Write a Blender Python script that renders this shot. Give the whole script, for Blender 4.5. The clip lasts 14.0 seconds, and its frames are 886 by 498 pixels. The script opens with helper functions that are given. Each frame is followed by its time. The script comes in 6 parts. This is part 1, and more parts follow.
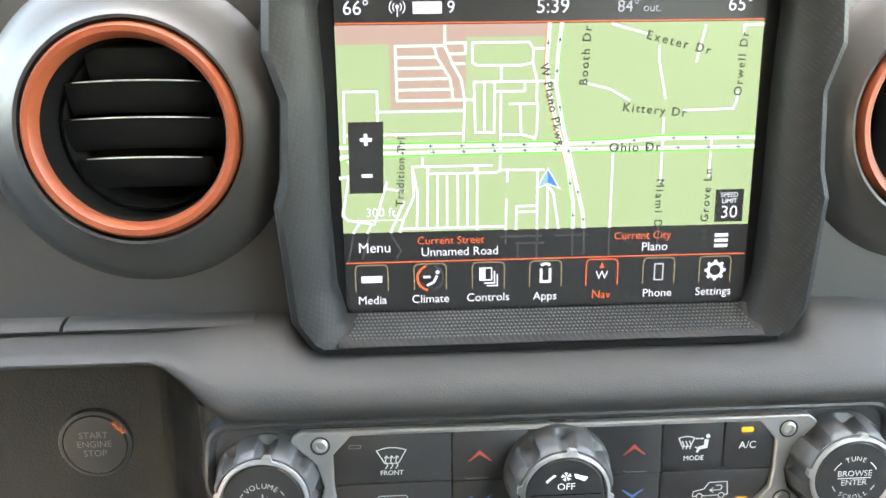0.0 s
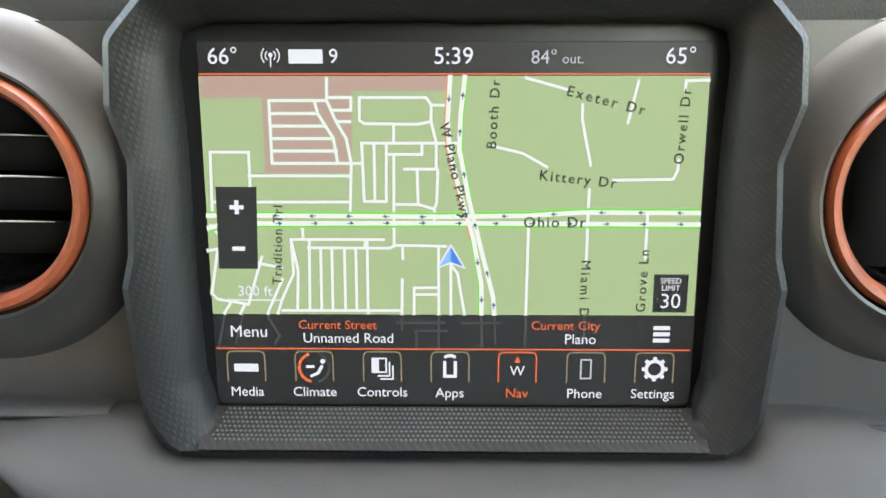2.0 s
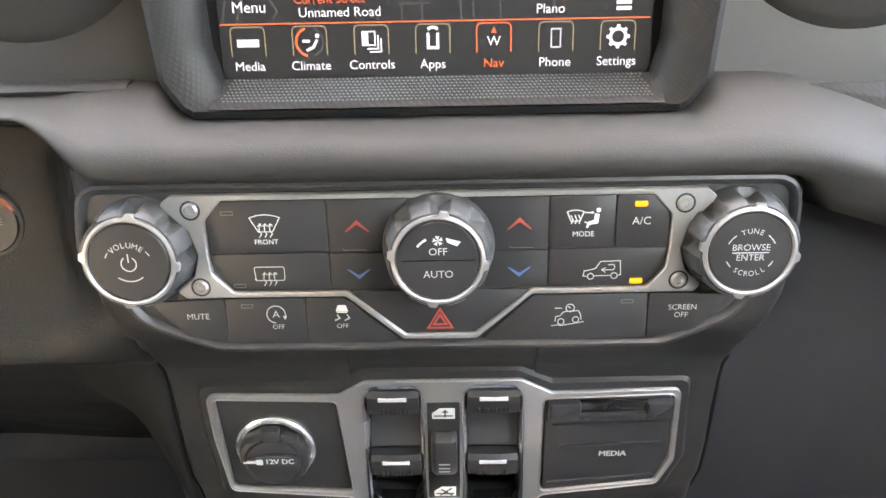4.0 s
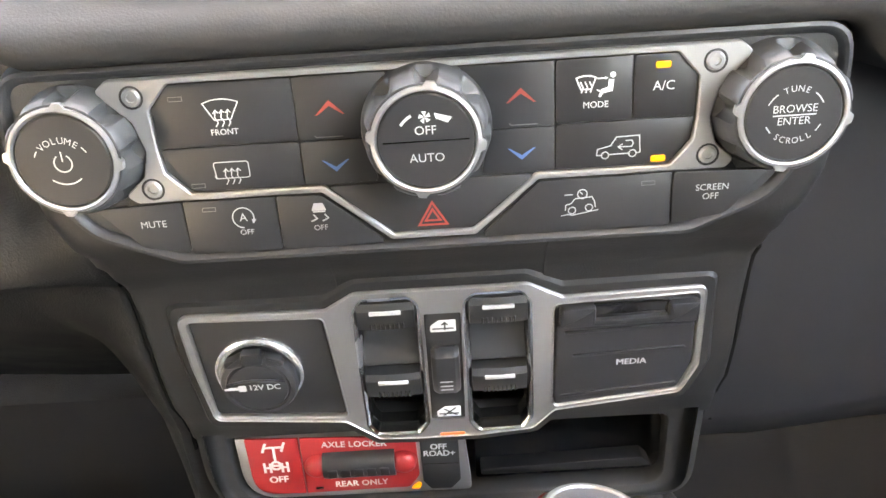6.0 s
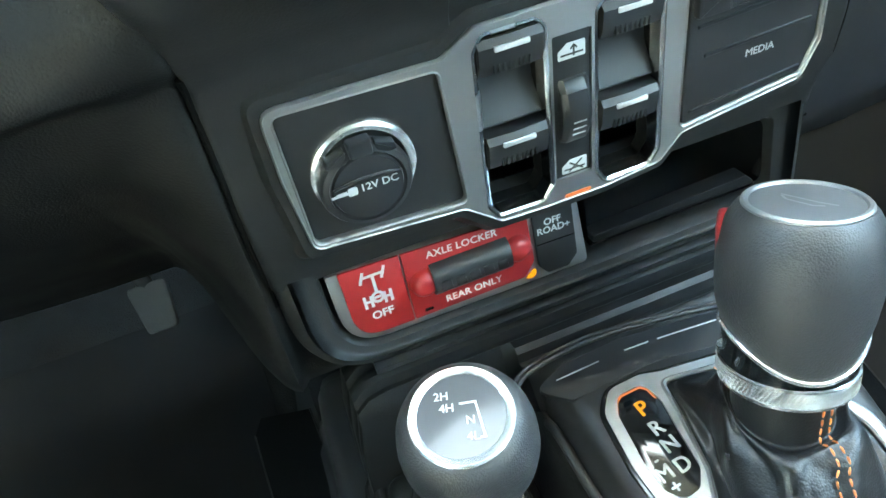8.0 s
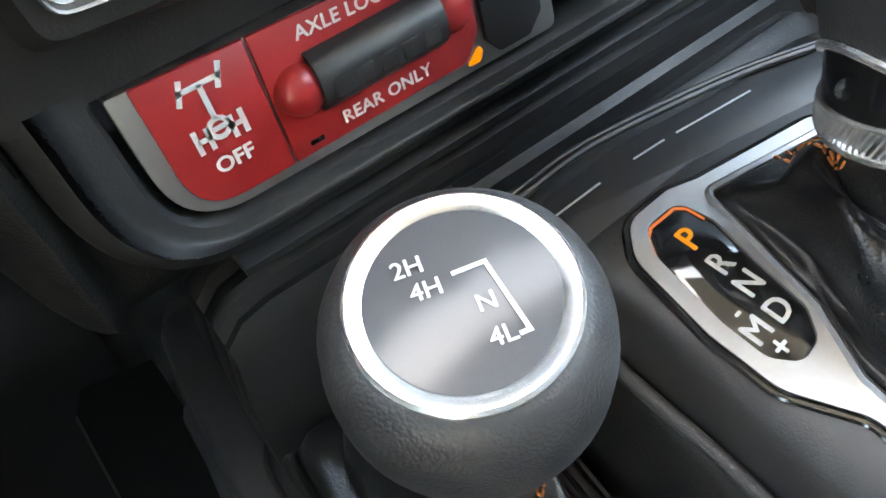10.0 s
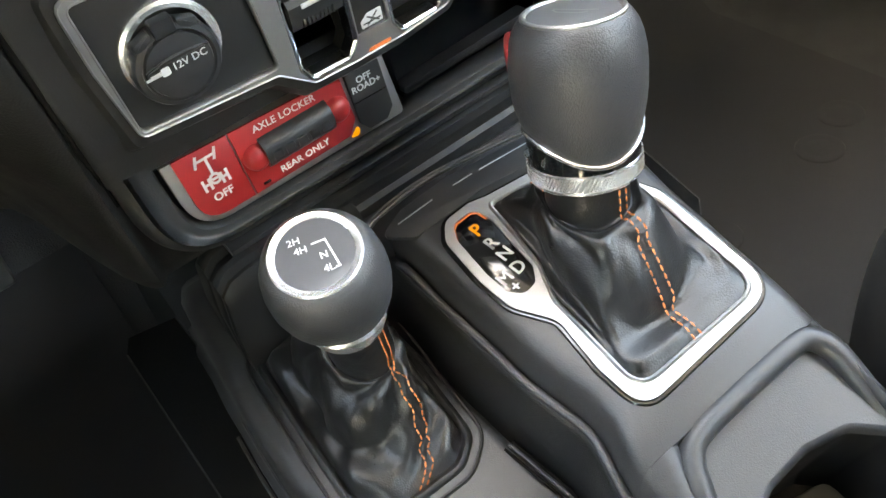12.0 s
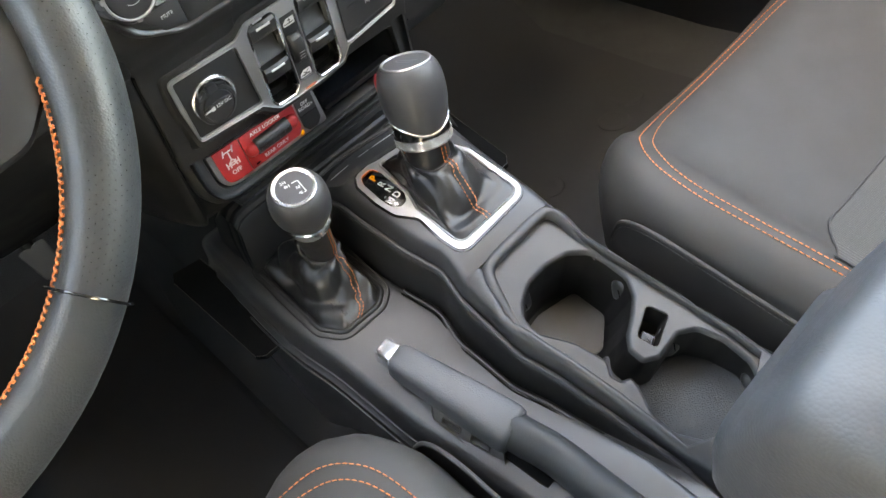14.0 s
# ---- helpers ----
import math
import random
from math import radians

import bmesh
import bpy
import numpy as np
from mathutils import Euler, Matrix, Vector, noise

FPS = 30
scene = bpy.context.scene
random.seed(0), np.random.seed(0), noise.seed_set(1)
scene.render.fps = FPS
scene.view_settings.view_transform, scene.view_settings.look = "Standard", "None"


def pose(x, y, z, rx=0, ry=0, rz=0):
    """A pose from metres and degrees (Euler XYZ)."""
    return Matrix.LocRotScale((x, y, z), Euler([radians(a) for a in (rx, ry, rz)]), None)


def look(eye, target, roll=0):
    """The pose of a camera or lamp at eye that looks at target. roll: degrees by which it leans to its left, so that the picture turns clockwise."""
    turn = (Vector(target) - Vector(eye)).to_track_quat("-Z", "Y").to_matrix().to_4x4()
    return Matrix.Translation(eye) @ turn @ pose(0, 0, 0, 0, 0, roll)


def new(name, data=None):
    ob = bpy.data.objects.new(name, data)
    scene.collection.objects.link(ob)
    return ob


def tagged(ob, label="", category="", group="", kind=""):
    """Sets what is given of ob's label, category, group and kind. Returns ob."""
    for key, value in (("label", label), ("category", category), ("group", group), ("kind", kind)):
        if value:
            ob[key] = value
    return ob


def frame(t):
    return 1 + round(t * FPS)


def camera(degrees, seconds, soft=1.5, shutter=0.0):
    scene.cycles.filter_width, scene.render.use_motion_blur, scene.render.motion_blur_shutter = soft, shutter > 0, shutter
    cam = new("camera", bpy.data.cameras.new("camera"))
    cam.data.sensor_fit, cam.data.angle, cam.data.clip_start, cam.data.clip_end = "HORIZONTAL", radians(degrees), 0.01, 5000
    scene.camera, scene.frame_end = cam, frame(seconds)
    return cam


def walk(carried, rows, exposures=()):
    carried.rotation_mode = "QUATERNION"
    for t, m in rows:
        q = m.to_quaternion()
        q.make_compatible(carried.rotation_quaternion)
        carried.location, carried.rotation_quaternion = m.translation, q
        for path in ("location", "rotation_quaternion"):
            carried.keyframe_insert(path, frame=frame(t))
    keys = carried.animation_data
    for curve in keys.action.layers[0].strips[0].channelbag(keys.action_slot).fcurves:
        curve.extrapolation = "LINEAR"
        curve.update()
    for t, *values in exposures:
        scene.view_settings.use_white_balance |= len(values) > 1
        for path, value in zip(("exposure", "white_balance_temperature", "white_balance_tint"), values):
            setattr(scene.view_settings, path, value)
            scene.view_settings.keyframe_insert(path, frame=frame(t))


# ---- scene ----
cam = camera(59.4, 14.0)
PATH = [
    (0, (-0.0602, -0.3156, 0.7804), (-0.0360, 0.1696, 0.6619), -0.80),
    (0.5, (-0.0199, -0.2952, 0.7844), (-0.0074, 0.1936, 0.6801), -0.30),
    (1, (-0.0006, -0.2700, 0.7890), (0.0014, 0.2196, 0.6877), -0.10),
    (1.5, (-0.0011, -0.2653, 0.7927), (-0.0056, 0.2244, 0.6917), -0.00),
    (2, (0.0001, -0.2655, 0.7894), (-0.0066, 0.2242, 0.6887), -0.00),
    (2.5, (0.0021, -0.2842, 0.7828), (-0.0074, 0.2033, 0.6719), -0.10),
    (3, (0.0038, -0.3107, 0.7620), (-0.0015, 0.1725, 0.6338), -0.20),
    (3.5, (0.0002, -0.3240, 0.7388), (-0.0043, 0.1543, 0.5931), -0.40),
    (4, (0.0048, -0.3186, 0.7158), (-0.0002, 0.1526, 0.5486), -1.10),
    (4.2, (0.0065, -0.3140, 0.7082), (0.0007, 0.1550, 0.5350), -1.30),
    (6.3, (0.0058, -0.2835, 0.6814), (0.0053, 0.1701, 0.4711), -4.60),
    (6.5, (-0.0043, -0.2831, 0.6780), (0.0040, 0.1690, 0.4647), -5.40),
    (7, (-0.0443, -0.2727, 0.6665), (-0.0174, 0.1705, 0.4370), -8.35),
    (7.5, (-0.0902, -0.2701, 0.6474), (-0.0273, 0.1593, 0.3992), -10.60),
    (8, (-0.1190, -0.2382, 0.6189), (-0.0270, 0.1696, 0.3446), -13.00),
    (8.5, (-0.1276, -0.1819, 0.5746), (-0.0106, 0.2058, 0.2814), -14.50),
    (9, (-0.1300, -0.1348, 0.5350), (0.0077, 0.2280, 0.2197), -15.20),
    (9.2, (-0.1244, -0.1294, 0.5266), (0.0186, 0.2259, 0.2053), -15.70),
    (11.3, (-0.1150, -0.1270, 0.5107), (0.0353, 0.1956, 0.1596), -16.90),
    (11.5, (-0.1138, -0.1539, 0.5370), (0.0345, 0.1676, 0.1840), -16.70),
    (11.8, (-0.1110, -0.2142, 0.5961), (0.0271, 0.1024, 0.2345), -16.90),
    (12, (-0.1341, -0.2748, 0.6145), (0.0184, 0.0612, 0.2770), -17.90),
    (12.5, (-0.1836, -0.3708, 0.6851), (-0.0121, -0.0455, 0.3463), -17.00),
    (13, (-0.2182, -0.4635, 0.7279), (-0.0426, -0.1375, 0.3919), -19.10),
    (13.5, (-0.2523, -0.5169, 0.7673), (-0.0680, -0.1994, 0.4278), -19.40),
    (14, (-0.2652, -0.5348, 0.7874), (-0.0762, -0.2236, 0.4447), -19.60),
]
STOPS = 5.4
EXPOSURES = [(0.0, 5.95, 9500, 6), (1.0, 5.6, 9500, 5), (2.0, 5.45, 9500, 4), (3.0, 5.6, 9500, 6), (4.0, 6.15, 10600, 13), (6.5, 6.4, 10900, 14), (7.5, 6.3, 10200, 12), (8.0, 6.0, 7900, -14),
             (8.5, 6.0, 8300, -8), (9.0, 5.75, 8900, -3), (9.2, 5.7, 9000, 0), (11.5, 5.5, 9800, 4), (12.0, 5.8, 10300, 4), (12.5, 6.45, 10300, 9), (13.0, 6.55, 10000, 8), (13.5, 6.45, 10000, 8), (14.0, 5.6, 10400, 8)]
walk(cam, [(t, look(eye, target, roll)) for t, eye, target, roll in PATH], EXPOSURES)

# ---- world and sun: bright afternoon sky through the glass of a roofed cabin ----
world = bpy.data.worlds.new("sky")
scene.world = world
world.use_nodes = True
sky = world.node_tree.nodes.new("ShaderNodeTexSky")
sky.sky_type, sky.sun_disc = "NISHITA", False
sky.sun_elevation, sky.sun_rotation = radians(70), radians(180)
world.node_tree.links.new(sky.outputs[0], world.node_tree.nodes["Background"].inputs[0])
world.node_tree.nodes["Background"].inputs[1].default_value = 0.15
GLOW = 2.0 ** -STOPS  # keeps lit legends and the display at their own brightness
sun = new("sun", bpy.data.lights.new("sun", "SUN"))
sun.data.energy, sun.data.angle, sun.data.color = 5.0, radians(0.5), (1.0, 0.95, 0.88)
sun.matrix_world = look((0, 0, 5), (0.0, 0.342, 5 - 0.94))


# ---- materials ----
def node_material(name):
    m = bpy.data.materials.new(name)
    m.use_nodes = True
    return m, m.node_tree.nodes, m.node_tree.links, m.node_tree.nodes["Principled BSDF"]


def surface(name, colour, rough=0.5, metal=0.0, grain=900.0, bump=0.15, vary=0.12, kind="noise", spec=0.5, dist=0.0004, wear=25.0, coat=0.0):
    """A grained surface: fine relief, colour that drifts a little at two scales, gloss that drifts too."""
    m, nodes, links, bsdf = node_material(name)
    pos = nodes.new("ShaderNodeTexCoord")
    big = nodes.new("ShaderNodeTexNoise")
    big.inputs["Scale"].default_value, big.inputs["Detail"].default_value = wear, 6
    links.new(pos.outputs["Object"], big.inputs["Vector"])
    small = nodes.new("ShaderNodeTexVoronoi" if kind == "leather" else "ShaderNodeTexNoise")
    small.inputs["Scale"].default_value = grain
    links.new(pos.outputs["Object"], small.inputs["Vector"])
    height = small.outputs["Distance"] if kind == "leather" else small.outputs[0]
    mix = nodes.new("ShaderNodeMix")
    mix.data_type = "RGBA"
    mix.inputs[6].default_value = (*[c * (1 - vary) for c in colour], 1)
    mix.inputs[7].default_value = (*[min(1, c * (1 + vary)) for c in colour], 1)
    links.new(big.outputs[0], mix.inputs[0])
    links.new(mix.outputs[2], bsdf.inputs["Base Color"])
    ramp = nodes.new("ShaderNodeMapRange")
    ramp.inputs["From Min"].default_value, ramp.inputs["From Max"].default_value = 0.3, 0.7
    ramp.inputs["To Min"].default_value, ramp.inputs["To Max"].default_value = max(0.02, rough - 0.07), min(1, rough + 0.07)
    links.new(big.outputs[0], ramp.inputs["Value"])
    links.new(ramp.outputs[0], bsdf.inputs["Roughness"])
    bsdf.inputs["Metallic"].default_value = metal
    bsdf.inputs["Specular IOR Level"].default_value = spec
    bsdf.inputs["Coat Weight"].default_value = coat
    if bump:
        b = nodes.new("ShaderNodeBump")
        b.inputs["Strength"].default_value, b.inputs["Distance"].default_value = bump, dist
        b.invert = kind == "leather"
        links.new(height, b.inputs["Height"])
        links.new(b.outputs[0], bsdf.inputs["Normal"])
    return m


def crumple(m, scale, dist, strength=0.6):
    """Adds broad creases under the fine grain."""
    nodes, links = m.node_tree.nodes, m.node_tree.links
    pos, bump, fine = nodes.new("ShaderNodeTexCoord"), nodes.new("ShaderNodeBump"), None
    tex = nodes.new("ShaderNodeTexNoise")
    tex.noise_type = "RIDGED_MULTIFRACTAL"
    tex.inputs["Scale"].default_value, tex.inputs["Detail"].default_value = scale, 3
    tex.inputs["Distortion"].default_value = 0.8
    links.new(pos.outputs["Object"], tex.inputs["Vector"])
    links.new(tex.outputs[0], bump.inputs["Height"])
    bump.inputs["Strength"].default_value, bump.inputs["Distance"].default_value = strength, dist
    fine = [n for n in nodes if n.bl_idname == "ShaderNodeBump" and n != bump][0]
    links.new(bump.outputs[0], fine.inputs["Normal"])
    return m


def woven(name, dark, light, scale, rough=0.85, bump=0.35):
    """Two crossing waves: woven cloth, carpet rib or a knurled rubber skin."""
    m, nodes, links, bsdf = node_material(name)
    pos = nodes.new("ShaderNodeTexCoord")
    heights = []
    for axis in ("X", "Y"):
        turn = nodes.new("ShaderNodeMapping")
        turn.inputs["Rotation"].default_value = (radians(45), radians(35), radians(45))
        wave = nodes.new("ShaderNodeTexWave")
        wave.bands_direction = axis
        wave.inputs["Scale"].default_value, wave.inputs["Distortion"].default_value = scale, 0.6
        links.new(pos.outputs["Object"], turn.inputs["Vector"])
        links.new(turn.outputs[0], wave.inputs["Vector"])
        heights.append(wave.outputs[1])
    both = nodes.new("ShaderNodeMath")
    both.operation = "MULTIPLY"
    links.new(heights[0], both.inputs[0])
    links.new(heights[1], both.inputs[1])
    mix = nodes.new("ShaderNodeMix")
    mix.data_type = "RGBA"
    mix.inputs[6].default_value, mix.inputs[7].default_value = (*dark, 1), (*light, 1)
    links.new(both.outputs[0], mix.inputs[0])
    links.new(mix.outputs[2], bsdf.inputs["Base Color"])
    bsdf.inputs["Roughness"].default_value = rough
    bsdf.inputs["Specular IOR Level"].default_value = 0.25
    b = nodes.new("ShaderNodeBump")
    b.inputs["Strength"].default_value, b.inputs["Distance"].default_value = bump, 0.0004
    links.new(both.outputs[0], b.inputs["Height"])
    links.new(b.outputs[0], bsdf.inputs["Normal"])
    return m


def lit(name, colour, strength=1.0):
    """A lit part: display picture, lamp, back-lit legend or painted amber glow."""
    m, nodes, links, bsdf = node_material(name)
    bsdf.inputs["Base Color"].default_value = (0.02, 0.02, 0.02, 1)
    bsdf.inputs["Roughness"].default_value = 0.35
    bsdf.inputs["Specular IOR Level"].default_value = 0.08
    bsdf.inputs["Emission Color"].default_value = (colour[0] * 0.84, colour[1], min(1.5, colour[2] * 1.5), 1)
    bsdf.inputs["Emission Strength"].default_value = strength * GLOW
    return m


PLASTIC = surface("charcoal_plastic", (0.03, 0.03, 0.0315), 0.4, grain=1400, bump=0.3, vary=0.22, wear=14)
SOFT = surface("soft_dash_skin", (0.03, 0.029, 0.029), 0.6, spec=0.28, grain=1100, bump=0.35, dist=0.0003)
PODSKIN = surface("grey_vent_panel", (0.03, 0.029, 0.029), 0.46, grain=2200, bump=0.12, vary=0.06)
DARK = surface("black_plastic", (0.022, 0.022, 0.024), 0.45, grain=1800, bump=0.12)
GLOSS = surface("gloss_black", (0.012, 0.012, 0.013), 0.12, grain=300, bump=0.0)
KEY = surface("button_black", (0.021, 0.021, 0.022), 0.42, grain=2500, bump=0.08)
RUBBER = surface("knob_rubber", (0.042, 0.043, 0.045), 0.48, grain=1600, bump=0.12)
FRAME = woven("knurled_frame", (0.0085, 0.0087, 0.0095), (0.0145, 0.015, 0.0163), 170, 0.55, 0.18)
SILVER = surface("satin_silver", (0.39, 0.385, 0.38), 0.45, metal=0.85, grain=1800, bump=0.05, vary=0.05)
CHROME = surface("bright_chrome", (0.62, 0.64, 0.66), 0.24, metal=1.0, grain=900, bump=0.0, vary=0.04)
ORANGE = surface("orange_trim", (0.22, 0.052, 0.025), 0.36, grain=2500, bump=0.05, vary=0.06)
RED = surface("red_plate", (0.33, 0.02, 0.022), 0.38, grain=2500, bump=0.06, vary=0.1)
WHITE = surface("white_print", (0.58, 0.58, 0.58), 0.6, bump=0.0, vary=0.04)
GREYPRINT = surface("grey_print", (0.46, 0.46, 0.46), 0.6, bump=0.0, vary=0.04)
REDPRINT = surface("red_print", (0.36, 0.055, 0.04), 0.5, bump=0.0, vary=0.04)
BLUEPRINT = surface("blue_print", (0.06, 0.14, 0.32), 0.5, bump=0.0, vary=0.04)
BOOT = crumple(surface("black_boot_leather", (0.015, 0.015, 0.0158), 0.33, grain=1100, bump=0.3, kind="leather", dist=0.0004), 60, 0.0010, 0.4)
KNOBSKIN = surface("grained_leather", (0.042, 0.042, 0.044), 0.45, grain=1300, bump=0.3, kind="leather", dist=0.0005)
SEAT = surface("grey_leatherette", (0.039, 0.036, 0.033), 0.6, grain=1200, bump=0.2, kind="leather", dist=0.0003, vary=0.06)
SEATDARK = surface("dark_seat_side", (0.038, 0.035, 0.033), 0.6, grain=1000, bump=0.3, kind="leather", dist=0.0003)
MESHCLOTH = woven("grey_mesh_cloth", (0.06, 0.06, 0.057), (0.13, 0.127, 0.12), 330, 0.85)
THREAD = surface("orange_thread", (0.68, 0.20, 0.06), 0.6, grain=3000, bump=0.2)
GREYTHREAD = surface("grey_thread", (0.10, 0.095, 0.09), 0.6, grain=3000, bump=0.2)
STUD = surface("grip_studs", (0.04, 0.041, 0.043), 0.45, grain=2500, bump=0.05)
CARPET = surface("black_carpet", (0.048, 0.0488, 0.0496), 0.95, grain=700, bump=0.8, dist=0.0015, vary=0.3, spec=0.1)
MATRUBBER = surface("rubber_mat", (0.0272, 0.02752, 0.02848), 0.7, grain=900, bump=0.4, vary=0.25, spec=0.2)
CUP = surface("cup_floor_rubber", (0.085, 0.083, 0.081), 0.55, grain=900, bump=0.2)
WHEELSKIN = surface("wheel_leather", (0.036, 0.038, 0.038), 0.42, grain=900, bump=0.35, kind="leather", dist=0.0003)
LINER = surface("pale_headliner", (0.34, 0.33, 0.32), 0.9, grain=400, bump=0.3)
GROUND = surface("pale_concrete", (0.32, 0.31, 0.29), 0.9, grain=40, bump=0.3, wear=0.6, dist=0.01)
COLLAR = surface("brushed_collar", (0.78, 0.78, 0.78), 0.24, metal=0.8, grain=1500, bump=0.04, vary=0.05)
# pale colour for the sky's reflection painted along the louvres
GLINT = surface("pale_louvre_glint", (0.72, 0.73, 0.74), 0.35, metal=0.3, grain=2500, bump=0.0, vary=0.04)
# console plastic darkened: the shade inside the wells is in this colour
CUPSHADE = surface("cup_wall_shade", (0.0095, 0.0088, 0.0085), 0.55, grain=1500, bump=0.1, spec=0.18)
PADSKIN = surface("flank_pad_skin", (0.013, 0.0127, 0.0125), 0.45, grain=1300, bump=0.3, kind="leather", dist=0.0005)
CAPGREY = surface("satin_cap_metal", (0.24, 0.24, 0.245), 0.4, metal=0.7, grain=1500, bump=0.08, vary=0.08)
KNEE = surface("black_knee_panel", (0.0135, 0.0132, 0.013), 0.5, grain=1000, bump=0.45, kind="leather", dist=0.0003, spec=0.3)
RIBSKIN = surface("ribbed_rubber", (0.011, 0.011, 0.0115), 0.48, grain=1200, bump=0.3, spec=0.35)
DIMPRINT = surface("dim_grey_print", (0.16, 0.155, 0.15), 0.6, bump=0.0, vary=0.1)
COLUMN = surface("column_skin", (0.02, 0.0195, 0.0195), 0.5, grain=1100, bump=0.35, dist=0.0003, spec=0.4)
ARMSKIN = surface("armrest_leather", (0.06, 0.061, 0.063), 0.44, grain=420, bump=0.5, kind="leather", dist=0.0003)
TOPSKIN = surface("top_pad_skin", (0.026, 0.026, 0.027), 0.7, grain=900, bump=0.4, spec=0.3)
LOUVRE = surface("matt_black", (0.007, 0.007, 0.0075), 0.6, grain=1500, bump=0.1, spec=0.12)
BORDER = surface("dark_screen_border", (0.012, 0.012, 0.013), 0.4, grain=500, bump=0.0, spec=0.2)
# near-black for recesses: their shade is put into the colour
RECESSBLACK = surface("black_recess_shade", (0.006, 0.006, 0.006), 0.95, grain=900, bump=0.3, spec=0.05)
L_AMBER = lit("amber_lamp", (1.0, 0.30, 0.008), 0.9)
L_LAMP = lit("yellow_lamp", (1.0, 0.42, 0.015), 1.3)
L_RUN = lit("amber_legend_and_glow", (1.0, 0.22, 0.05), 0.8)
L_WHITE = lit("display_white", (0.86, 0.88, 0.86), 0.95)
L_GREY = lit("display_grey", (0.60, 0.61, 0.60), 0.9)
L_BAR = lit("display_black_bar", (0.013, 0.013, 0.014), 1.0)
L_MAP = lit("map_green", (0.40, 0.52, 0.245), 1.0)
L_PINK = lit("map_pink", (0.52, 0.34, 0.26), 1.0)
L_ROAD = lit("map_road", (0.86, 0.88, 0.74), 1.0)
L_ROADDIM = lit("map_road_dim", (0.05, 0.05, 0.05), 1.0)
L_EDGE = lit("map_road_edge", (0.36, 0.42, 0.26), 1.0)
L_FREE = lit("map_traffic_green", (0.16, 0.75, 0.08), 1.0)
L_SLOW = lit("map_traffic_orange", (0.9, 0.25, 0.08), 1.0)
L_TEXT = lit("map_lettering", (0.025, 0.03, 0.02), 1.0)
L_NAVY = lit("map_traffic_arrow", (0.03, 0.07, 0.16), 1.0)
L_ORANGE = lit("display_orange", (0.95, 0.16, 0.05), 0.95)
L_TAN = lit("tab_outline", (0.30, 0.24, 0.13), 0.9)
L_BLUE = lit("arrow_blue", (0.03, 0.22, 0.65), 1.0)
L_BLUELIGHT = lit("arrow_light_blue", (0.22, 0.5, 0.85), 1.0)


# ---- building helpers, in millimetres on a tilted sheet: u across, v up, w towards the viewer ----
class Sheet:
    def __init__(self, o, u=(1, 0, 0), v=(0, 0, 1)):
        self.o, self.u, self.v = Vector(o), Vector(u).normalized(), Vector(v).normalized()
        self.w = self.u.cross(self.v)

    def __call__(self, a, b, c=0.0):
        return (self.o + self.u * a + self.v * b + self.w * c) * 0.001

    def shifted(self, a, b, c=0.0):
        return Sheet(self(a, b, c) * 1000, self.u, self.v)


ORIGIN = {}


def thing(name, base, label, category, group="", kind=""):
    ob = new(name)
    ob.empty_display_size = 0.02
    ob.location = Vector(base) * 0.001
    ORIGIN[ob.name] = Vector(base) * 0.001
    return tagged(ob, label, category, group, kind)


def part(name, bm, material, parent, label="", sharp=38, smooth=True):
    """Links a bmesh as one mesh object under a thing or under a part."""
    o = ORIGIN[parent.name]
    bmesh.ops.remove_doubles(bm, verts=bm.verts, dist=1e-6)
    bmesh.ops.recalc_face_normals(bm, faces=bm.faces)
    for e in bm.edges:
        if len(e.link_faces) == 2 and e.calc_face_angle(0) > radians(sharp):
            e.smooth = False
    for f in bm.faces:
        f.smooth = smooth
    bmesh.ops.translate(bm, verts=bm.verts, vec=-o)
    me = bpy.data.meshes.new(name)
    bm.to_mesh(me)
    bm.free()
    me.materials.append(material)
    ob = new(name, me)
    ob.parent = parent
    ORIGIN[ob.name] = o
    return tagged(ob, label)


def solid(name, bm, material, label, category, kind="", sharp=38):
    """A thing of one mesh."""
    bmesh.ops.recalc_face_normals(bm, faces=bm.faces)
    for e in bm.edges:
        if len(e.link_faces) == 2 and e.calc_face_angle(0) > radians(sharp):
            e.smooth = False
    for f in bm.faces:
        f.smooth = True
    me = bpy.data.meshes.new(name)
    bm.to_mesh(me)
    bm.free()
    me.materials.append(material)
    ob = new(name, me)
    ORIGIN[ob.name] = Vector((0, 0, 0))
    return tagged(ob, label, category, kind=kind)


def rounded(poly, r=3.0, seg=4):
    """A polygon with round corners; r one radius or one for each corner. Always len(poly) * (seg + 1) points."""
    out, n = [], len(poly)
    for i, p in enumerate(poly):
        p, a, b = Vector(p), Vector(poly[i - 1]), Vector(poly[(i + 1) % n])
        q = r[i] if isinstance(r, (list, tuple)) else r
        da, db = (a - p), (b - p)
        angle = da.angle(db)
        reach = min(q / max(0.05, math.tan(angle / 2)), 0.48 * da.length, 0.48 * db.length)
        s, e = p + da.normalized() * reach, p + db.normalized() * reach
        for k in range(seg + 1):
            t = k / seg
            out.append(tuple((1 - t) ** 2 * s + 2 * t * (1 - t) * p + t * t * e))
    return out


def box2(u0, u1, v0, v1):
    return [(u0, v0), (u1, v0), (u1, v1), (u0, v1)]


def circle(u, v, r, n=32, start=0.0):
    return [(u + r * math.cos(start + 2 * math.pi * k / n), v + r * math.sin(start + 2 * math.pi * k / n)) for k in range(n)]


def area2(loop):
    return sum(loop[i - 1][0] * loop[i][1] - loop[i][0] * loop[i - 1][1] for i in range(len(loop)))


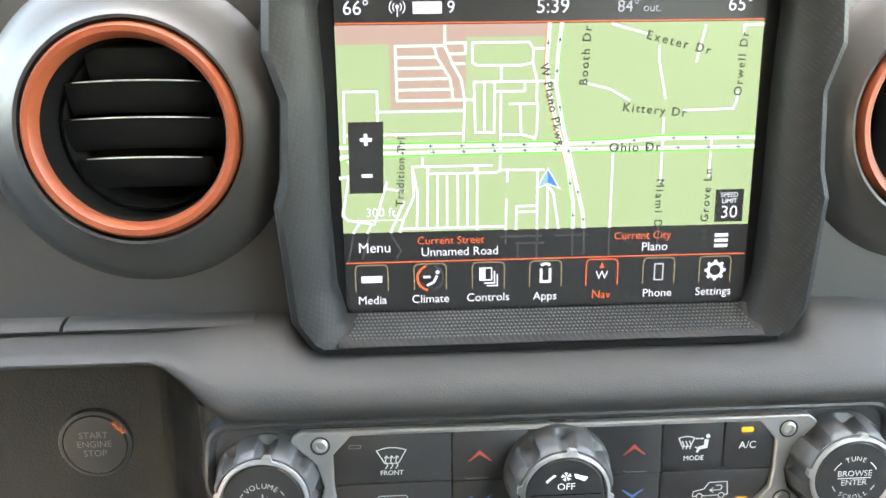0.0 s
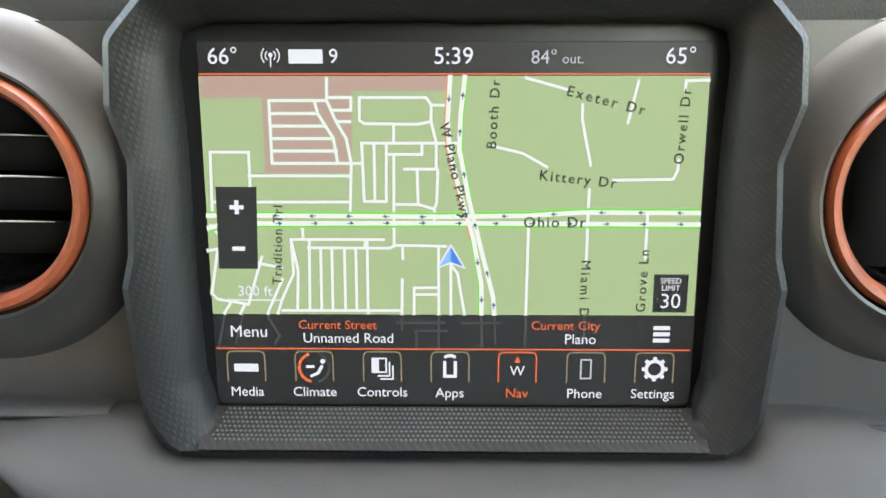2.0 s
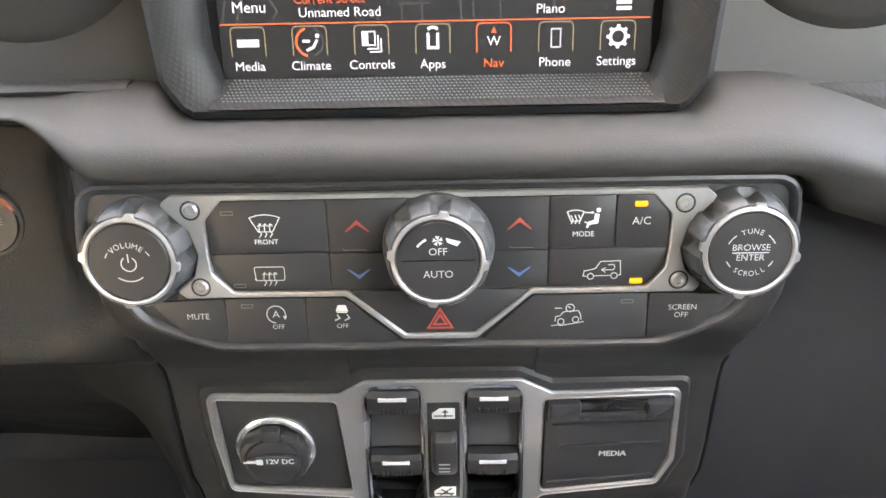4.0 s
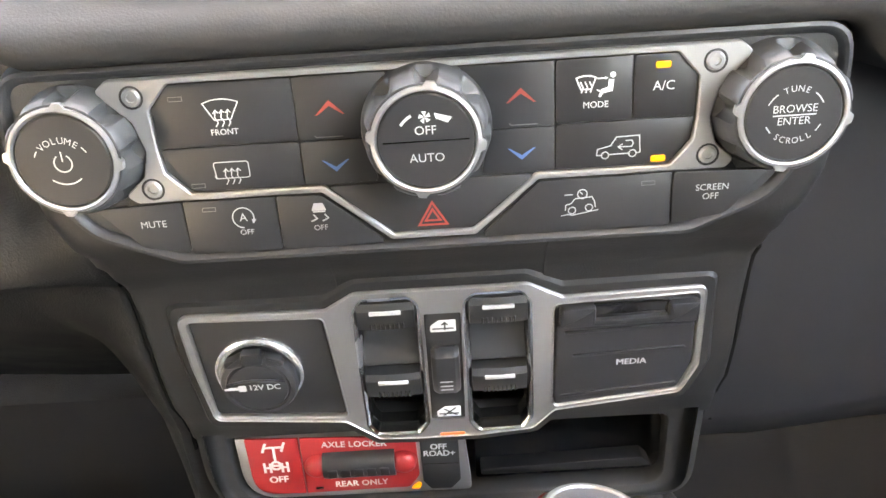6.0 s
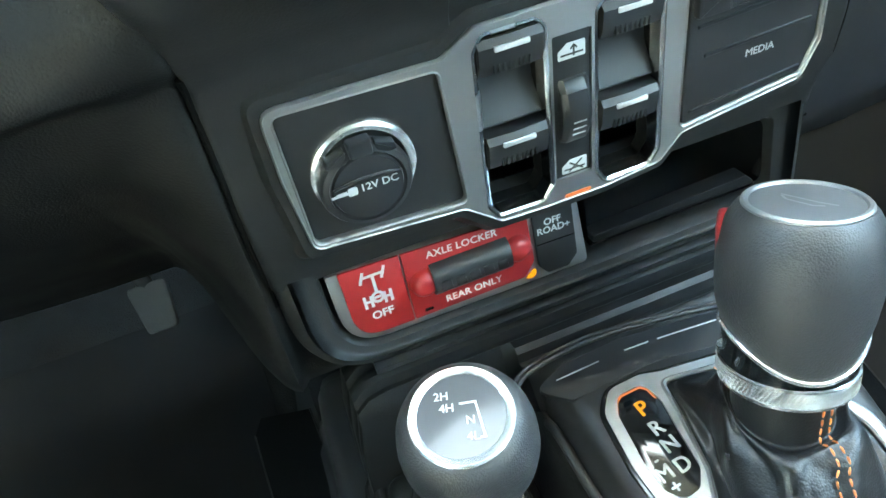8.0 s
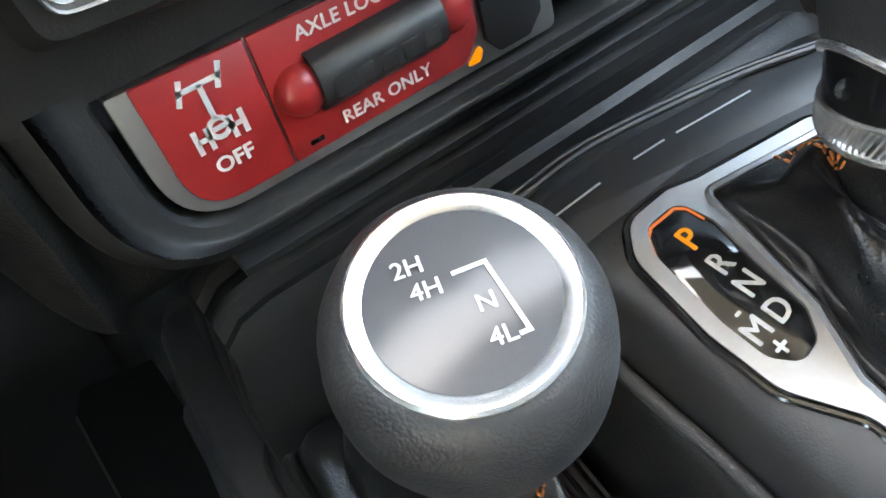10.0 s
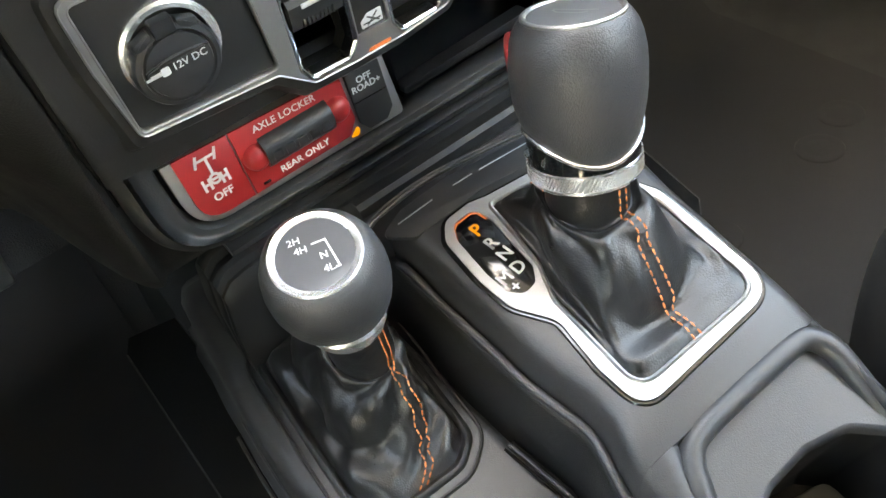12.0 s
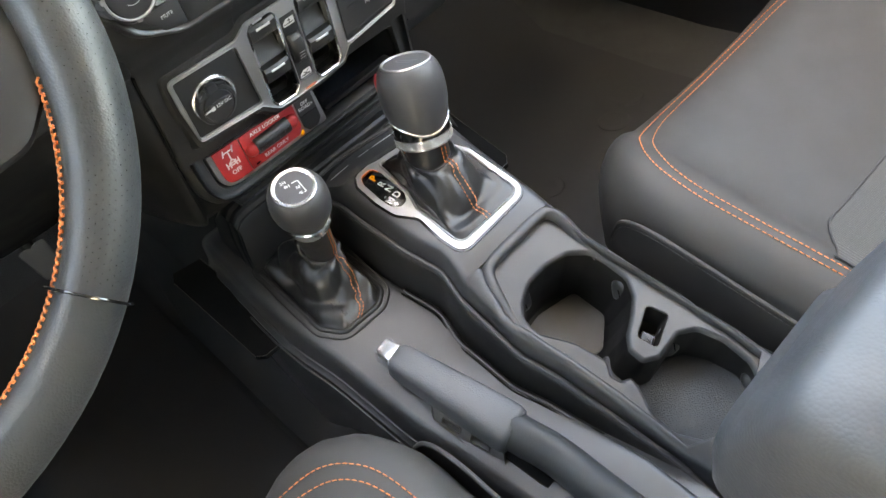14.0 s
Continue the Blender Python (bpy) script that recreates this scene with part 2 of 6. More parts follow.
def inset(loop, d):
    """The loop moved inwards by d (outwards where d is negative)."""
    n, sign, out = len(loop), 1 if area2(loop) > 0 else -1, []
    for i in range(n):
        p, a, b = Vector(loop[i]), Vector(loop[i - 1]), Vector(loop[(i + 1) % n])
        k = 1
        while (p - a).length < 1e-6 and k < n:
            k += 1
            a = Vector(loop[i - k])
        k = 1
        while (b - p).length < 1e-6 and k < n:
            k += 1
            b = Vector(loop[(i + k) % n])
        t = ((p - a).normalized() + (b - p).normalized())
        t = t.normalized() if t.length > 1e-6 else (b - p).normalized()
        out.append((p.x - t.y * d * sign, p.y + t.x * d * sign))
    return out


def loft(bm, rings, cap0=False, cap1=True, closed=True):
    """Quads between rings of places; the first or last ring can be closed with a face."""
    rows = [[bm.verts.new(p) for p in ring] for ring in rings]
    n = len(rows[0])
    for a, b in zip(rows, rows[1:]):
        for i in range(n if closed else n - 1):
            j = (i + 1) % n
            bm.faces.new((a[i], a[j], b[j], b[i]))
    if cap0:
        bm.faces.new(rows[0])
    if cap1:
        bm.faces.new(rows[-1])
    return rows


def plate(bm, sheet, loop, w0, w1, bev=0.6):
    """A plate from depth w0 to w1 with a softened front edge."""
    loft(bm, [[sheet(u, v, w0) for u, v in loop], [sheet(u, v, w1 - bev) for u, v in loop],
              [sheet(u, v, w1 - bev * 0.3) for u, v in inset(loop, bev * 0.3)], [sheet(u, v, w1) for u, v in inset(loop, bev)]], True, True)


def rim(bm, sheet, outer, inner, w0, w1, bev=0.6):
    """A flat frame between two loops with as many points each."""
    loft(bm, [[sheet(u, v, w0) for u, v in outer], [sheet(u, v, w1 - bev) for u, v in outer], [sheet(u, v, w1) for u, v in inset(outer, bev)],
              [sheet(u, v, w1) for u, v in inset(inner, -bev)], [sheet(u, v, w1 - bev) for u, v in inner], [sheet(u, v, w0) for u, v in inner]], False, False)


def made(fn, *args, **kw):
    bm = bmesh.new()
    fn(bm, *args, **kw)
    return bm


def strip(bm, sheet, pts, width, w):
    """A flat ribbon of even width along points, mitred at its bends."""
    pts = [Vector(p) for k, p in enumerate(pts) if k == 0 or (Vector(p) - Vector(pts[k - 1])).length > 1e-6]
    ring = len(pts) > 3 and (pts[0] - pts[-1]).length < 1e-6
    ways = [(b - a).normalized() for a, b in zip(pts, pts[1:])]
    row = []
    for k, p in enumerate(pts):
        a = ways[k - 1] if k else (ways[-1] if ring else ways[0])
        b = ways[k] if k < len(ways) else (ways[0] if ring else ways[-1])
        m = a + b
        m = m.normalized() if m.length > 0.2 else b
        s = Vector((-m.y, m.x)) * (width / 2 / max(0.5, m.dot(b)))
        if not ring:
            p = p - b * width * 0.3 * (k == 0) + a * width * 0.3 * (k == len(pts) - 1)
        row.append((bm.verts.new(sheet(*(p - s), w)), bm.verts.new(sheet(*(p + s), w))))
    for (p, q), (r, t) in zip(row, row[1:]):
        bm.faces.new((p, r, t, q))


def arc(u, v, r, a0, a1, n=12):
    return [(u + r * math.cos(radians(a0 + (a1 - a0) * k / n)), v + r * math.sin(radians(a0 + (a1 - a0) * k / n))) for k in range(n + 1)]


def flat(bm, sheet, loop, w):
    bm.faces.new([bm.verts.new(sheet(u, v, w)) for u, v in loop])


def writing(sheet, text, size, u, v, w, turn=0.0, thick=0.08, spacing=1.0, squash=1.0, heavy=0.0):
    """Lettering in the built-in font, centred on (u, v); size is the height of a capital."""
    curve = bpy.data.curves.new("lettering", "FONT")
    curve.body, curve.size, curve.align_x, curve.align_y = text, 1.0, "CENTER", "CENTER"
    curve.space_character, curve.resolution_u, curve.extrude = spacing, 3, 0.0
    ob = new("lettering", curve)
    me = bpy.data.meshes.new_from_object(ob.evaluated_get(bpy.context.evaluated_depsgraph_get()))
    bm = bmesh.new()
    bm.from_mesh(me)
    bpy.data.objects.remove(ob)
    bpy.data.meshes.remove(me)
    bpy.data.curves.remove(curve)
    faces, first = list(bm.faces), list(bm.verts)
    level = {}
    for j, (dx, dy) in enumerate(((1, 0), (-1, 0), (0, 0.7), (0, -0.7)) if heavy else ()):
        twin = {p: bm.verts.new(p.co + Vector((dx * heavy, dy * heavy, 0))) for p in first}
        level.update({q: 0.012 * (j + 1) for q in twin.values()})
        for f in faces:
            bm.faces.new([twin[p] for p in f.verts])
    k, c, s = size / 0.69, math.cos(radians(turn)), math.sin(radians(turn))
    for p in bm.verts:
        x, y = p.co.x * k * squash, p.co.y * k
        p.co = sheet(u + x * c - y * s, v + x * s + y * c, w + thick + level.get(p, 0.0))
    return bm


def arc_writing(sheet, text, size, u, v, w, r, middle, step, down=False):
    """Letters set along an arc round (u, v)."""
    bm = bmesh.new()
    for i, ch in enumerate(text):
        a = middle - (i - (len(text) - 1) / 2) * step * (-1 if down else 1)
        one = writing(sheet, ch, size, u + r * math.cos(radians(a)), v + r * math.sin(radians(a)), w, a + (90 if down else -90))
        me = bpy.data.meshes.new("letter")
        one.to_mesh(me)
        one.free()
        bm.from_mesh(me)
        bpy.data.meshes.remove(me)
    return bm


def lathe(bm, sheet, profile, n=40, lobes=None, u=0.0, v=0.0):
    """Turns a profile of (radius, depth) round the sheet's normal; lobes(angle, radius, depth) may change the radius."""
    rings = []
    for r, w in profile:
        ring = []
        for k in range(n):
            a = 2 * math.pi * k / n
            q = lobes(a, r, w) if lobes else r
            ring.append(sheet(u + q * math.cos(a), v + q * math.sin(a), w))
        rings.append(ring)
    loft(bm, rings, False, profile[-1][0] < 0.05)


def tube(bm, pts, r, n=8, ends=True, flatness=1.0):
    """A round bar along places in metres; r in millimetres, one or one for each place."""
    pts = [Vector(p) for p in pts]
    rings, side = [], None
    for i, p in enumerate(pts):
        d = (pts[min(i + 1, len(pts) - 1)] - pts[max(i - 1, 0)]).normalized()
        if side is None:
            side = d.cross(Vector((0, 0, 1)) if abs(d.z) < 0.9 else Vector((1, 0, 0))).normalized()
        side = (side - d * side.dot(d)).normalized()
        up = side.cross(d)
        q = (r[i] if isinstance(r, (list, tuple)) else r) * 0.001
        rings.append([p + side * q * math.cos(2 * math.pi * k / n) + up * q * flatness * math.sin(2 * math.pi * k / n) for k in range(n)])
    loft(bm, rings, ends, ends)


def bar(bm, stations, power=4.0, n=32):
    """A bar of rounded-box section; stations of (place, way, half width, half height), millimetres."""
    rings = []
    for p, way, a, b in stations:
        way = Vector(way).normalized()
        side = way.cross(Vector((0, 0, 1))).normalized()
        up = side.cross(way)
        ring = []
        for k in range(n):
            t = 2 * math.pi * k / n
            c, s = math.cos(t), math.sin(t)
            ring.append((Vector(p) + side * a * math.copysign(abs(c) ** (2 / power), c) + up * b * math.copysign(abs(s) ** (2 / power), s)) * 0.001)
        rings.append(ring)
    loft(bm, rings, True, True)


def spline(pts, steps=8):
    """A smooth curve through places."""
    pts = [Vector(p) for p in pts]
    out = []
    for i in range(len(pts) - 1):
        p0, p1, p2, p3 = pts[max(i - 1, 0)], pts[i], pts[i + 1], pts[min(i + 2, len(pts) - 1)]
        for k in range(steps):
            t = k / steps
            out.append(0.5 * ((2 * p1) + (p2 - p0) * t + (2 * p0 - 5 * p1 + 4 * p2 - p3) * t * t + (3 * p1 - p0 - 3 * p2 + p3) * t ** 3))
    return out + [pts[-1]]


def stitches(bm, pts, length=3.4, gap=1.0, r=0.5, lift=0.3):
    """Short threads, end to end, along a line of places in metres."""
    pts = [Vector(p) for p in pts]
    runs = [0.0]
    for a, b in zip(pts, pts[1:]):
        runs.append(runs[-1] + (b - a).length * 1000)

    def at(s):
        for i in range(len(pts) - 1):
            if s <= runs[i + 1]:
                t = (s - runs[i]) / max(1e-6, runs[i + 1] - runs[i])
                return pts[i].lerp(pts[i + 1], t)
        return pts[-1]

    s = 0.0
    while s + length < runs[-1]:
        a, b = at(s), at(s + length)
        m = (a + b) / 2 + Vector((0, 0, lift * 0.001))
        tube(bm, [a, a.lerp(m, 0.5) + Vector((0, 0, lift * 0.0005)), m, b.lerp(m, 0.5) + Vector((0, 0, lift * 0.0005)), b], [r * 0.5, r, r, r, r * 0.5], 5)
        s += length + gap


def resample(loop, n):
    """The loop as n points, evenly spread."""
    pts = [Vector(p) for p in loop]
    runs = [0.0]
    for i in range(len(pts)):
        runs.append(runs[-1] + (pts[(i + 1) % len(pts)] - pts[i]).length)
    out, i = [], 0
    for k in range(n):
        s = runs[-1] * k / n
        while runs[i + 1] < s:
            i += 1
        t = (s - runs[i]) / max(1e-9, runs[i + 1] - runs[i])
        out.append(tuple(pts[i].lerp(pts[(i + 1) % len(pts)], t)))
    return out


def slab(bm, outline, thick, bev=2.0, levels=2):
    """A cushion-like slab: outline places in metres in order, thickened downwards by millimetres with a soft rim."""
    pts = [Vector(p) for p in outline]
    c = sum(pts, Vector()) / len(pts)
    rings = [[p + Vector((0, 0, -thick * 0.001)) for p in pts]]
    for k in range(levels + 1):
        a = (k / levels) * math.pi / 2
        f = bev * 0.001 * (1 - math.cos(a))
        rings.append([p + (c - p).normalized() * f + Vector((0, 0, -bev * 0.001 * (1 - math.sin(a)))) for p in pts])
    loft(bm, rings, True, True)


DASH = Sheet((0, 0, 0))


# ---- cabin shell ----
def sweep_x(bm, profile, x0, x1, caps=True):
    """A (y, z) outline drawn out along x, all in millimetres."""
    loft(bm, [[Vector((x, y, z)) * 0.001 for y, z in profile] for x in (x0, x1)], caps, caps)


def block(bm, x0, x1, y0, y1, z0, z1, bev=0.0):
    sheet = Sheet((0, 0, 0), (1, 0, 0), (0, 1, 0))
    loop = box2(x0, x1, y0, y1)
    if bev:
        plate(bm, sheet, rounded(loop, bev * 2, 3), z0, z1, bev)
    else:
        plate(bm, sheet, loop, z0, z1, 0.01)


bm = bmesh.new()
prof = [(560, 420), (470, 180), (330, 75), (100, 60), (-1500, 60)]
loft(bm, [[Vector((x, y, z)) * 0.001 for y, z in prof + [(y, z - 30) for y, z in prof[::-1]]] for x in (-740, 740)], True, True)
tagged(solid("floor", bm, CARPET, "black carpeted car floor with a raised toe board", "floor", "structure"))
bm = made(block, -60000, 60000, -60000, 60000, -520, -500)
solid("ground", bm, GROUND, "pale concrete ground outside the vehicle", "ground", "structure")
solid("wall_right", made(block, 740, 760, -1500, 600, 30, 800), DARK, "dark door and side panel of the cabin", "wall", "structure")
# unseen left side, with a gap added to let light into the footwell
solid("wall_left_front", made(block, -760, -740, -630, 600, 30, 800), DARK, "dark unseen driver's side panel, cut short to admit light", "wall", "structure")
solid("wall_left_rear", made(block, -760, -740, -1500, -760, 30, 800), DARK, "dark side panel behind the driver's door", "wall", "structure")
solid("wall_front", made(block, -740, 740, 600, 620, 30, 800), DARK, "dark firewall behind the dashboard", "wall", "structure")
# unseen rear, raised to the ceiling to block sun from behind
solid("wall_back", made(block, -740, 740, -1520, -1500, 30, 1230), DARK, "dark unseen rear panel, closed up against the sun", "wall", "structure")
# left pillar is out of view and widened to block the window's light
for name, x, y0, y1 in (("trim_left_blocker", -760, -1500, -280), ("trim_right", 700, -700, -610)):
    solid(name, made(block, x, x + 60, y0, y1, 800, 1230), DARK, "dark roof pillar, widened on the left to block light", "pillar", "structure")

# ---- dashboard ----
dash = thing("dashboard", (0, 60, 390), "charcoal soft-touch dashboard with a rounded knee ledge", "dashboard")


def holed(bm, sheet, outer, holes, w0, w1):
    """A plate with openings that go through it."""
    edges = []
    for loop in [outer] + holes:
        front = [bm.verts.new(sheet(u, v, w1)) for u, v in loop]
        back = [bm.verts.new(sheet(u, v, w0)) for u, v in loop]
        for i in range(len(loop)):
            j = (i + 1) % len(loop)
            edges.append(bm.edges.new((front[i], front[j])))
            bm.faces.new((front[i], front[j], back[j], back[i]))
    bmesh.ops.triangle_fill(bm, use_beauty=True, edges=edges)


# headliner, ending at the head of the windscreen
solid("ceiling", made(block, -760, 760, -1520, -100, 1230, 1260), LINER, "grey cabin headliner", "ceiling", "structure")
bm = bmesh.new()
sweep_x(bm, [(598, 830), (420, 838), (120, 856), (66, 856), (44, 850), (36, 840), (34, 824), (38, 806), (60, 796), (420, 770), (598, 770)], -738, 738)
part("top_pad", bm, TOPSKIN, dash, "dark grained top pad")
VENTS = ((-165, 754.5), (166, 754))
bm = made(holed, DASH, rounded(box2(-330, 330, 664, 812), 12), [circle(u, v, 41.5, 40) for u, v in VENTS], -14, -4)
part("vent_panel", bm, PODSKIN, dash, "satin grey panel round the air vents")
for x0, x1 in ((-330, -203.2), (-201.6, -124)):
    part("padded_strip", made(sweep_x, [(10, 677.5), (0, 677), (-4.4, 675.6), (-5.6, 674), (-4, 672.4), (10, 671.6)], x0, x1), SOFT, dash, "thin padded strip")
# textured speaker cover that rises out of the falling ledge
bm = made(plate, Sheet((0, -16, 640), (1, 0, 0), (0, 0.3, 1)), rounded([(140, 0), (330, 0), (330, 36), (146, 34)], 2), -10, 0, 1)
part("grille", bm, FRAME, dash, "dark dimpled grille")

# ledge profiles (depth, height): under the display, beside it, and over the driver's pocket
LEDGE_MID = [(14, 666), (-8, 664.4), (-16, 663.0), (-22, 661.6), (-27, 659.6), (-31.5, 656.8), (-34.6, 653.4), (-36, 649.6), (-35.6, 646.4), (-33.4, 643), (-28, 641), (40, 640)]
LEDGE_WING = [(14, 677), (-3, 675.6), (-10, 672.6), (-18, 667), (-26, 661.4), (-31.5, 657.4), (-34.8, 653.6), (-36, 649.6), (-35.2, 645), (-32, 638), (-26, 629), (40, 620)]
LEDGE_SIDE = [(14, 673.4), (-4, 672), (-10, 671.2), (-15, 670.6), (-20, 670), (-24, 669), (-26, 667.4), (-26, 666.4), (-24, 665), (-16, 663), (0, 660), (40, 655)]


def ease(t):
    t = min(1.0, max(0.0, t))
    return t * t * (3 - 2 * t)


rings = []
for x in [-330, -260, -200, -180] + [-172 + 2.5 * k for k in range(18)] + [-125, -118, -112, -108, -104, -100, -96, -60, 0, 60, 96, 100, 104, 108, 112, 118, 126] + [132 + 4 * k for k in range(20)] + [220, 260, 330]:
    k = ease((-128 - x) / 34)
    wing = ease((abs(x) - 98) / 14)
    fall = ease((abs(x) - 140) / 14)
    drop = 22 * ease((x - 128) / 100)
    row = []
    for i, (a, b, c) in enumerate(zip(LEDGE_MID, LEDGE_WING, LEDGE_SIDE)):
        share = wing if i < 8 else fall
        mid = [a[n] * (1 - share) + b[n] * share for n in (0, 1)]
        row.append(Vector((x, mid[0] * (1 - k) + c[0] * k, mid[1] * (1 - k) + c[1] * k - drop)) * 0.001)
    rings.append(row)
bm = made(loft, rings, True, True)
part("knee_ledge", bm, SOFT, dash, "rounded soft ledge below the display", sharp=50)

# recessed pocket with the start button, and the panel over the driver's knees
rings = []
for z, far, near in ((657, 10, 10), (650, 12, 12), (640, 12, 12), (610, 10, 10), (585, 9, 4), (572, 5, -10), (564, 1, -8), (556, -1, -4), (551, -1, -1), (548, 1, 3), (545.5, 8, 7), (543, 17, 9), (537, 22, 10.5), (520, 34, 14), (500, 54, 17.5), (475, 84, 23), (450, 116, 32.5), (425, 148, 35), (405, 174, 37.5), (390, 190, 39), (381, 198, 44), (378, 206, 54), (379, 240, 100)):
    row = []
    for x in [-620, -330, -260, -230, -210, -195, -186, -180, -172, -166, -160, -154, -148, -142, -138, -135, -133, -130, -126, -118, -104, -90]:
        x = min(x, -114) if z >= 405 else x
        k = ease((x + 188) / 54)
        y = far * (1 - k) + near * k + 10 * ease((-230 - x) / 100) + 7 * ease((x + 135) / 5) - 26 * ease((x + 172) / 26) * ease((z - 574) / 30)
        row.append(Vector((x, y, z)) * 0.001)
    rings.append(row)
part("driver_knee_panel", made(loft, rings, False, False, False), KNEE, dash, "dark grained panel over the driver's knees", sharp=60)
rings = []
for z, y in ((664, 0), (640, 0), (560, 6), (500, 26), (440, 36), (420, 44), (412, 70), (410, 150)):
    rings.append([Vector((x, y + 8 * ease((x - 160) / 60), z)) * 0.001 for x in (128, 140, 150, 160, 185, 220, 300, 450, 620)])
part("glove_box_door", made(loft, rings, False, False, False), DARK, dash, "dark glove box front", sharp=60)


def column_face(z):
    """Depth of the centre column's face at a height."""
    knots = [(441, 33), (452, 30.5), (462, 26.5), (472, 21.5), (500, 16), (527, 11.5), (540, 8), (552, 0), (562, -10), (572, -17), (600, -20), (645, -22)]
    for (za, ya), (zb, yb) in zip(knots, knots[1:]):
        if z <= zb:
            return ya + (yb - ya) * ease((z - za) / (zb - za))
    return knots[-1][1]


rings = []
for z in [645, 620, 600, 585, 576, 570, 565, 560, 555, 550, 545, 540, 534, 532.4, 532.2, 527, 510, 490, 470, 458, 450.4, 450.2, 444]:
    half = 131.6 + 16.4 * ease((z - 540) / 56)
    turn = 3.0 + 9 * ease((z - 552) / 14) + 5 * ease((484 - z) / 36)
    y = column_face(z)
    sunk = 34 if 450.3 < z < 532.3 else 0.6
    outline = rounded([(-half, 180), (-half, y), (-44, y), (-43.5, y + sunk), (43.5, y + sunk), (44, y), (half, y), (half, 180)], [0.1, turn, 0.2, 0.2, 0.2, 0.2, turn, 0.1], 6)
    rings.append([Vector((a, b, z)) * 0.001 for a, b in outline])
part("centre_column", made(loft, rings, True, True), COLUMN, dash, "charcoal centre column", sharp=50)
# no groove is cut; a black tube paints the shade of each seam
for side in (-1, 1):
    bm = bmesh.new()
    seam = [(side * (131.9 + 16.4 * ease((z - 540) / 56)), column_face(z) + 2.4 + 4 * ease((484 - z) / 36), z) for z in (546, 540, 530, 515, 500, 485, 470, 458, 446, 434)]
    tube(bm, [Vector(p) * 0.001 for p in seam], 1.5, 8)
    part("panel_gap", bm, RECESSBLACK, dash, "black tube painting the shaded seam beside the column")
LOW = Sheet((0, 0, 0))
outer = rounded([(-131.8, 470), (-130, 387), (126, 387), (131.8, 470)], [1, 44, 22, 1], 12)
opening = rounded([(-111.5, 444.5), (107.5, 442.5), (106.5, 401.4), (10, 400.6), (-110.5, 402)], [2, 3, 10, 2, 26], 10)
bm = made(holed, LOW, inset(outer, 7), [inset(opening, -4)[::-1]], -32, -31.6)
loft(bm, [[LOW(u, v, -130) for u, v in outer], [LOW(u, v, -46) for u, v in outer], [LOW(u, v, -39) for u, v in inset(outer, 0.8)], [LOW(u, v, -34) for u, v in inset(outer, 3)], [LOW(u, v, -31.6) for u, v in inset(outer, 7)]], False, False)
loft(bm, [[LOW(u, v, -31.6) for u, v in inset(opening, -4)], [LOW(u, v, -32.2) for u, v in inset(opening, -1.6)], [LOW(u, v, -34) for u, v in inset(opening, -0.4)], [LOW(u, v, -44) for u, v in opening]], False, False)
part("lower_column", bm, COLUMN, dash, "charcoal lower face of the centre column")
bm = bmesh.new()
loop = rounded(box2(11.5, 106.5, 407, 441.5), [2, 8, 5, 2], 4)
loft(bm, [[LOW(u, v, -36.5) for u, v in loop], [LOW(u, v + (3 if v < 420 else 0), -75) for u, v in inset(loop, 2)], [LOW(u, v, -112) for u, v in inset(loop, 3)]], False, True)
part("storage_slot", bm, GLOSS, dash, "shallow black storage slot")
bm = bmesh.new()
plate(bm, LOW, rounded([(14, 407.8), (104, 407.8), (98, 414), (14, 412)], 1.5, 3), -46, -36.4, 1)
part("slot_lip", bm, LOUVRE, dash, "raised front lip of the slot")
bm = made(sweep_x, [(130, 383), (44, 383), (40, 380), (42, 376), (130, 372)], -100, 112)
part("lower_lip", bm, PLASTIC, dash, "lower edge of the column")
# start button
bm = made(lathe, Sheet((-201, -7, 615)), [(17, -26), (17, -18), (16, -16.6), (14.5, -16.4), (14.2, -17), (13.6, -16), (0.02, -15.6)], 36)
start = part("start_button", bm, KEY, dash, "round black start button")
# these legends are dimmed in colour for the haze over them
for text, v in (("START", 5.0), ("ENGINE", 0.6), ("STOP", -3.8)):
    part("lettering", writing(Sheet((-201, -7, 615)), text, 3.0, 0, v, -15.3), DIMPRINT, start)
part("run_lamp", writing(Sheet((-201, -7, 615)), "RUN", 2.3, 11.5, 8.6, -14.5, -48), L_RUN, start, "amber lit legend")


# ---- air vents ----
def air_vent(u, v, upright, label):
    s = Sheet((u, 0, v))
    ob = thing("air_vent", (u, 0, v), label, "air vent", "round dashboard vents")
    part("outer_trim", made(lathe, s, [(63, -5), (60, -1.5), (56, 1.2), (51, 3.6), (47, 5.6), (45.2, 7.2), (44.2, 8.0), (43.0, 7.6), (42.4, 5), (42.2, -2)], 64), PODSKIN, ob, "grey rounded surround")
    part("dark_gap", made(lathe, s, [(43.1, 7.6), (42.2, 6.2), (41.4, 3)], 64), GLOSS, ob)
    part("trim_ring", made(lathe, s, [(41.8, 2), (41.5, 7.5), (40.2, 9.5), (38.0, 9.2), (36.2, 6.6), (35.6, 3)], 64), ORANGE, ob, "orange painted ring")
    # inside of the vent in the recess black, so its shade is painted
    part("sleeve", made(lathe, s, [(35.7, 4), (35.4, 1), (35.1, -5), (34.8, -14)], 64), RECESSBLACK, ob, "dark inner sleeve")
    part("barrel", made(lathe, s, [(35.2, -12), (34.6, -34), (28, -40), (0.02, -40)], 48), RECESSBLACK, ob, "black barrel")
    part("inner_ring", made(lathe, s, [(34.9, -13), (33.8, -10.5), (32.6, -10), (32, -12), (31.8, -26)], 48), RECESSBLACK, ob)
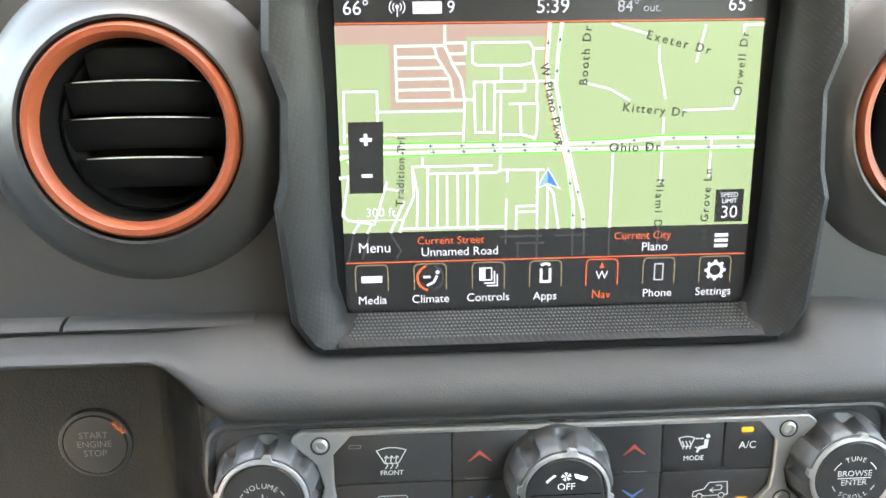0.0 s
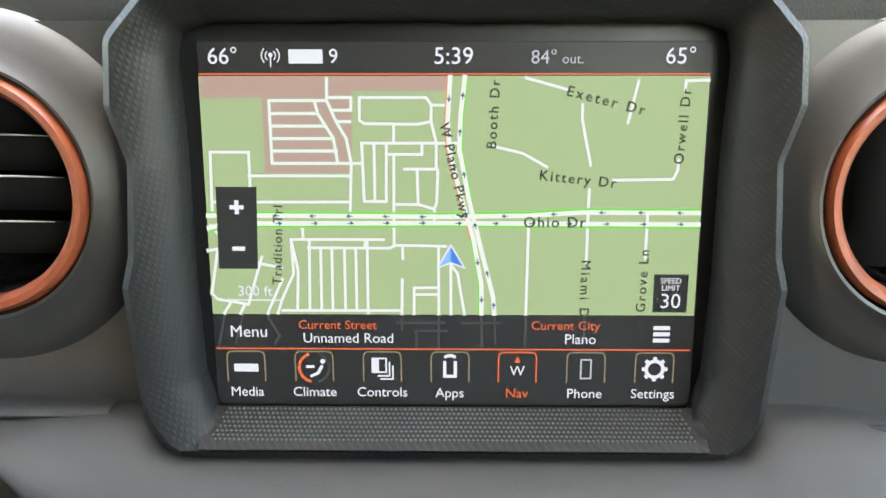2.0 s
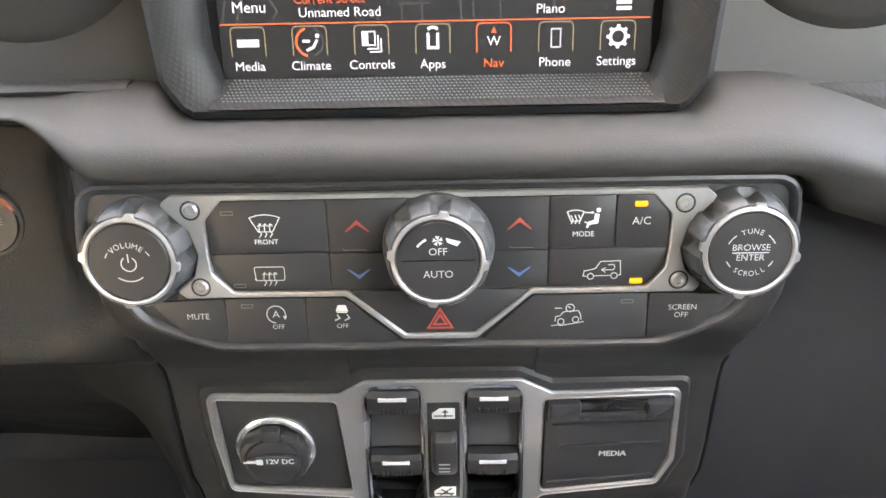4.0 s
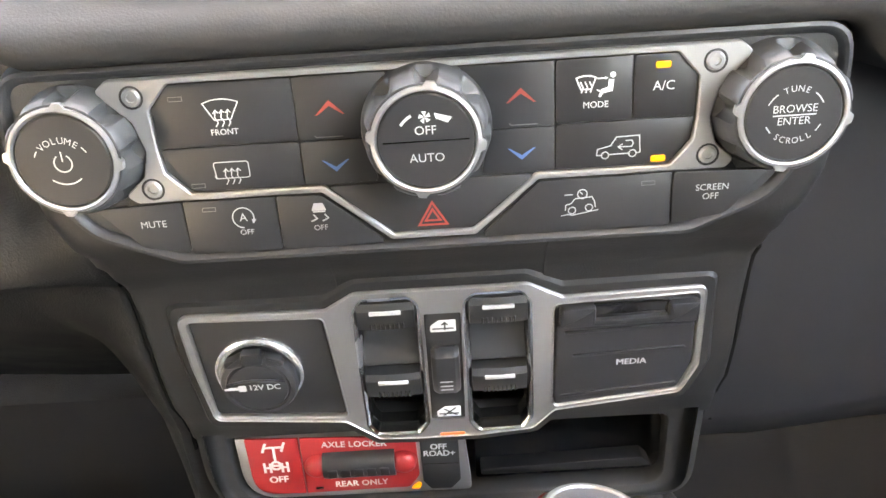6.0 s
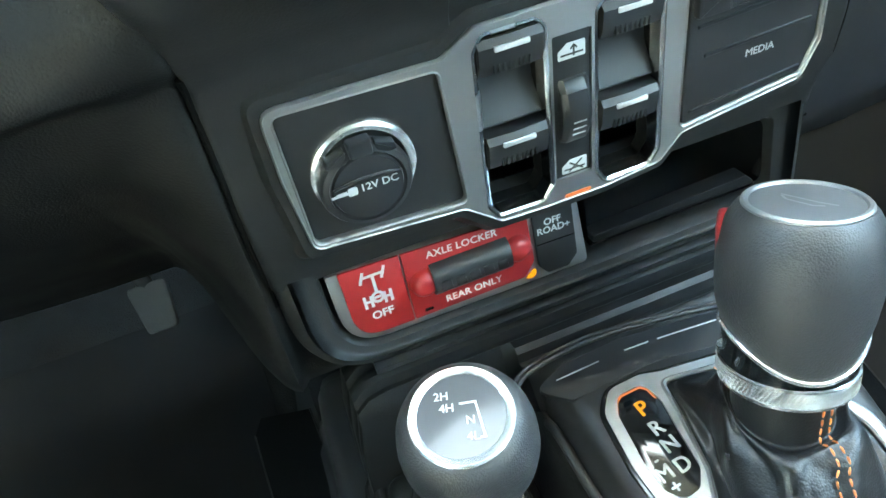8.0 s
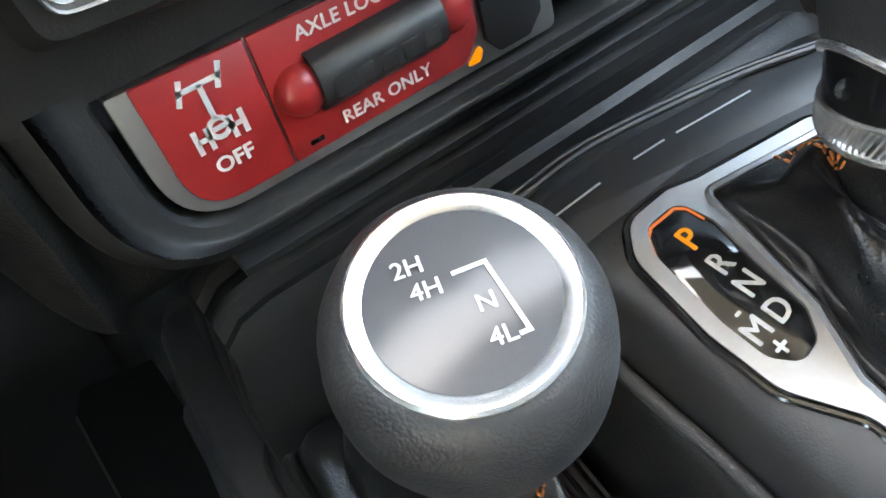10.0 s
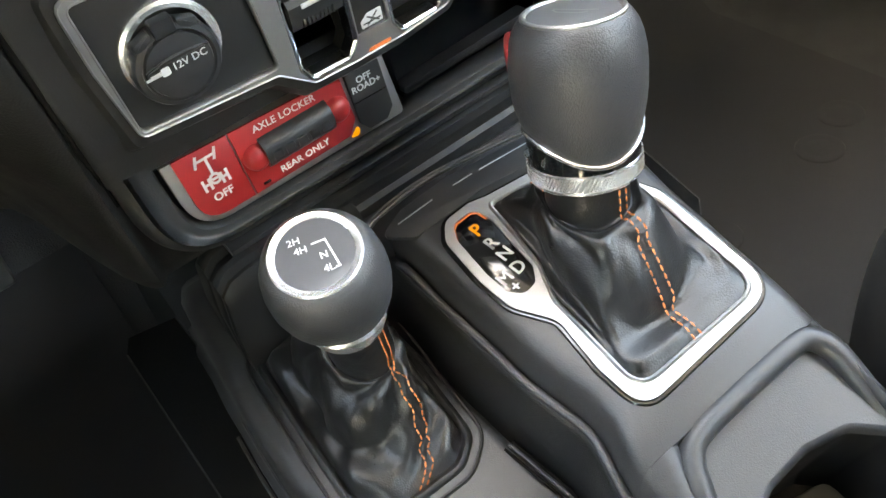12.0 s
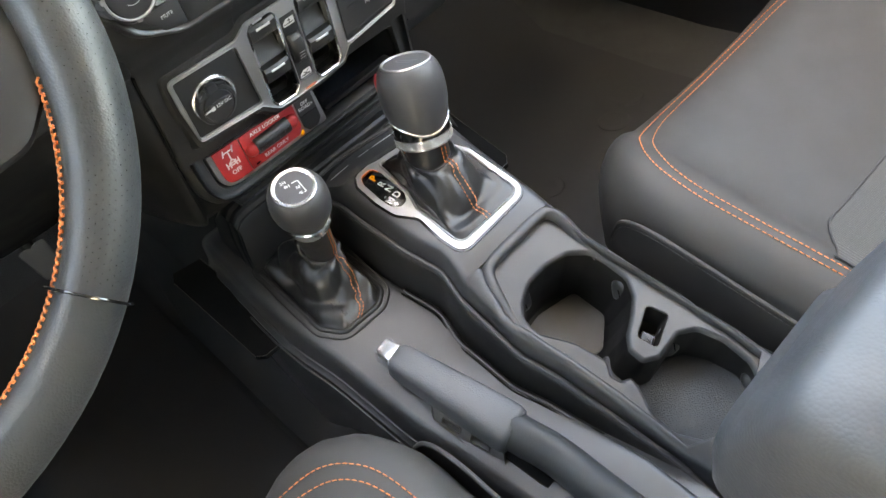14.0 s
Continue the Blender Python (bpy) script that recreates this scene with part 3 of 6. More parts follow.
    for k, d in enumerate((-17.5, -1.5, 12.9, 25.5)):
        reach = math.sqrt(32.5 ** 2 - d * d) - 0.6
        bm = bmesh.new()
        rings = []
        for j in range(13):
            x = -reach + 2 * reach * j / 12
            bow = 5.5 * (1 - (x / 35) ** 2)
            c = d - 0.7 + 1.6 * (1 - (x / 35) ** 2)
            section = [(c - 7.2, -16 + bow), (c - 5, -13.4 + bow), (c + 2, -10.6 + bow), (c + 5.6, -9.6 + bow), (c + 6.2, -10.4 + bow), (c + 5.6, -12 + bow), (c - 5.4, -18 + bow)]
            rings.append([s(a, x, w) if upright else s(x, a, w) for a, w in section])
        loft(bm, rings, True, True)
        part("louvre", bm, LOUVRE, ob)
        # tapered pale line in place of a highlight on the louvre
        if k < 3:
            pts = []
            for j in range(13):
                x = (-reach + 2 * reach * j / 12) * 0.86
                w = -8.6 + 5.5 * (1 - (x / 35) ** 2)
                e = d + 5.2 + 1.6 * (1 - (x / 35) ** 2)
                pts.append(s(e, x, w) if upright else s(x, e, w))
            bm = bmesh.new()
            tube(bm, pts, [0.1, 0.18, 0.26] + [0.32] * 7 + [0.26, 0.18, 0.1], 8)
            part("louvre_glint", bm, GLINT, ob, "thin pale line painting the sky's glint")
    return ob


air_vent(*VENTS[0], False, "round air vent with orange ring and closed horizontal black louvres")
air_vent(*VENTS[1], True, "round air vent with orange ring and louvres turned upright")

# ---- infotainment display ----
display = thing("infotainment_display", (0, 0, 665), "touch screen showing a green street map in a knurled black frame", "display")
HALF = [(-84, 663.0), (-95, 663.0), (-100, 666), (-107.5, 677), (-111.5, 725), (-108.5, 736), (-106.5, 766), (-112.5, 784), (-111, 806), (-99, 819.5), (-84, 824)]
outer = rounded(HALF + [(-u, v) for u, v in HALF[::-1]], [0.5, 3, 4, 8, 5, 5, 6, 6, 10, 8, 3] + [3, 8, 10, 6, 6, 5, 5, 8, 4, 3, 0.5], 4)
INHALF = [(-80, 673), (-82.5, 673.6), (-85, 675.6), (-89, 690), (-90.5, 725), (-90.5, 742), (-90.5, 764), (-91, 781), (-92, 800), (-90, 808), (-80, 811)]
inner = rounded(INHALF + [(-u, v) for u, v in INHALF[::-1]], [0.5, 2, 3, 4, 4, 4, 4, 4, 4, 4, 0.5] * 2, 4)
bm = bmesh.new()
loft(bm, [[DASH(u, v, -12) for u, v in inset(outer, -2)], [DASH(u, v, 12) for u, v in outer], [DASH(u, v, 16.5) for u, v in inset(outer, 1.4)], [DASH(u, v, 18.2) for u, v in inset(outer, 4)],
          [DASH(u, v, 16.5) for u, v in inset(inner, -9)], [DASH(u, v, 13) for u, v in inset(inner, -4)], [DASH(u, v, 10) for u, v in inset(inner, -1.5)], [DASH(u, v, 7) for u, v in inset(inner, -0.3)], [DASH(u, v, 0.5) for u, v in inner], [DASH(u, v, -4) for u, v in inner]], True, False)
part("frame", bm, FRAME, display, "black knurled rubber-like frame")
bm = made(plate, DASH, rounded(box2(-92, 92, 671, 812), 6), -8, -0.9, 0.5)
part("back_glass", bm, BORDER, display, "gloss black glass border")
# knurled grip under the screen
bm = bmesh.new()
rows, cols = 8, 104
for r in range(rows):
    for c in range(cols):
        u = -86 + (172) * (c + 0.5 * (r % 2)) / (cols - 0.5)
        v = 670.2 + 6.6 * r / (rows - 1)
        w = 15.2 - 11.0 * (r / (rows - 1)) ** 1.1
        a, h = 0.74, 0.4
        if abs(u) > 84 - 0.4 * r:
            continue
        quad = [bm.verts.new(DASH(u + x, v + y, w - y * 1.4)) for x, y in ((-a, 0), (0, -a * 0.62), (a, 0), (0, a * 0.62))]
        top = bm.verts.new(DASH(u, v + 0.2, w + h))
        for i in range(4):
            bm.faces.new((quad[i], quad[(i + 1) % 4], top))
tagged(part("grip_texture", bm, STUD, display, "rows of small grey knurled studs", smooth=False), kind="stuff")
bm = bmesh.new()
loft(bm, [[DASH(u, 667.6, 18.0) for u in (-88, 88)], [DASH(u, 669.6, 15.6) for u in (-88, 88)], [DASH(u, 673.4, 9.4) for u in (-88, 88)], [DASH(u, 677.4, 3) for u in (-86, 86)]], False, False, False)
part("grip_backing", bm, FRAME, display)

# screen picture, in millimetres from its middle
SCREEN = Sheet((0, 0, 741))
picture = part("screen", made(plate, SCREEN, rounded(box2(-85.6, 85.6, -64, 64), [4, 4, 1, 1]), -1.2, 0, 0.2), L_BAR, display, "lit colour screen with a green street map")


def drawn(name, material, lines, width, w=0.15, label=""):
    for line in lines:
        part(name, made(strip, SCREEN, line, width, w), material, picture, label, smooth=False)


def area(name, material, loop, w):
    bm = bmesh.new()
    flat(bm, SCREEN, loop, w)
    part(name, bm, material, picture, smooth=False)


area("map_ground", L_MAP, box2(-85.6, 85.2, -30, 52.8), 0.06)
area("map_block", L_PINK, [(-85.2, 45.4), (-64.6, 45.6), (-64.5, 20.4), (-34.4, 20.5), (-34.3, 47.9), (-1.5, 47.9), (-1.5, 52.8), (-85.2, 52.8)], 0.08)
NORTHWEST = [
    [(-62, 23.6), (-62.2, 44.7), (-42.7, 44.7), (-39.7, 37.7), (-36.4, 32), (-34.9, 23.6), (-35.7, 5.1)], [(-46.8, 44.5), (-45.9, 40.4), (-40.8, 32.2), (-39.5, 23.6)],
    [(-62, 40.4), (-45.9, 40.4)], [(-61.8, 36.2), (-43.6, 36.2)], [(-61.8, 32), (-40.8, 32)], [(-61.8, 27.8), (-39.6, 27.8)], [(-62, 23.6), (-31.8, 23.6)],
    [(-42.5, 52.2), (-42.7, 44.7)], [(-42.3, 45.7), (-34.5, 45.7), (-34.6, 41.5), (-40.9, 41.5)], [(-39.1, 37.7), (-34.9, 37.7)]]
NORTHMID = [
    [(-31.7, 45.7), (-9.2, 45.7), (-7.5, 43.2), (-7.6, 37.8), (-12, 36.8), (-30.1, 37), (-31.8, 38.1), (-31.7, 45.7)], [(-7.5, 43.2), (-1.4, 43.2)], [(-20.2, 37), (-20.3, 30.9)],
    [(2, 30.5), (-31.2, 30.5), (-30.7, 10.5), (-23.1, 10.5), (-22.8, 30.1)], [(-27, 30.1), (-27, 10.7)], [(-10.7, 30.1), (-10.7, 26.7), (-22.1, 26.7)], [(-20.3, 26.7), (-20.6, -4.9)],
    [(-7.6, 37.8), (-5.8, 30.5), (-5.9, 22.8), (-5.3, 20.9), (-5.7, 10.1), (-6.5, 8.2), (-6.5, 4)], [(-16.9, 21.7), (-5.9, 21.7)], [(-12.4, 21.3), (-12.1, 9.5)], [(-19.9, 9.5), (-12.1, 9.5), (-6.9, 8)]]
WEST = [
    [(-83.6, 6), (-83.1, 27.4), (-69.9, 27.4), (-70, 6.1)], [(-70.4, 19.3), (-35.4, 19.3)], [(-83.4, 10.2), (-35.6, 10.3)], [(-86, -7), (-80.6, -6), (-80.4, -3), (-84.5, 2.2)],
    [(-82.6, -7), (-85.4, -22.4), (-83.6, -24.5), (-72.7, -26.5), (-67, -9)], [(-81.5, -29.8), (-78.6, -25.4)], [(-75.7, -29.8), (-73.6, -26)], [(-66, -29.8), (-60.2, -17.2)], [(-60, -13.1), (-69.9, -11.1)]]
SOUTHWEST = [
    [(-24, -2.9), (-56.6, -2.9), (-56.1, -15.1), (-60.5, -24.4), (-62.3, -29.7)], [(-30.4, -2.9), (-31, -5.9), (-50.8, -5.9)], [(-56.4, -4), (-54.5, -14), (-55.2, -28.6)],
    [(-50.2, -2.9), (-50.8, -28.6)], [(-46.3, -5.9), (-46.6, -28.6)], [(-42.4, -5.9), (-42.6, -28.6)], [(-38, -5.9), (-38.1, -28.6)], [(-34, -5.9), (-34.1, -28.6)], [(-30, -2.9), (-30.1, -29.6)],
    [(-60.7, -28.6), (-18, -28.5)], [(-30, -5.9), (-22.1, -5.9), (-20.1, -4.9), (-2.4, -5.2)], [(-52.5, 3.1), (-52.3, -2.9)], [(-17.6, -5.2), (-17.6, -9.9)], [(-17.9, -17.1), (-18.1, -29.8)],
    [(-5.3, -20.1), (-13.7, -20.2), (-13.8, -29.8)], [(-13.3, -22.6), (-5.3, -22.6)], [(-5.1, -5.2), (-5, -29.8)], [(-0.8, -9), (-0.7, -29.8)], [(-0.6, -12), (1.6, -15), (4.1, -29.8)]]
EAST = [
    [(13, 29.6), (23.6, 27.1), (32, 22.4)], [(54.5, 18), (75, 18.3), (76.4, 21.4), (76.5, 25)], [(77.3, 48), (77.4, 51.2), (85, 51.4)], [(24, 52.2), (38.5, 48.2)], [(61.7, 51.2), (58.7, 37.2)],
    [(43.3, 43.5), (43.4, 38.2), (46.8, 22.9)], [(46.6, 15), (46.5, 5.3), (46.5, -12)], [(67, 6.3), (66.9, -9.4)], [(26.1, 2.2), (25.8, -29.8)]]
OHIO = [[(-85.4, 5.4), (-67.9, 5.5), (-4.3, 5.2), (25, 5.6), (44.5, 6.8), (84.8, 6.7)], [(-85.4, 1.0), (-79.1, 2.7), (-4.3, 3.0), (84.9, 2.7)]]
PARKWAY = [[(-1.1, 52.6), (-2, 38.1), (-1.4, 28.6), (1.9, 15.1), (7.1, -2.8), (10, -19.1), (10.1, -29.8)], [(3.8, 52.6), (2.4, 40), (2, 28.6), (5.4, 11.1), (9.9, -6.8), (14.1, -23.2), (14.7, -29.8)]]
for lines in (NORTHWEST, NORTHMID, WEST, SOUTHWEST, EAST):
    drawn("street_edge", L_EDGE, lines, 1.7, 0.10)
    drawn("street", L_ROAD, lines, 1.05, 0.14)
drawn("traffic_line", L_FREE, [[(u, v + (1.2 if i == 0 else -1.2)) for u, v in line] for i, line in enumerate(OHIO)], 0.7, 0.16)
drawn("traffic_line", L_FREE, [[(u - 0.9, v) for u, v in PARKWAY[0][4:]], [(u + 0.9, v) for u, v in PARKWAY[1][:4]]], 0.6, 0.16)
drawn("traffic_line", L_SLOW, [[(u - 0.9, v) for u, v in PARKWAY[0][:5]]], 0.6, 0.165)
drawn("main_street", L_ROAD, OHIO + PARKWAY, 1.55, 0.18)
for i, (lane, way) in enumerate(((OHIO[0], -1), (OHIO[1], 1), (PARKWAY[0], 1), (PARKWAY[1], -1))):
    for a, b in zip(lane, lane[1:]):
        a, b = Vector(a), Vector(b)
        steps = max(1, round((b - a).length / 13.5))
        for k in range(steps):
            p, d = a.lerp(b, (k + 0.5) / steps), (b - a).normalized() * way
            n = Vector((-d.y, d.x))
            if p.x < -67:
                continue
            bm = bmesh.new()
            bm.faces.new([bm.verts.new(SCREEN(*q, 0.22)) for q in (p + d * 1.1, p + n * 0.75 - d * 0.2, p + n * 0.17 - d * 0.2, p + n * 0.17 - d * 1.3, p - n * 0.17 - d * 1.3, p - n * 0.17 - d * 0.2, p - n * 0.75 - d * 0.2)])
            part("traffic_arrow", bm, L_NAVY, picture, smooth=False)
drawn("dim_street", L_ROADDIM, [[(-81.5, -31), (-84, -42)], [(-75, -31), (-78, -41)], [(-66, -31), (-62, -38), (-64, -41)], [(-18.1, -31), (-18.1, -36)], [(-13, -36), (-13, -42)], [(-20, -33), (-3, -33)],
                                 [(-13.8, -36), (-2, -36)], [(-5, -31), (-5, -43)], [(3, -33), (17, -33)], [(10.1, -31), (10.3, -42)], [(14.8, -31), (15.2, -41)], [(25.8, -31), (25.8, -42)], [(46.6, -31), (46.6, -40)]], 0.9, 0.1)
drawn("orange_rule", L_ORANGE, [[(-85.2, 53.4), (85, 53.4)], [(-85, -42.8), (84.4, -42.8)]], 0.55, 0.24)
for text, size, u, v, turn, gap in (("Booth Dr", 3.3, 13.6, 40, 87, 1.25), ("Exeter Dr", 3.4, 51, 44.6, -14, 1.35), ("Orwell Dr", 3.3, 77.2, 36, 87, 1.25), ("Kittery Dr", 3.4, 42.5, 18.2, -6, 1.25),
                                    ("W Plano Pkwy", 3.4, 0.4, 21, -77, 1.15), ("Ohio Dr", 3.6, 35, 3.2, 0, 1.2), ("Miami D", 3.3, 46.2, -20.3, -90, 1.3), ("one Grove Ln", 3.3, 66.4, -23, 89, 1.25),
                                    ("Tradition Trl", 3.2, -61.2, -5, 87, 1.15)):
    part("street_name", writing(SCREEN, text, size, u, v, 0.24, turn, spacing=gap, heavy=0.014), L_TEXT, picture)
area("zoom_buttons", L_BAR, [(-82.3, -13.4), (-68.6, -13.4), (-67.8, 15.5), (-81.9, 15.5)], 0.28)
drawn("plus_sign", L_WHITE, [[(-77, 8.4), (-73, 8.4)], [(-75, 6.4), (-75, 10.4)]], 1.5, 0.32)
drawn("minus_sign", L_WHITE, [[(-76.8, -6.2), (-73.2, -6.2)]], 1.5, 0.32)
drawn("zoom_divider", L_ROADDIM, [[(-82, 1), (-68.4, 1)]], 0.3, 0.30)
part("scale_text", writing(SCREEN, "300 ft", 3.6, -70, -21.6, 0.28, heavy=0.02), L_TEXT, picture)
part("scale_text", writing(SCREEN, "300 ft", 3.6, -70, -21.6, 0.33, heavy=-0.012), L_WHITE, picture)
drawn("scale_bar", L_WHITE, [[(-79.4, -24.8), (-60.5, -24.8)], [(-79.4, -24.2), (-79.4, -25.6)], [(-60.5, -24.2), (-60.5, -25.6)]], 0.5, 0.28)
area("speed_sign", L_BAR, box2(70.4, 82.4, -28.8, -15), 0.28)
part("lettering", writing(SCREEN, "SPEED", 1.9, 76.3, -17.4, 0.32, heavy=0.012), L_WHITE, picture)
part("lettering", writing(SCREEN, "LIMIT", 1.9, 76.4, -20, 0.32, heavy=0.012), L_WHITE, picture)
part("lettering", writing(SCREEN, "30", 5.2, 76.5, -24.9, 0.32), L_WHITE, picture)
area("position_arrow_edge", L_WHITE, [(-0.8, -4.1), (4.6, -13.4), (-0.8, -11.4), (-6.0, -13.4)], 0.30)
area("position_arrow", L_BLUE, [(-0.8, -5.4), (3.5, -12.4), (-0.8, -10.7)], 0.34)
area("position_arrow", L_BLUELIGHT, [(-0.8, -5.4), (-0.8, -10.7), (-4.9, -12.4)], 0.34)
for text, size, u, v, mat in (("66°", 5.2, -77, 59, L_WHITE), ("5:39", 5.4, 0, 59, L_WHITE), ("65°", 5.2, 75.2, 59, L_WHITE), ("84°", 4.4, 30, 58.7, L_GREY), ("out.", 3.2, 39.6, 58.2, L_GREY), ("9", 4.6, -40, 59, L_WHITE),
                              ("Menu", 4.2, -73, -36.6, L_WHITE), ("Current Street", 3.2, -41.2, -34, L_ORANGE), ("Unnamed Road", 3.6, -37.4, -38.9, L_WHITE), ("Current City", 3.2, 40, -34, L_ORANGE), ("Plano", 3.6, 45.4, -39, L_WHITE),
                              ("Media", 3.5, -74.6, -59.3, L_WHITE), ("Climate", 3.5, -50, -59.3, L_WHITE), ("Controls", 3.5, -25.5, -59.3, L_WHITE), ("Apps", 3.5, -1.1, -59.5, L_WHITE), ("Nav", 3.5, 23.1, -59.5, L_ORANGE),
                              ("Phone", 3.5, 47.5, -59.5, L_WHITE), ("Settings", 3.5, 72.1, -59.5, L_WHITE), ("W", 3.6, 23.2, -51, L_WHITE)):
    part("lettering", writing(SCREEN, text, size, u, v, 0.2, heavy=0.004), mat, picture)
area("station_mark", L_WHITE, box2(-55, -43.6, 56.8, 61.4), 0.12)
drawn("antenna_icon", L_WHITE, [arc(-61, 59.4, 1.7, -50, 50), arc(-61, 59.4, 3.0, -45, 45), arc(-61, 59.4, 1.7, 130, 230), arc(-61, 59.4, 3, 135, 225), [(-61, 59.6), (-61, 55.8)]], 0.45, 0.2)
area("antenna_icon_dot", L_WHITE, circle(-61, 59.6, 0.8, 10), 0.22)
drawn("menu_bars", L_WHITE, [[(71.6, v), (76.6, v)] for v in (-34.6, -36.9, -39.2)], 1.5, 0.2)
for k, u in enumerate((-74.6, -50, -25.4, -1, 23.2, 47.8, 72.3)):
    m = L_ORANGE if k == 4 else L_TAN
    line = rounded([(u - 6.8, -55), (u - 6.8, -43.9), (u + 6.8, -43.9), (u + 6.8, -55)], [0.1, 2.2, 2.2, 0.1], 4)
    drawn("tab_outline", m, [line], 0.55, 0.16)
area("media_mark", L_WHITE, box2(-79, -70.2, -51.6, -48.6), 0.2)
for a in range(5):
    drawn("climate_dial", L_ORANGE, [arc(-50, -50, 5.4, 112 + a * 30, 134 + a * 30, 4)], 1.1, 0.2)
    drawn("climate_dial_dim", L_ROADDIM, [arc(-50, -50, 5.4, 68 - a * 30, 46 - a * 30, 4)], 1.0, 0.2)
drawn("seat_icon", L_WHITE, [[(-51.2, -53.2), (-48.6, -52), (-47.2, -49.4)], [(-52.6, -49.6), (-50.2, -49.6)]], 1.1, 0.2)
area("seat_icon_head", L_WHITE, circle(-46.9, -47.6, 0.9, 12), 0.2)
drawn("cards_icon", L_WHITE, [[(-29, -46.4), (-24, -46.4), (-24, -51.6), (-29, -51.6), (-29, -46.4)], [(-22.8, -47.8), (-22.8, -53), (-27, -53)], [(-21.6, -49.2), (-21.6, -54.2), (-26, -54.2)]], 0.6, 0.2)
area("cards_icon_fill", L_WHITE, box2(-29, -26.6, -51.6, -46.4), 0.2)
drawn("apps_mark", L_WHITE, [[(-2.9, -47.6), (-2.9, -53), (0.9, -53), (0.9, -47.6)], arc(-1, -48.2, 3.0, 55, 125), ], 1.2, 0.2)
area("compass_mark", L_ORANGE, [(22, -47.8), (24.4, -47.8), (23.2, -45.2)], 0.2)
drawn("phone_icon", L_GREY, [[(46, -46.6), (49.6, -46.6), (49.6, -53.6), (46, -53.6), (46, -46.6)]], 0.6, 0.2)
drawn("gear_icon", L_WHITE, [arc(72.4, -50, 3.0, 0, 360, 24)], 1.3, 0.2)
bm = bmesh.new()
for k in range(8):
    a = radians(45 * k)
    strip(bm, SCREEN, [(72.4 + 3.2 * math.cos(a), -50 + 3.2 * math.sin(a)), (72.4 + 4.2 * math.cos(a), -50 + 4.2 * math.sin(a))], 1.4, 0.21)
part("gear_icon_teeth", bm, L_WHITE, picture, smooth=False)

# ---- climate and audio panel ----
climate = thing("climate_panel", (0, -20, 566), "climate control panel with three grey rotary knobs and silver trim", "control panel")
P = Sheet((0, -28.5, 0))
HOUSE = [(-141, 641), (141, 641), (141.5, 612), (120, 581), (92, 569), (-92, 569), (-122, 581), (-144, 612)]
loop = rounded(HOUSE, [12, 12, 14, 22, 16, 16, 22, 14], 5)
bm = bmesh.new()
loft(bm, [[P(u, v, -9) for u, v in inset(loop, -3)], [P(u, v, -3) for u, v in inset(loop, -1)], [P(u, v, 0.0) for u, v in loop], [P(u, v, 0.4) for u, v in inset(loop, 1.4)],
          [P(u, v, -0.2) for u, v in inset(loop, 2.8)], [P(u, v, -2.2) for u, v in inset(loop, 4)]], True, True)
part("housing", bm, PLASTIC, climate, "charcoal raised surround")
part("backing", made(plate, P, rounded([(-95, 634), (95, 634), (100, 600), (108, 592), (92, 574), (-92, 574), (-108, 592), (-100, 600)], 3), -3, -1.2, 0.3), KEY, climate)
OUT = [(-104, 636.6), (-7.5, 636.6), (7.5, 636.6), (104, 636.6), (108.4, 633), (98, 622), (95.5, 612), (98, 603), (105, 596.5), (102, 593.6), (37.5, 593.6), (15, 574.2), (-15, 574.2), (-38, 593.6), (-102, 593.6), (-106, 596.5), (-98, 603), (-95.5, 612), (-98, 622), (-108.6, 633)]
INN = [(-84, 634.4), (-7.5, 634.4), (7.5, 634.4), (83.5, 634.4), (91, 626), (91, 621), (91, 612), (90, 604), (83, 596), (80, 595.8), (37, 595.8), (14.2, 576.4), (-14.2, 576.4), (-37.2, 595.8), (-80, 595.8), (-83, 596), (-90.6, 604), (-91.6, 612), (-91.6, 621), (-91.6, 626)]
part("silver_trim", made(rim, P, rounded(OUT, 2.0, 3), rounded(INN, 2.0, 3), -2, 1.4, 0.5), SILVER, climate, "satin silver trim outline")


def button(loop, name, r=1.2, w=0.0, material=KEY):
    return part(name, made(plate, P, inset(rounded(loop, r, 3), -0.28), -2.5, w, 0.25), material, climate)


def legend(parent, lines, material, width=0.5, w=0.12, sheet=None, fills=()):
    bm = bmesh.new()
    for line in lines:
        strip(bm, sheet or P, line, width, w)
    for f in fills:
        flat(bm, sheet or P, f, w + 0.04)
    part("icon", bm, material, parent, smooth=False)


front = button([(-91, 633.6), (-44, 633.6), (-44, 612.6), (-91, 612.6)], "front_defrost_button", [7, 1, 1, 1])
def draught(u, v, tall=5.6):
    """A rising wavy arrow."""
    return [[(u - 0.4, v), (u + 0.5, v + tall * 0.25), (u - 0.4, v + tall * 0.55), (u + 0.1, v + tall)], [(u - 0.75, v + tall - 1.0), (u + 0.1, v + tall), (u + 0.85, v + tall - 0.9)]]


def heated(u, v):
    return [line for d in (-2.1, 0, 2.1) for line in draught(u + d, v)]


def small_lamp(parent, u, v):
    legend(parent, [[(u - 2.3, v + 0.7), (u + 2.3, v + 0.7), (u + 2.3, v - 0.7), (u - 2.3, v - 0.7), (u - 2.3, v + 0.7)]], DIMPRINT, 0.22)


legend(front, [arc(-68, 613.6, 14.6, 66, 114, 8) + [(-70.8, 621.2), (-65.2, 621.2), (-68 + 14.6 * math.cos(radians(66)), 613.6 + 14.6 * math.sin(radians(66)))]] + heated(-68, 618.9), WHITE, 0.4)
part("lettering", writing(P, "FRONT", 2.0, -68, 616.9, 0.05, heavy=0.01), WHITE, front)
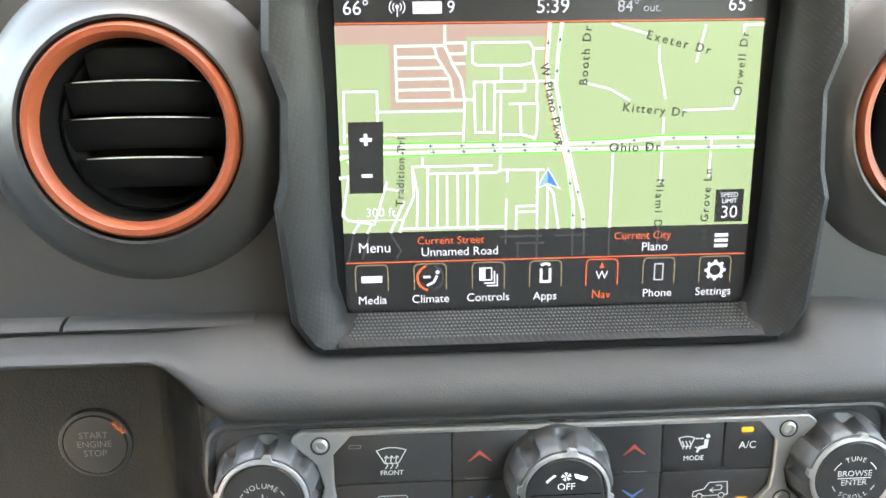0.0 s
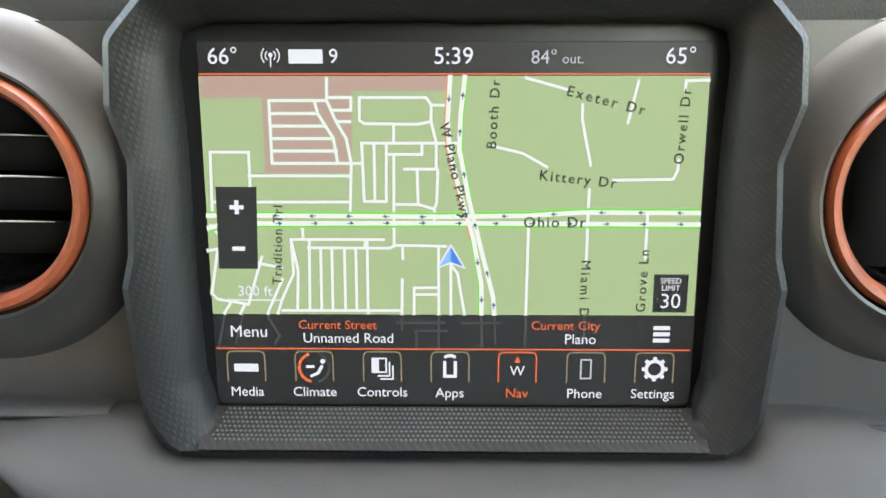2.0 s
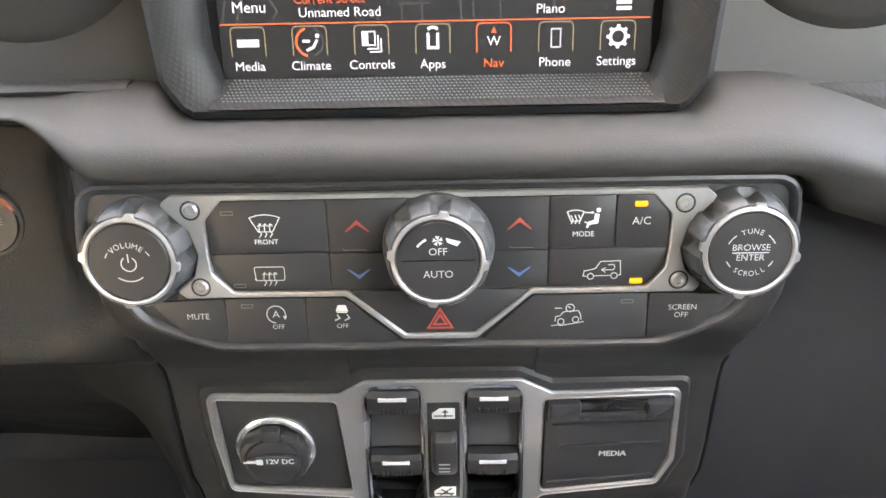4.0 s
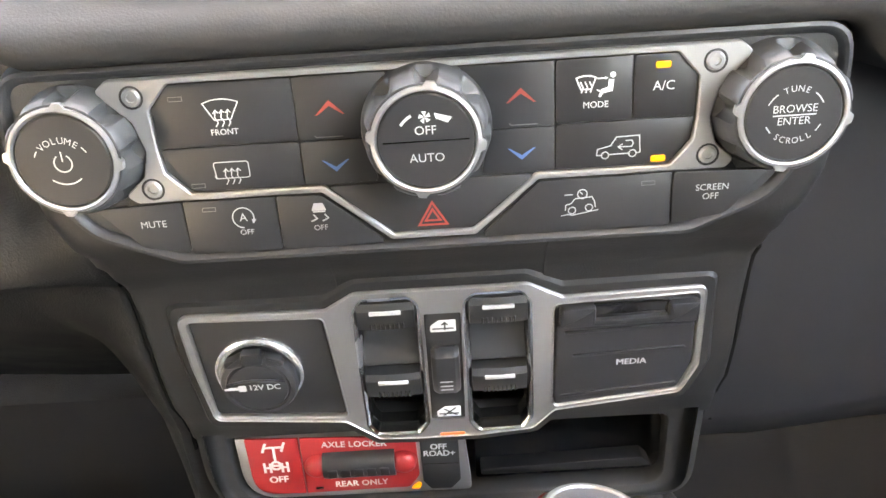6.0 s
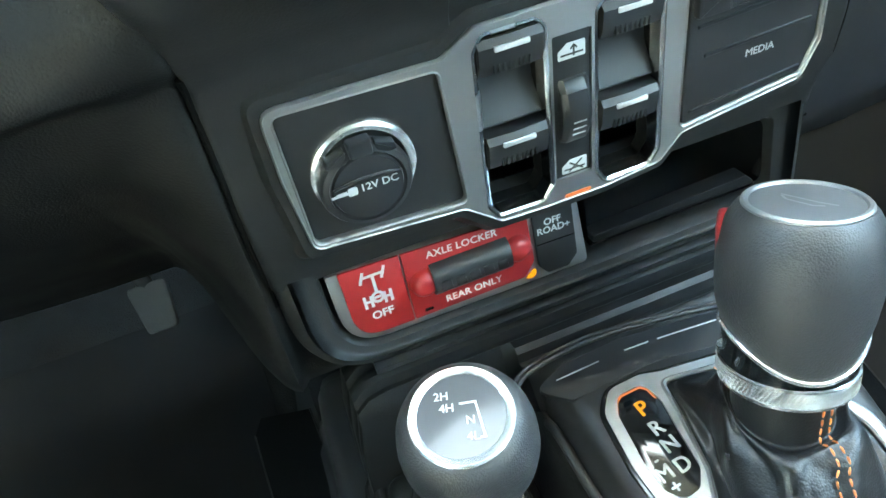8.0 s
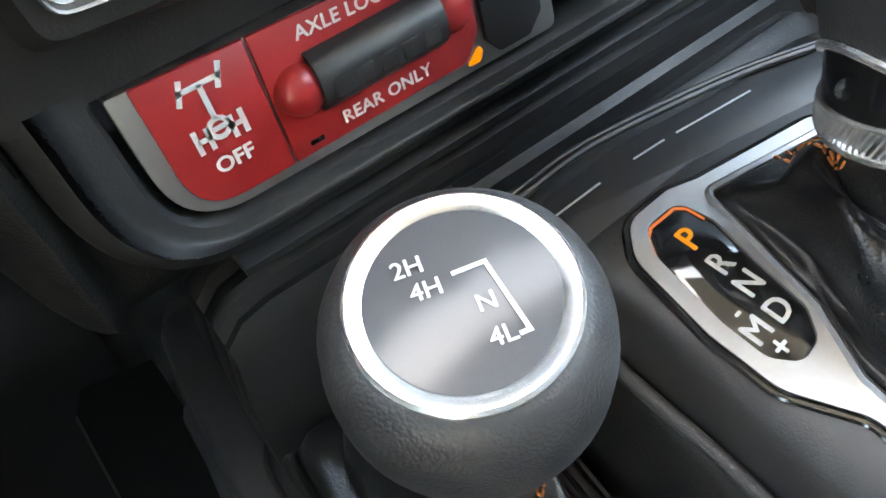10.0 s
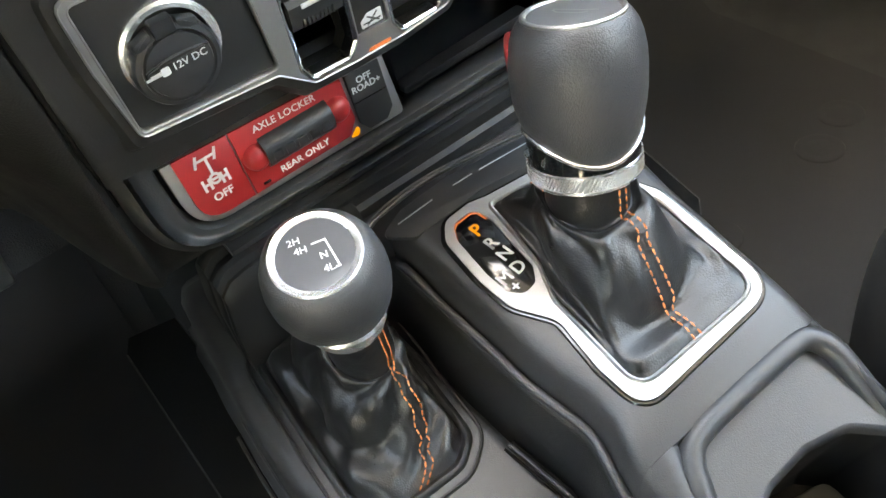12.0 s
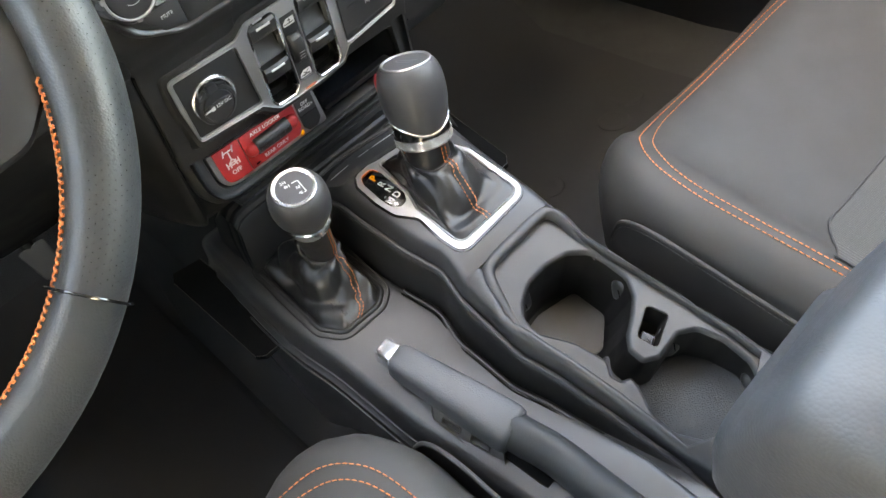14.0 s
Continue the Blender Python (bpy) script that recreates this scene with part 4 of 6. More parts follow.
small_lamp(front, -82.6, 629)
rear = button([(-91, 611.6), (-44, 611.6), (-44, 596.4), (-82, 596.4)], "rear_defrost_button", [1, 1, 1, 5])
legend(rear, [rounded([(-74, 600.6), (-62, 600.6), (-62, 606.4), (-74, 606.4)], 1.0, 3) + [(-73.5, 600.6)]] + heated(-68, 598.4), GREYPRINT, 0.36)
small_lamp(rear, -80.4, 598.4)
for side in (-1, 1):
    warm = button([(side * 43, 633.6), (side * 12, 633.6), (side * 22, 612.4), (side * 43, 612.4)], "warmer_button")
    legend(warm, [], REDPRINT, fills=[[(side * 32 - 5, 620.6), (side * 32 - 4.2, 620.6), (side * 32, 623.6), (side * 32, 625.6)], [(side * 32, 625.6), (side * 32, 623.6), (side * 32 + 4.2, 620.6), (side * 32 + 5, 620.6)]])
    legend(warm, [[(side * 33 - 5, 613.6), (side * 33 - 4.4, 613), (side * 33 + 4.4, 613)]], DIMPRINT, 0.3)
    cool = button([(side * 43, 611.4), (side * 22, 611.4), (side * 18, 596.4), (side * 43, 596.4)], "cooler_button")
    legend(cool, [], BLUEPRINT, fills=[[(side * 32 - 4.8, 604.8), (side * 32, 600.6), (side * 32, 602.3), (side * 32 - 4, 604.8)], [(side * 32 + 4, 604.8), (side * 32, 602.3), (side * 32, 600.6), (side * 32 + 4.8, 604.8)]])
mode = button([(44, 633.6), (69, 633.6), (69, 612.8), (44, 612.8)], "mode_button")
legend(mode, [arc(53.7, 620.5, 7.6, 64, 116, 8), [(50.4, 627.4), (52, 623.6), (55.4, 623.6), (57, 627.4)], [(57.6, 627), (60, 627)], [(57.4, 623.2), (59.4, 622.2)]]
       + [[(u, 622.6), (u + 0.5, 624.2), (u - 0.3, 626)] for u in (52.2, 53.7, 55.2)], WHITE, 0.5, fills=[circle(62.6, 628, 0.95, 10), [(61.2, 626.6), (63, 626.4), (62.6, 622.6), (59.4, 622), (58.6, 620.6), (57.8, 621), (58.8, 623.4), (61, 624)], [(60, 627.6), (60, 626.4), (61, 627)]])
part("lettering", writing(P, "MODE", 2.1, 57, 618.2, 0.05, heavy=0.01), WHITE, mode)
ac = button([(70, 633.6), (90.4, 633.6), (90.4, 613), (70, 613)], "cooling_button", [1, 7, 1, 1])
part("lettering", writing(P, "A/C", 3.1, 79.6, 623.2, 0.05), WHITE, ac)
part("lamp", made(plate, P, rounded(box2(76.6, 81.6, 629.2, 631.4), 0.6, 2), -0.4, 0.35, 0.2), L_LAMP, ac, "lit amber lamp")
recirc = button([(44, 611.8), (90.6, 611.8), (82.5, 596.4), (44, 596.4)], "recirculation_button", [1, 1, 5, 1])
legend(recirc, [[(57.6, 600.4), (58, 602.6), (62.4, 603.6), (64.4, 606.6), (72.2, 606.8), (72.6, 600.8), (71.4, 600.6)], [(68.6, 600.6), (62, 600.5)], [(59.4, 600.4), (57.6, 600.4)], arc(60.6, 600.3, 1.25, 0, 360, 12), arc(70, 600.5, 1.25, 0, 360, 12), [(65, 603), (69.6, 603), (70.2, 604.2), (69.6, 605.2), (67.6, 605.2)], [(66.4, 602), (65, 603), (66.4, 604)]], GREYPRINT, 0.4)
part("lamp", made(plate, P, rounded(box2(76.4, 81.4, 597.0, 599.2), 0.6, 2), -0.4, 0.35, 0.2), L_LAMP, recirc, "lit amber lamp")
hazard = button([(-37, 595), (-16, 595), (16, 595), (37, 595), (14, 576.8), (-14, 576.8)], "hazard_button")
legend(hazard, [[(-5, 578.6), (0, 587), (5, 578.6), (-5, 578.6)], [(-2.6, 580.2), (0, 584.4), (2.6, 580.2), (-2.6, 580.2)]], REDPRINT, 0.8)
for name, loop in (("mute_button", [(-118, 591.4), (-88, 592.4), (-88, 573.4), (-104, 576.4)]), ("auto_stop_button", [(-87, 592.4), (-55, 592.4), (-55, 572.6), (-87, 573)]), ("stability_button", [(-54, 592.4), (-38.6, 592), (-17, 572.8), (-54, 572.6)]),
                   ("hill_descent_button", [(17, 572.8), (38, 592), (84, 592.4), (84, 573)]), ("screen_off_button", [(85, 592.4), (118, 591.4), (104, 576.4), (85, 573.4)])):
    b = button(loop, name)
    if name == "mute_button":
        part("lettering", writing(P, "MUTE", 2.5, -99, 585, 0.05), GREYPRINT, b)
    elif name == "auto_stop_button":
        legend(b, [arc(-67, 585.6, 3.8, -10, 265, 18)], GREYPRINT, 0.42, fills=[[(-64.2, 584.9), (-62.4, 584.9), (-63.6, 583.2)]])
        small_lamp(b, -78.5, 589.4)
        part("lettering", writing(P, "A", 3.0, -67, 585.6, 0.05), GREYPRINT, b)
        part("lettering", writing(P, "OFF", 2.0, -66.4, 580, 0.05), GREYPRINT, b)
    elif name == "stability_button":
        legend(b, [[(-42, 586.2), (-38, 586.2)], [(-42, 585), (-41, 583.6), (-43, 582.6)], [(-38, 585), (-37, 583.6), (-39, 582.6)]], GREYPRINT, 0.55, fills=[[(-41.6, 589.4), (-38.4, 589.4), (-37.4, 586.6), (-42.6, 586.6)]])
        part("lettering", writing(P, "OFF", 2.0, -40, 580, 0.05), GREYPRINT, b)
    elif name == "hill_descent_button":
        legend(b, [[(45.6, 578.8), (48, 579.2), (49.4, 578.8), (58.6, 580.4)], [(47, 580.8), (47.2, 582.8), (49, 583.2), (50.4, 585), (56.4, 585.4), (57.4, 583.4), (57.6, 581.4)], arc(49.4, 580.6, 1.3, 0, 360, 10), arc(55.4, 581.4, 1.3, 0, 360, 10),
                   arc(53, 586.6, 1.7, 0, 360, 12), [(53, 586.6), (52.2, 587.4)], [(46.8, 586.6), (49.6, 586.6)]], GREYPRINT, 0.38)
        small_lamp(b, 76, 589.2)
    else:
        part("lettering", writing(P, "SCREEN", 2.3, 98.6, 586.2, 0.05), GREYPRINT, b)
        part("lettering", writing(P, "OFF", 2.3, 98.2, 582.8, 0.05), GREYPRINT, b)


def screw(u, v):
    bm = made(lathe, P.shifted(u, v), [(3.0, 0.6), (3.0, 1.8), (2.4, 2.4), (1.5, 2.4), (1.35, 1.2), (0.02, 1.1)], 18)
    part("hex_screw", bm, SILVER, climate)
    part("screw_recess", made(lathe, P.shifted(u, v), [(4.0, 1.46), (3.3, 1.55), (3.05, 1.0)], 18), DARK, climate)


for u, v in ((-96.3, 630.7), (95.7, 630.7), (-95.8, 598.6), (95.5, 598.8)):
    screw(u, v)


def knob(name, u, v, r, label, deep=1.0):
    s = P.shifted(u, v, 17.9 * (deep - 1))

    def lobes(a, q, w):
        wave = 0.5 + 0.5 * math.cos(a * 8 + 0.35)
        dip = max(0.0, wave - 0.55) / 0.45
        return max(q - 3.6 * dip, r - 4.6) if 4 < w < 16.5 else q

    grip = part(name, made(lathe, s, [(r + 0.6, -2), (r, 1.5), (r - 0.4, 3.4), (r - 0.9, 4.4), (r - 1.4, 9), (r - 1.9, 13), (r - 2.4, 15.4), (r - 3.4, 16.8), (r - 5, 17)], 96, lobes), RUBBER, climate, label)

    def tabs(a, q, w):
        return q + (1.5 if math.cos(a * 4 + math.pi * 0.17) > 0.90 and q > r - 5.0 else 0.0)

    part("trim_ring", made(lathe, s, [(r - 4.6, 15.0), (r - 4.2, 17.0), (r - 4.4, 17.9), (r - 5.4, 18.2), (r - 6.0, 17.6), (r - 6.2, 16)], 96, tabs), SILVER, grip, "satin silver ring")
    cap = part("cap", made(lathe, s, [(r - 6.1, 14), (r - 6.2, 17.0), (r - 7.0, 17.7), (0.02, 17.9)], 48), KEY, grip, "black push cap")
    return s, grip


s, g = knob("volume_knob", -118, 614.0, 22.0, "ribbed grey volume knob", 0.76)
part("lettering", arc_writing(s, "VOLUME", 2.2, 0, -2, 17.9, 9.0, 92, 15), GREYPRINT, g)
for a0, a1 in ((30, 42), (142, 154)):
    legend(g, [arc(0, -2, 9.6, a0, a1, 4)], GREYPRINT, 0.4, 17.96, s)
legend(g, [arc(0, -0.5, 2.9, 125, 415, 18), [(0, 0.2), (0, 3.4)], arc(0, 0, 7.6, 232, 308, 12)], GREYPRINT, 0.5, 17.96, s)
s, g = knob("tuning_knob", 117.8, 614.6, 22.0, "ribbed grey tuning knob", 0.80)
part("lettering", arc_writing(s, "TUNE", 2.0, 0, -1, 17.9, 9.4, 90, 14), GREYPRINT, g)
part("lettering", arc_writing(s, "SCROLL", 2.0, 0, 1, 17.9, 9.6, 270, 13, True), GREYPRINT, g)
part("lettering", writing(s, "BROWSE", 2.5, 0, 1.9, 17.9), GREYPRINT, g)
part("lettering", writing(s, "ENTER", 2.5, 0, -2.1, 17.9), GREYPRINT, g)
legend(g, [[(-6.8, -0.1), (6.8, -0.1)], arc(0, -1, 9.8, 28, 52, 5), arc(0, -1, 9.8, 128, 152, 5), arc(0, 1, 9.8, 208, 222, 5), arc(0, 1, 9.8, 318, 332, 5)], GREYPRINT, 0.45, 17.96, s)
s, g = knob("fan_knob", 0, 614.4, 22.0, "ribbed grey fan knob")
part("lettering", writing(s, "OFF", 2.8, 0, 3.6, 17.9), WHITE, g)
part("lettering", writing(s, "AUTO", 2.8, 0, -5.4, 17.9), GREYPRINT, g)
legend(g, [[(-13.6, 0.2), (13.6, 0.2)]], GLOSS, 0.5, 17.98, s)
legend(g, [arc(0, 0, 9.6, 118, 142, 6)], WHITE, 0.9, 17.96, s, [[(3.0, 9.2), (3.4, 7.4), (7.2, 5.8), (8.6, 7.6)]] + [[(0, 8), (1.9 * math.cos(a), 8 + 1.9 * math.sin(a)), (2.1 * math.cos(a + 0.8), 8 + 2.1 * math.sin(a + 0.8))] for a in [k * math.pi / 2.5 for k in range(5)]])

# ---- window switch panel ----
W = Sheet((0, 7.6 + 527 * 0.157, 0), (1, 0, 0), (0, -0.157, 1))
KW = math.sqrt(1 + 0.157 ** 2)


def wv(z):
    """Place up the tilted panel for a height."""
    return z * KW


def wl(pts):
    return [(u, wv(z)) for u, z in pts]


windows = thing("window_switch_panel", (0, 15, 448), "satin silver panel with four window switches, a power outlet and a covered media port", "switch panel")
WOUT = wl([(-114, 528.5), (-50, 527), (-37, 535), (37, 535), (52, 527), (113.5, 528.5), (115, 484), (108, 468), (50, 461), (40, 450), (14, 447.5), (-14, 447.5), (-34, 448.5), (-49, 461), (-110, 466.5), (-113.5, 500)])
sunk = wl([(-117, 532), (-50, 531), (-36, 539), (36, 539), (52, 531), (117, 532), (119, 484), (111, 464), (52, 457), (42, 446), (14, 443), (-14, 443), (-36, 444), (-51, 457), (-113, 462), (-117, 500)])
bm = bmesh.new()
R = [6, 3, 5, 5, 3, 5, 3, 5, 3, 5, 3, 3, 5, 4, 5, 2]
loft(bm, [[W(u, v, -7) for u, v in rounded(inset(sunk, -5), R, 4)], [W(u, v, -1.2) for u, v in rounded(sunk, R, 4)], [W(u, v, -1.0) for u, v in rounded(WOUT, R, 4)], [W(u, v, -5) for u, v in rounded(WOUT, R, 4)]], False, False)
part("surround", bm, COLUMN, windows, "raised soft surround")
HO = [rounded(wl([(-110.3, 525), (-51.5, 523), (-47.5, 464.5), (-108.6, 469)]), 3, 4), rounded(wl([(-37.5, 525), (-34, 530.5), (-14, 530.5), (-11, 527), (-10.5, 458), (-15, 451.5), (-34.5, 452), (-38, 458)]), 3, 4),
      rounded(wl([(10.5, 527), (14, 530.5), (34, 530.5), (37.5, 525), (38.5, 458), (34.5, 451.5), (14, 451), (10.5, 457)]), 3, 4), rounded(wl([(-8, 522), (8, 522), (7.6, 459), (-8.4, 459)]), 1, 4),
      rounded(wl([(48.5, 523), (110.5, 525), (112.2, 486), (106.5, 470.8), (48.5, 464)]), 3, 4)]
part("silver_trim", made(holed, W, rounded(WOUT, R, 4), HO, -4, 0.6), SILVER, windows, "satin silver trim frame")
bm = bmesh.new()
for h in (HO[1], HO[2]):
    loft(bm, [[W(u, v, 0.7) for u, v in inset(h, -1.4)], [W(u, v, 1.0) for u, v in inset(h, -0.4)], [W(u, v, 0.2) for u, v in inset(h, 0.6)], [W(u, v, -6) for u, v in inset(h, 1.2)]], False, False)
part("switch_bezel", bm, CHROME, windows, "bright bevelled edge round the switches")
for n, h in enumerate((rounded(WOUT, R, 4), HO[0], HO[4])):
    bm = bmesh.new()
    out, inn = (-0.2, 1.0) if n == 0 else (-1.0, 0.2)
    loft(bm, [[W(u, v, 0.2) for u, v in inset(h, out)], [W(u, v, 1.0) for u, v in inset(h, out + 0.4)], [W(u, v, 1.15) for u, v in inset(h, (out + inn) / 2)], [W(u, v, 1.0) for u, v in inset(h, inn - 0.4)], [W(u, v, 0.2) for u, v in inset(h, inn)]], False, False)
    part("trim_edge", bm, SILVER, windows, "bright polished edge")
# wells coloured near-black to hold the shade behind the rockers
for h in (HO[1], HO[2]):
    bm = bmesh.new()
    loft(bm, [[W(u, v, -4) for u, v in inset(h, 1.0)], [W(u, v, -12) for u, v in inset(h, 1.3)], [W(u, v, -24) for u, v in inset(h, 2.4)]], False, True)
    part("switch_well", bm, RECESSBLACK, windows, "well behind the switches, blackened for its shade")
outlet = part("power_outlet", made(plate, W, HO[0], -8, -1.6, 0.8), KEY, windows, "black outlet plate")
s = W.shifted(-84, wv(494), -1.6)
part("chrome_ring", made(lathe, s, [(20.0, -0.3), (19.8, 1.8), (18.6, 2.6), (16.6, 2.2), (16.2, 0)], 48), COLLAR, outlet, "bright metal ring")
bm = made(lathe, s.shifted(-0.6, -4.4), [(17.4, 0), (17.6, 3.6), (16.6, 5.4), (14.6, 6.2), (14.2, 5.2), (13.6, 5.0), (13, 6.4), (8, 7.2), (0.02, 7.4)], 48)
cover = part("outlet_cover", bm, DARK, outlet, "black hinged cap")
hinge = s.shifted(-0.6, -4.4)
bm = made(plate, hinge, rounded(box2(-4.4, 4.4, 13.5, 20.2), 1.2, 3), 3, 7.4, 0.8)
for u0, u1 in ((-13.5, -5.6), (5.6, 13.5)):
    plate(bm, hinge, rounded([(u0, 11.5), (u1, 11.5), (u1 * 0.94, 17.6 if u1 < 0 else 14.8), (u0 * 0.94, 14.8 if u1 < 0 else 17.6)], 1.0, 3), 2, 6.0, 0.8)
rings = [[hinge(u, 3.6 + h * (1 - (u / 14) ** 2), w) for h, w in ((0, 6.2), (2.2, 7.0), (2.9, 8.0), (2.2, 8.4), (0, 7.2))] for u in (-13, -10, -6, 0, 6, 10, 13)]
loft(bm, rings, True, True)
part("hinge", bm, DARK, outlet)
part("lettering", writing(s, "12V DC", 3.0, 3.0, -2.2, 8.6, heavy=0.02), WHITE, outlet)
legend(outlet, [[(-14.6, -2.6), (-7.8, -2.6)], [(-12.6, -2.1), (-9.4, -2.1)]], WHITE, 1.2, 8.6, s, [rounded(box2(-8.8, -5.2, -4.2, -0.6), 0.9, 3)])
for side in (-1, 1):
    for top in (True, False):
        z0, z1 = (491, 529.5) if top else (452.5, 490)
        bm = bmesh.new()
        prof = [(z1, -6), (z1 - 0.5, 1.2), (z1 - 3, 3.2), (z1 - 11, 2.2), (z1 - 14.5, 0.6), (z1 - 16.5, -4), (z1 - 18, -12), (z1 - 19, -20), (z1 - 4, -20)]
        rings = []
        for k in range(7):
            u = side * 24.2 + (-12.4 + 24.8 * k / 6)
            sag = 0.7 * abs(k - 3) / 3
            rings.append([W(u, wv(z), w - (sag if w > -3 else 0)) for z, w in prof])
        loft(bm, rings, True, True)
        rocker = part("window_switch", bm, KEY, windows, "black rocker switch with a white line")
        part("marking", made(plate, W, rounded(box2(side * 24.2 - 6.8, side * 24.2 + 6.8, wv(z1 - 4.8), wv(z1 - 2.8)), 0.4, 2), 2.0, 3.4, 0.1), WHITE, rocker)
        bm = bmesh.new()
        ramp = [(z1 - 14, -7), (z1 - 19, -10.5), (z1 - 26, -9.5), (z0 + 4, -4.2), (z0 + 1.4, -3), (z0 + 0.4, -3.4), (z0 - 0.2, -9)] if top else [(z1 - 14, -8), (z1 - 20, -14), (z1 - 30, -16), (z0 + 1, -15)]
        loft(bm, [[W(side * 24.2 + u, wv(z), w) for z, w in ramp] for u in (-12.3, 12.3)], False, False, False)
        part("rocker_hollow", bm, KEY, rocker, "hollowed face below the rocker")
        bm = bmesh.new()
        for k in range(8):
            u = side * 24.2 - 7 + 2 * k
            plate(bm, W, rounded(box2(u - 0.5, u + 0.5, wv(z1 - 13.5), wv(z1 - 10)), 0.3, 2), 0, 2.3, 0.2)
        part("grip_ribs", bm, KEY, rocker)
lock = part("lock_switch", made(plate, W, HO[3], -8, -0.2, 0.5), KEY, windows, "black centre switch plate")


def barrel(z):
    """Height of the roller's crown over the switch plate."""
    return 11.5 * math.sqrt(1 - ((z - 490) / 17) ** 2) - 5.6


bm = bmesh.new()
rings = []
for z in (476.2, 477, 479, 484, 489, 495, 499.5, 500.3, 503, 503.8):
    w = barrel(z) - (0.5 if 499.6 < z < 503.2 else 0)
    rings.append([W(u, wv(z), w - d) for u, d in ((-6.5, 6), (-6.4, 2.6), (-6.0, 1.7), (-4.2, 0.1), (-3.8, 0), (3.8, 0), (4.2, 0.1), (6.0, 1.7), (6.4, 2.6), (6.5, 6))])
loft(bm, rings, True, True)
part("rocker", bm, KEY, lock, "ribbed black roller", sharp=20)
for z in (487.5, 484.5, 481.5):
    legend(lock, [[(-2.6, wv(z)), (2.6, wv(z))]], GREYPRINT, 0.7, barrel(z) + 0.15, W)
for z, crossed in ((514.6, False), (463.6, True)):
    v = wv(z)
    pane = rounded([(-5.6, v - 3.2), (5.6, v - 3.2), (5.6, v + 3.2), (-1.8, v + 3.2), (-5.6, v + 0.2)], 0.5, 2)
    part("window_symbol", made(plate, W, pane, -0.3, 0.0, 0.05), WHITE, lock, "white window symbol")
    lines = [[(-4.4, v - 1.3), (4.4, v - 1.3)]]
    lines += [[(-2.4, v - 2.4), (3.2, v + 2.2)], [(-2.0, v + 1.6), (3.6, v - 2.4)]] if crossed else [[(0.8, v - 2.0), (0.8, v + 1.9)], [(-0.4, v + 0.8), (0.8, v + 2.0), (2.0, v + 0.8)]]
    legend(lock, lines, KEY, 0.8, 0.12, W)
media = part("media_cover", made(plate, W, inset(HO[4], 0.8), -7, 1.0, 1.2), DARK, windows, "black hinged media port cover")
bm = bmesh.new()
for u0, u1 in ((50.5, 66), (97, 110.5)):
    plate(bm, W, rounded(wl([(u0, 522.4), (u1, 522.8), (u1, 512), (u0, 511.6)]), 2, 3), 0.5, 4.4, 1.8)
plate(bm, W, rounded(wl([(64, 515.4), (99, 516.2), (99, 511.8), (64, 511.6)]), 1.2, 3), 0.5, 3.8, 1.4)
part("hinge_bar", bm, DARK, media)
part("hinge_slot", made(plate, W, rounded(wl([(65, 522.6), (98, 522.8), (98, 515), (65, 514.6)]), 1, 3), 0.6, 1.6, 0.3), GLOSS, media)
bm = bmesh.new()
for u0, z0, u1, z1, w in ((53, 507.6, 109.5, 509.8, 2.0), (57, 494.4, 107, 496, 1.8), (52, 470.6, 105, 475, 1.8)):
    plate(bm, W, rounded(wl([(u0, z0 + 0.8), (u1, z1 + 0.8), (u1, z1 - 0.8), (u0, z0 - 0.8)]), 0.5, 2), 0.5, w, 0.5)
part("ridges", bm, DARK, media)
part("lettering", writing(W, "MEDIA", 3.2, 83.6, wv(489), 1.05, heavy=0.03), WHITE, media)

# ---- axle locker panel ----
A = Sheet((0, 34, 0))
axle = thing("axle_locker_panel", (-50, 36, 402), "red axle locker switch panel with satin silver edging", "switch panel")
AO = [(-109.5, 442.5), (6.5, 437.5), (9, 402), (-108.5, 403.6)]
part("silver_trim", made(plate, A, rounded(AO, [1, 1, 3, 25], 10), -6, 0.6, 0.5), SILVER, axle, "satin silver edging")
bm = made(plate, A, rounded([(-104.4, 442.4), (-103.6, 406.8), (-77.4, 406.4), (-77.4, 441.2)], [1, 20, 0.4, 0.4], 8), 0.3, 1.6, 0.4)
off = part("off_key", bm, RED, axle, "red off key")
bm = made(plate, A, rounded([(-76.8, 441.2), (-18.4, 438.6), (-17.6, 414), (-23, 406.6), (-76.8, 406.4)], [0.4, 1, 3, 4, 0.4], 4), 0.3, 1.6, 0.4)
lockplate = part("lock_plate", bm, RED, axle, "red switch plate")
for u in (-69.5, -25):
    part("toggle_shoulder", made(lathe, A.shifted(u, 424), [(6.6, 1.0), (6.3, 3.6), (4.6, 5.6), (2.4, 6.4), (0.02, 6.6)], 24), RED, lockplate, "rounded red shoulder")
bm = bmesh.new()
rings = []
for k in range(13):
    u = -66 + 36.5 * k / 12
    rings.append([A(u, 424 + 8.0 * math.sin(radians(a)), 1.0 + (6.6 + (0.5 if k % 2 else 0.0)) * math.cos(radians(a))) for a in (-90, -65, -40, -20, 0, 20, 40, 65, 90)])
loft(bm, rings, True, True)
toggle = part("toggle", bm, KEY, lockplate, "ribbed black toggle roller")
bm = bmesh.new()
for k in range(5):
    u = -61 + 6.6 * k
    plate(bm, A, rounded(box2(u - 2.4, u + 2.4, 420.4, 425.2), 0.5, 2), 5, 8.2, 0.4)
part("toggle_rib", bm, KEY, lockplate)
part("small_mark", made(plate, A, rounded(box2(-72, -68, 408.6, 410), 0.4, 2), 1.4, 1.75, 0.1), GLOSS, lockplate)
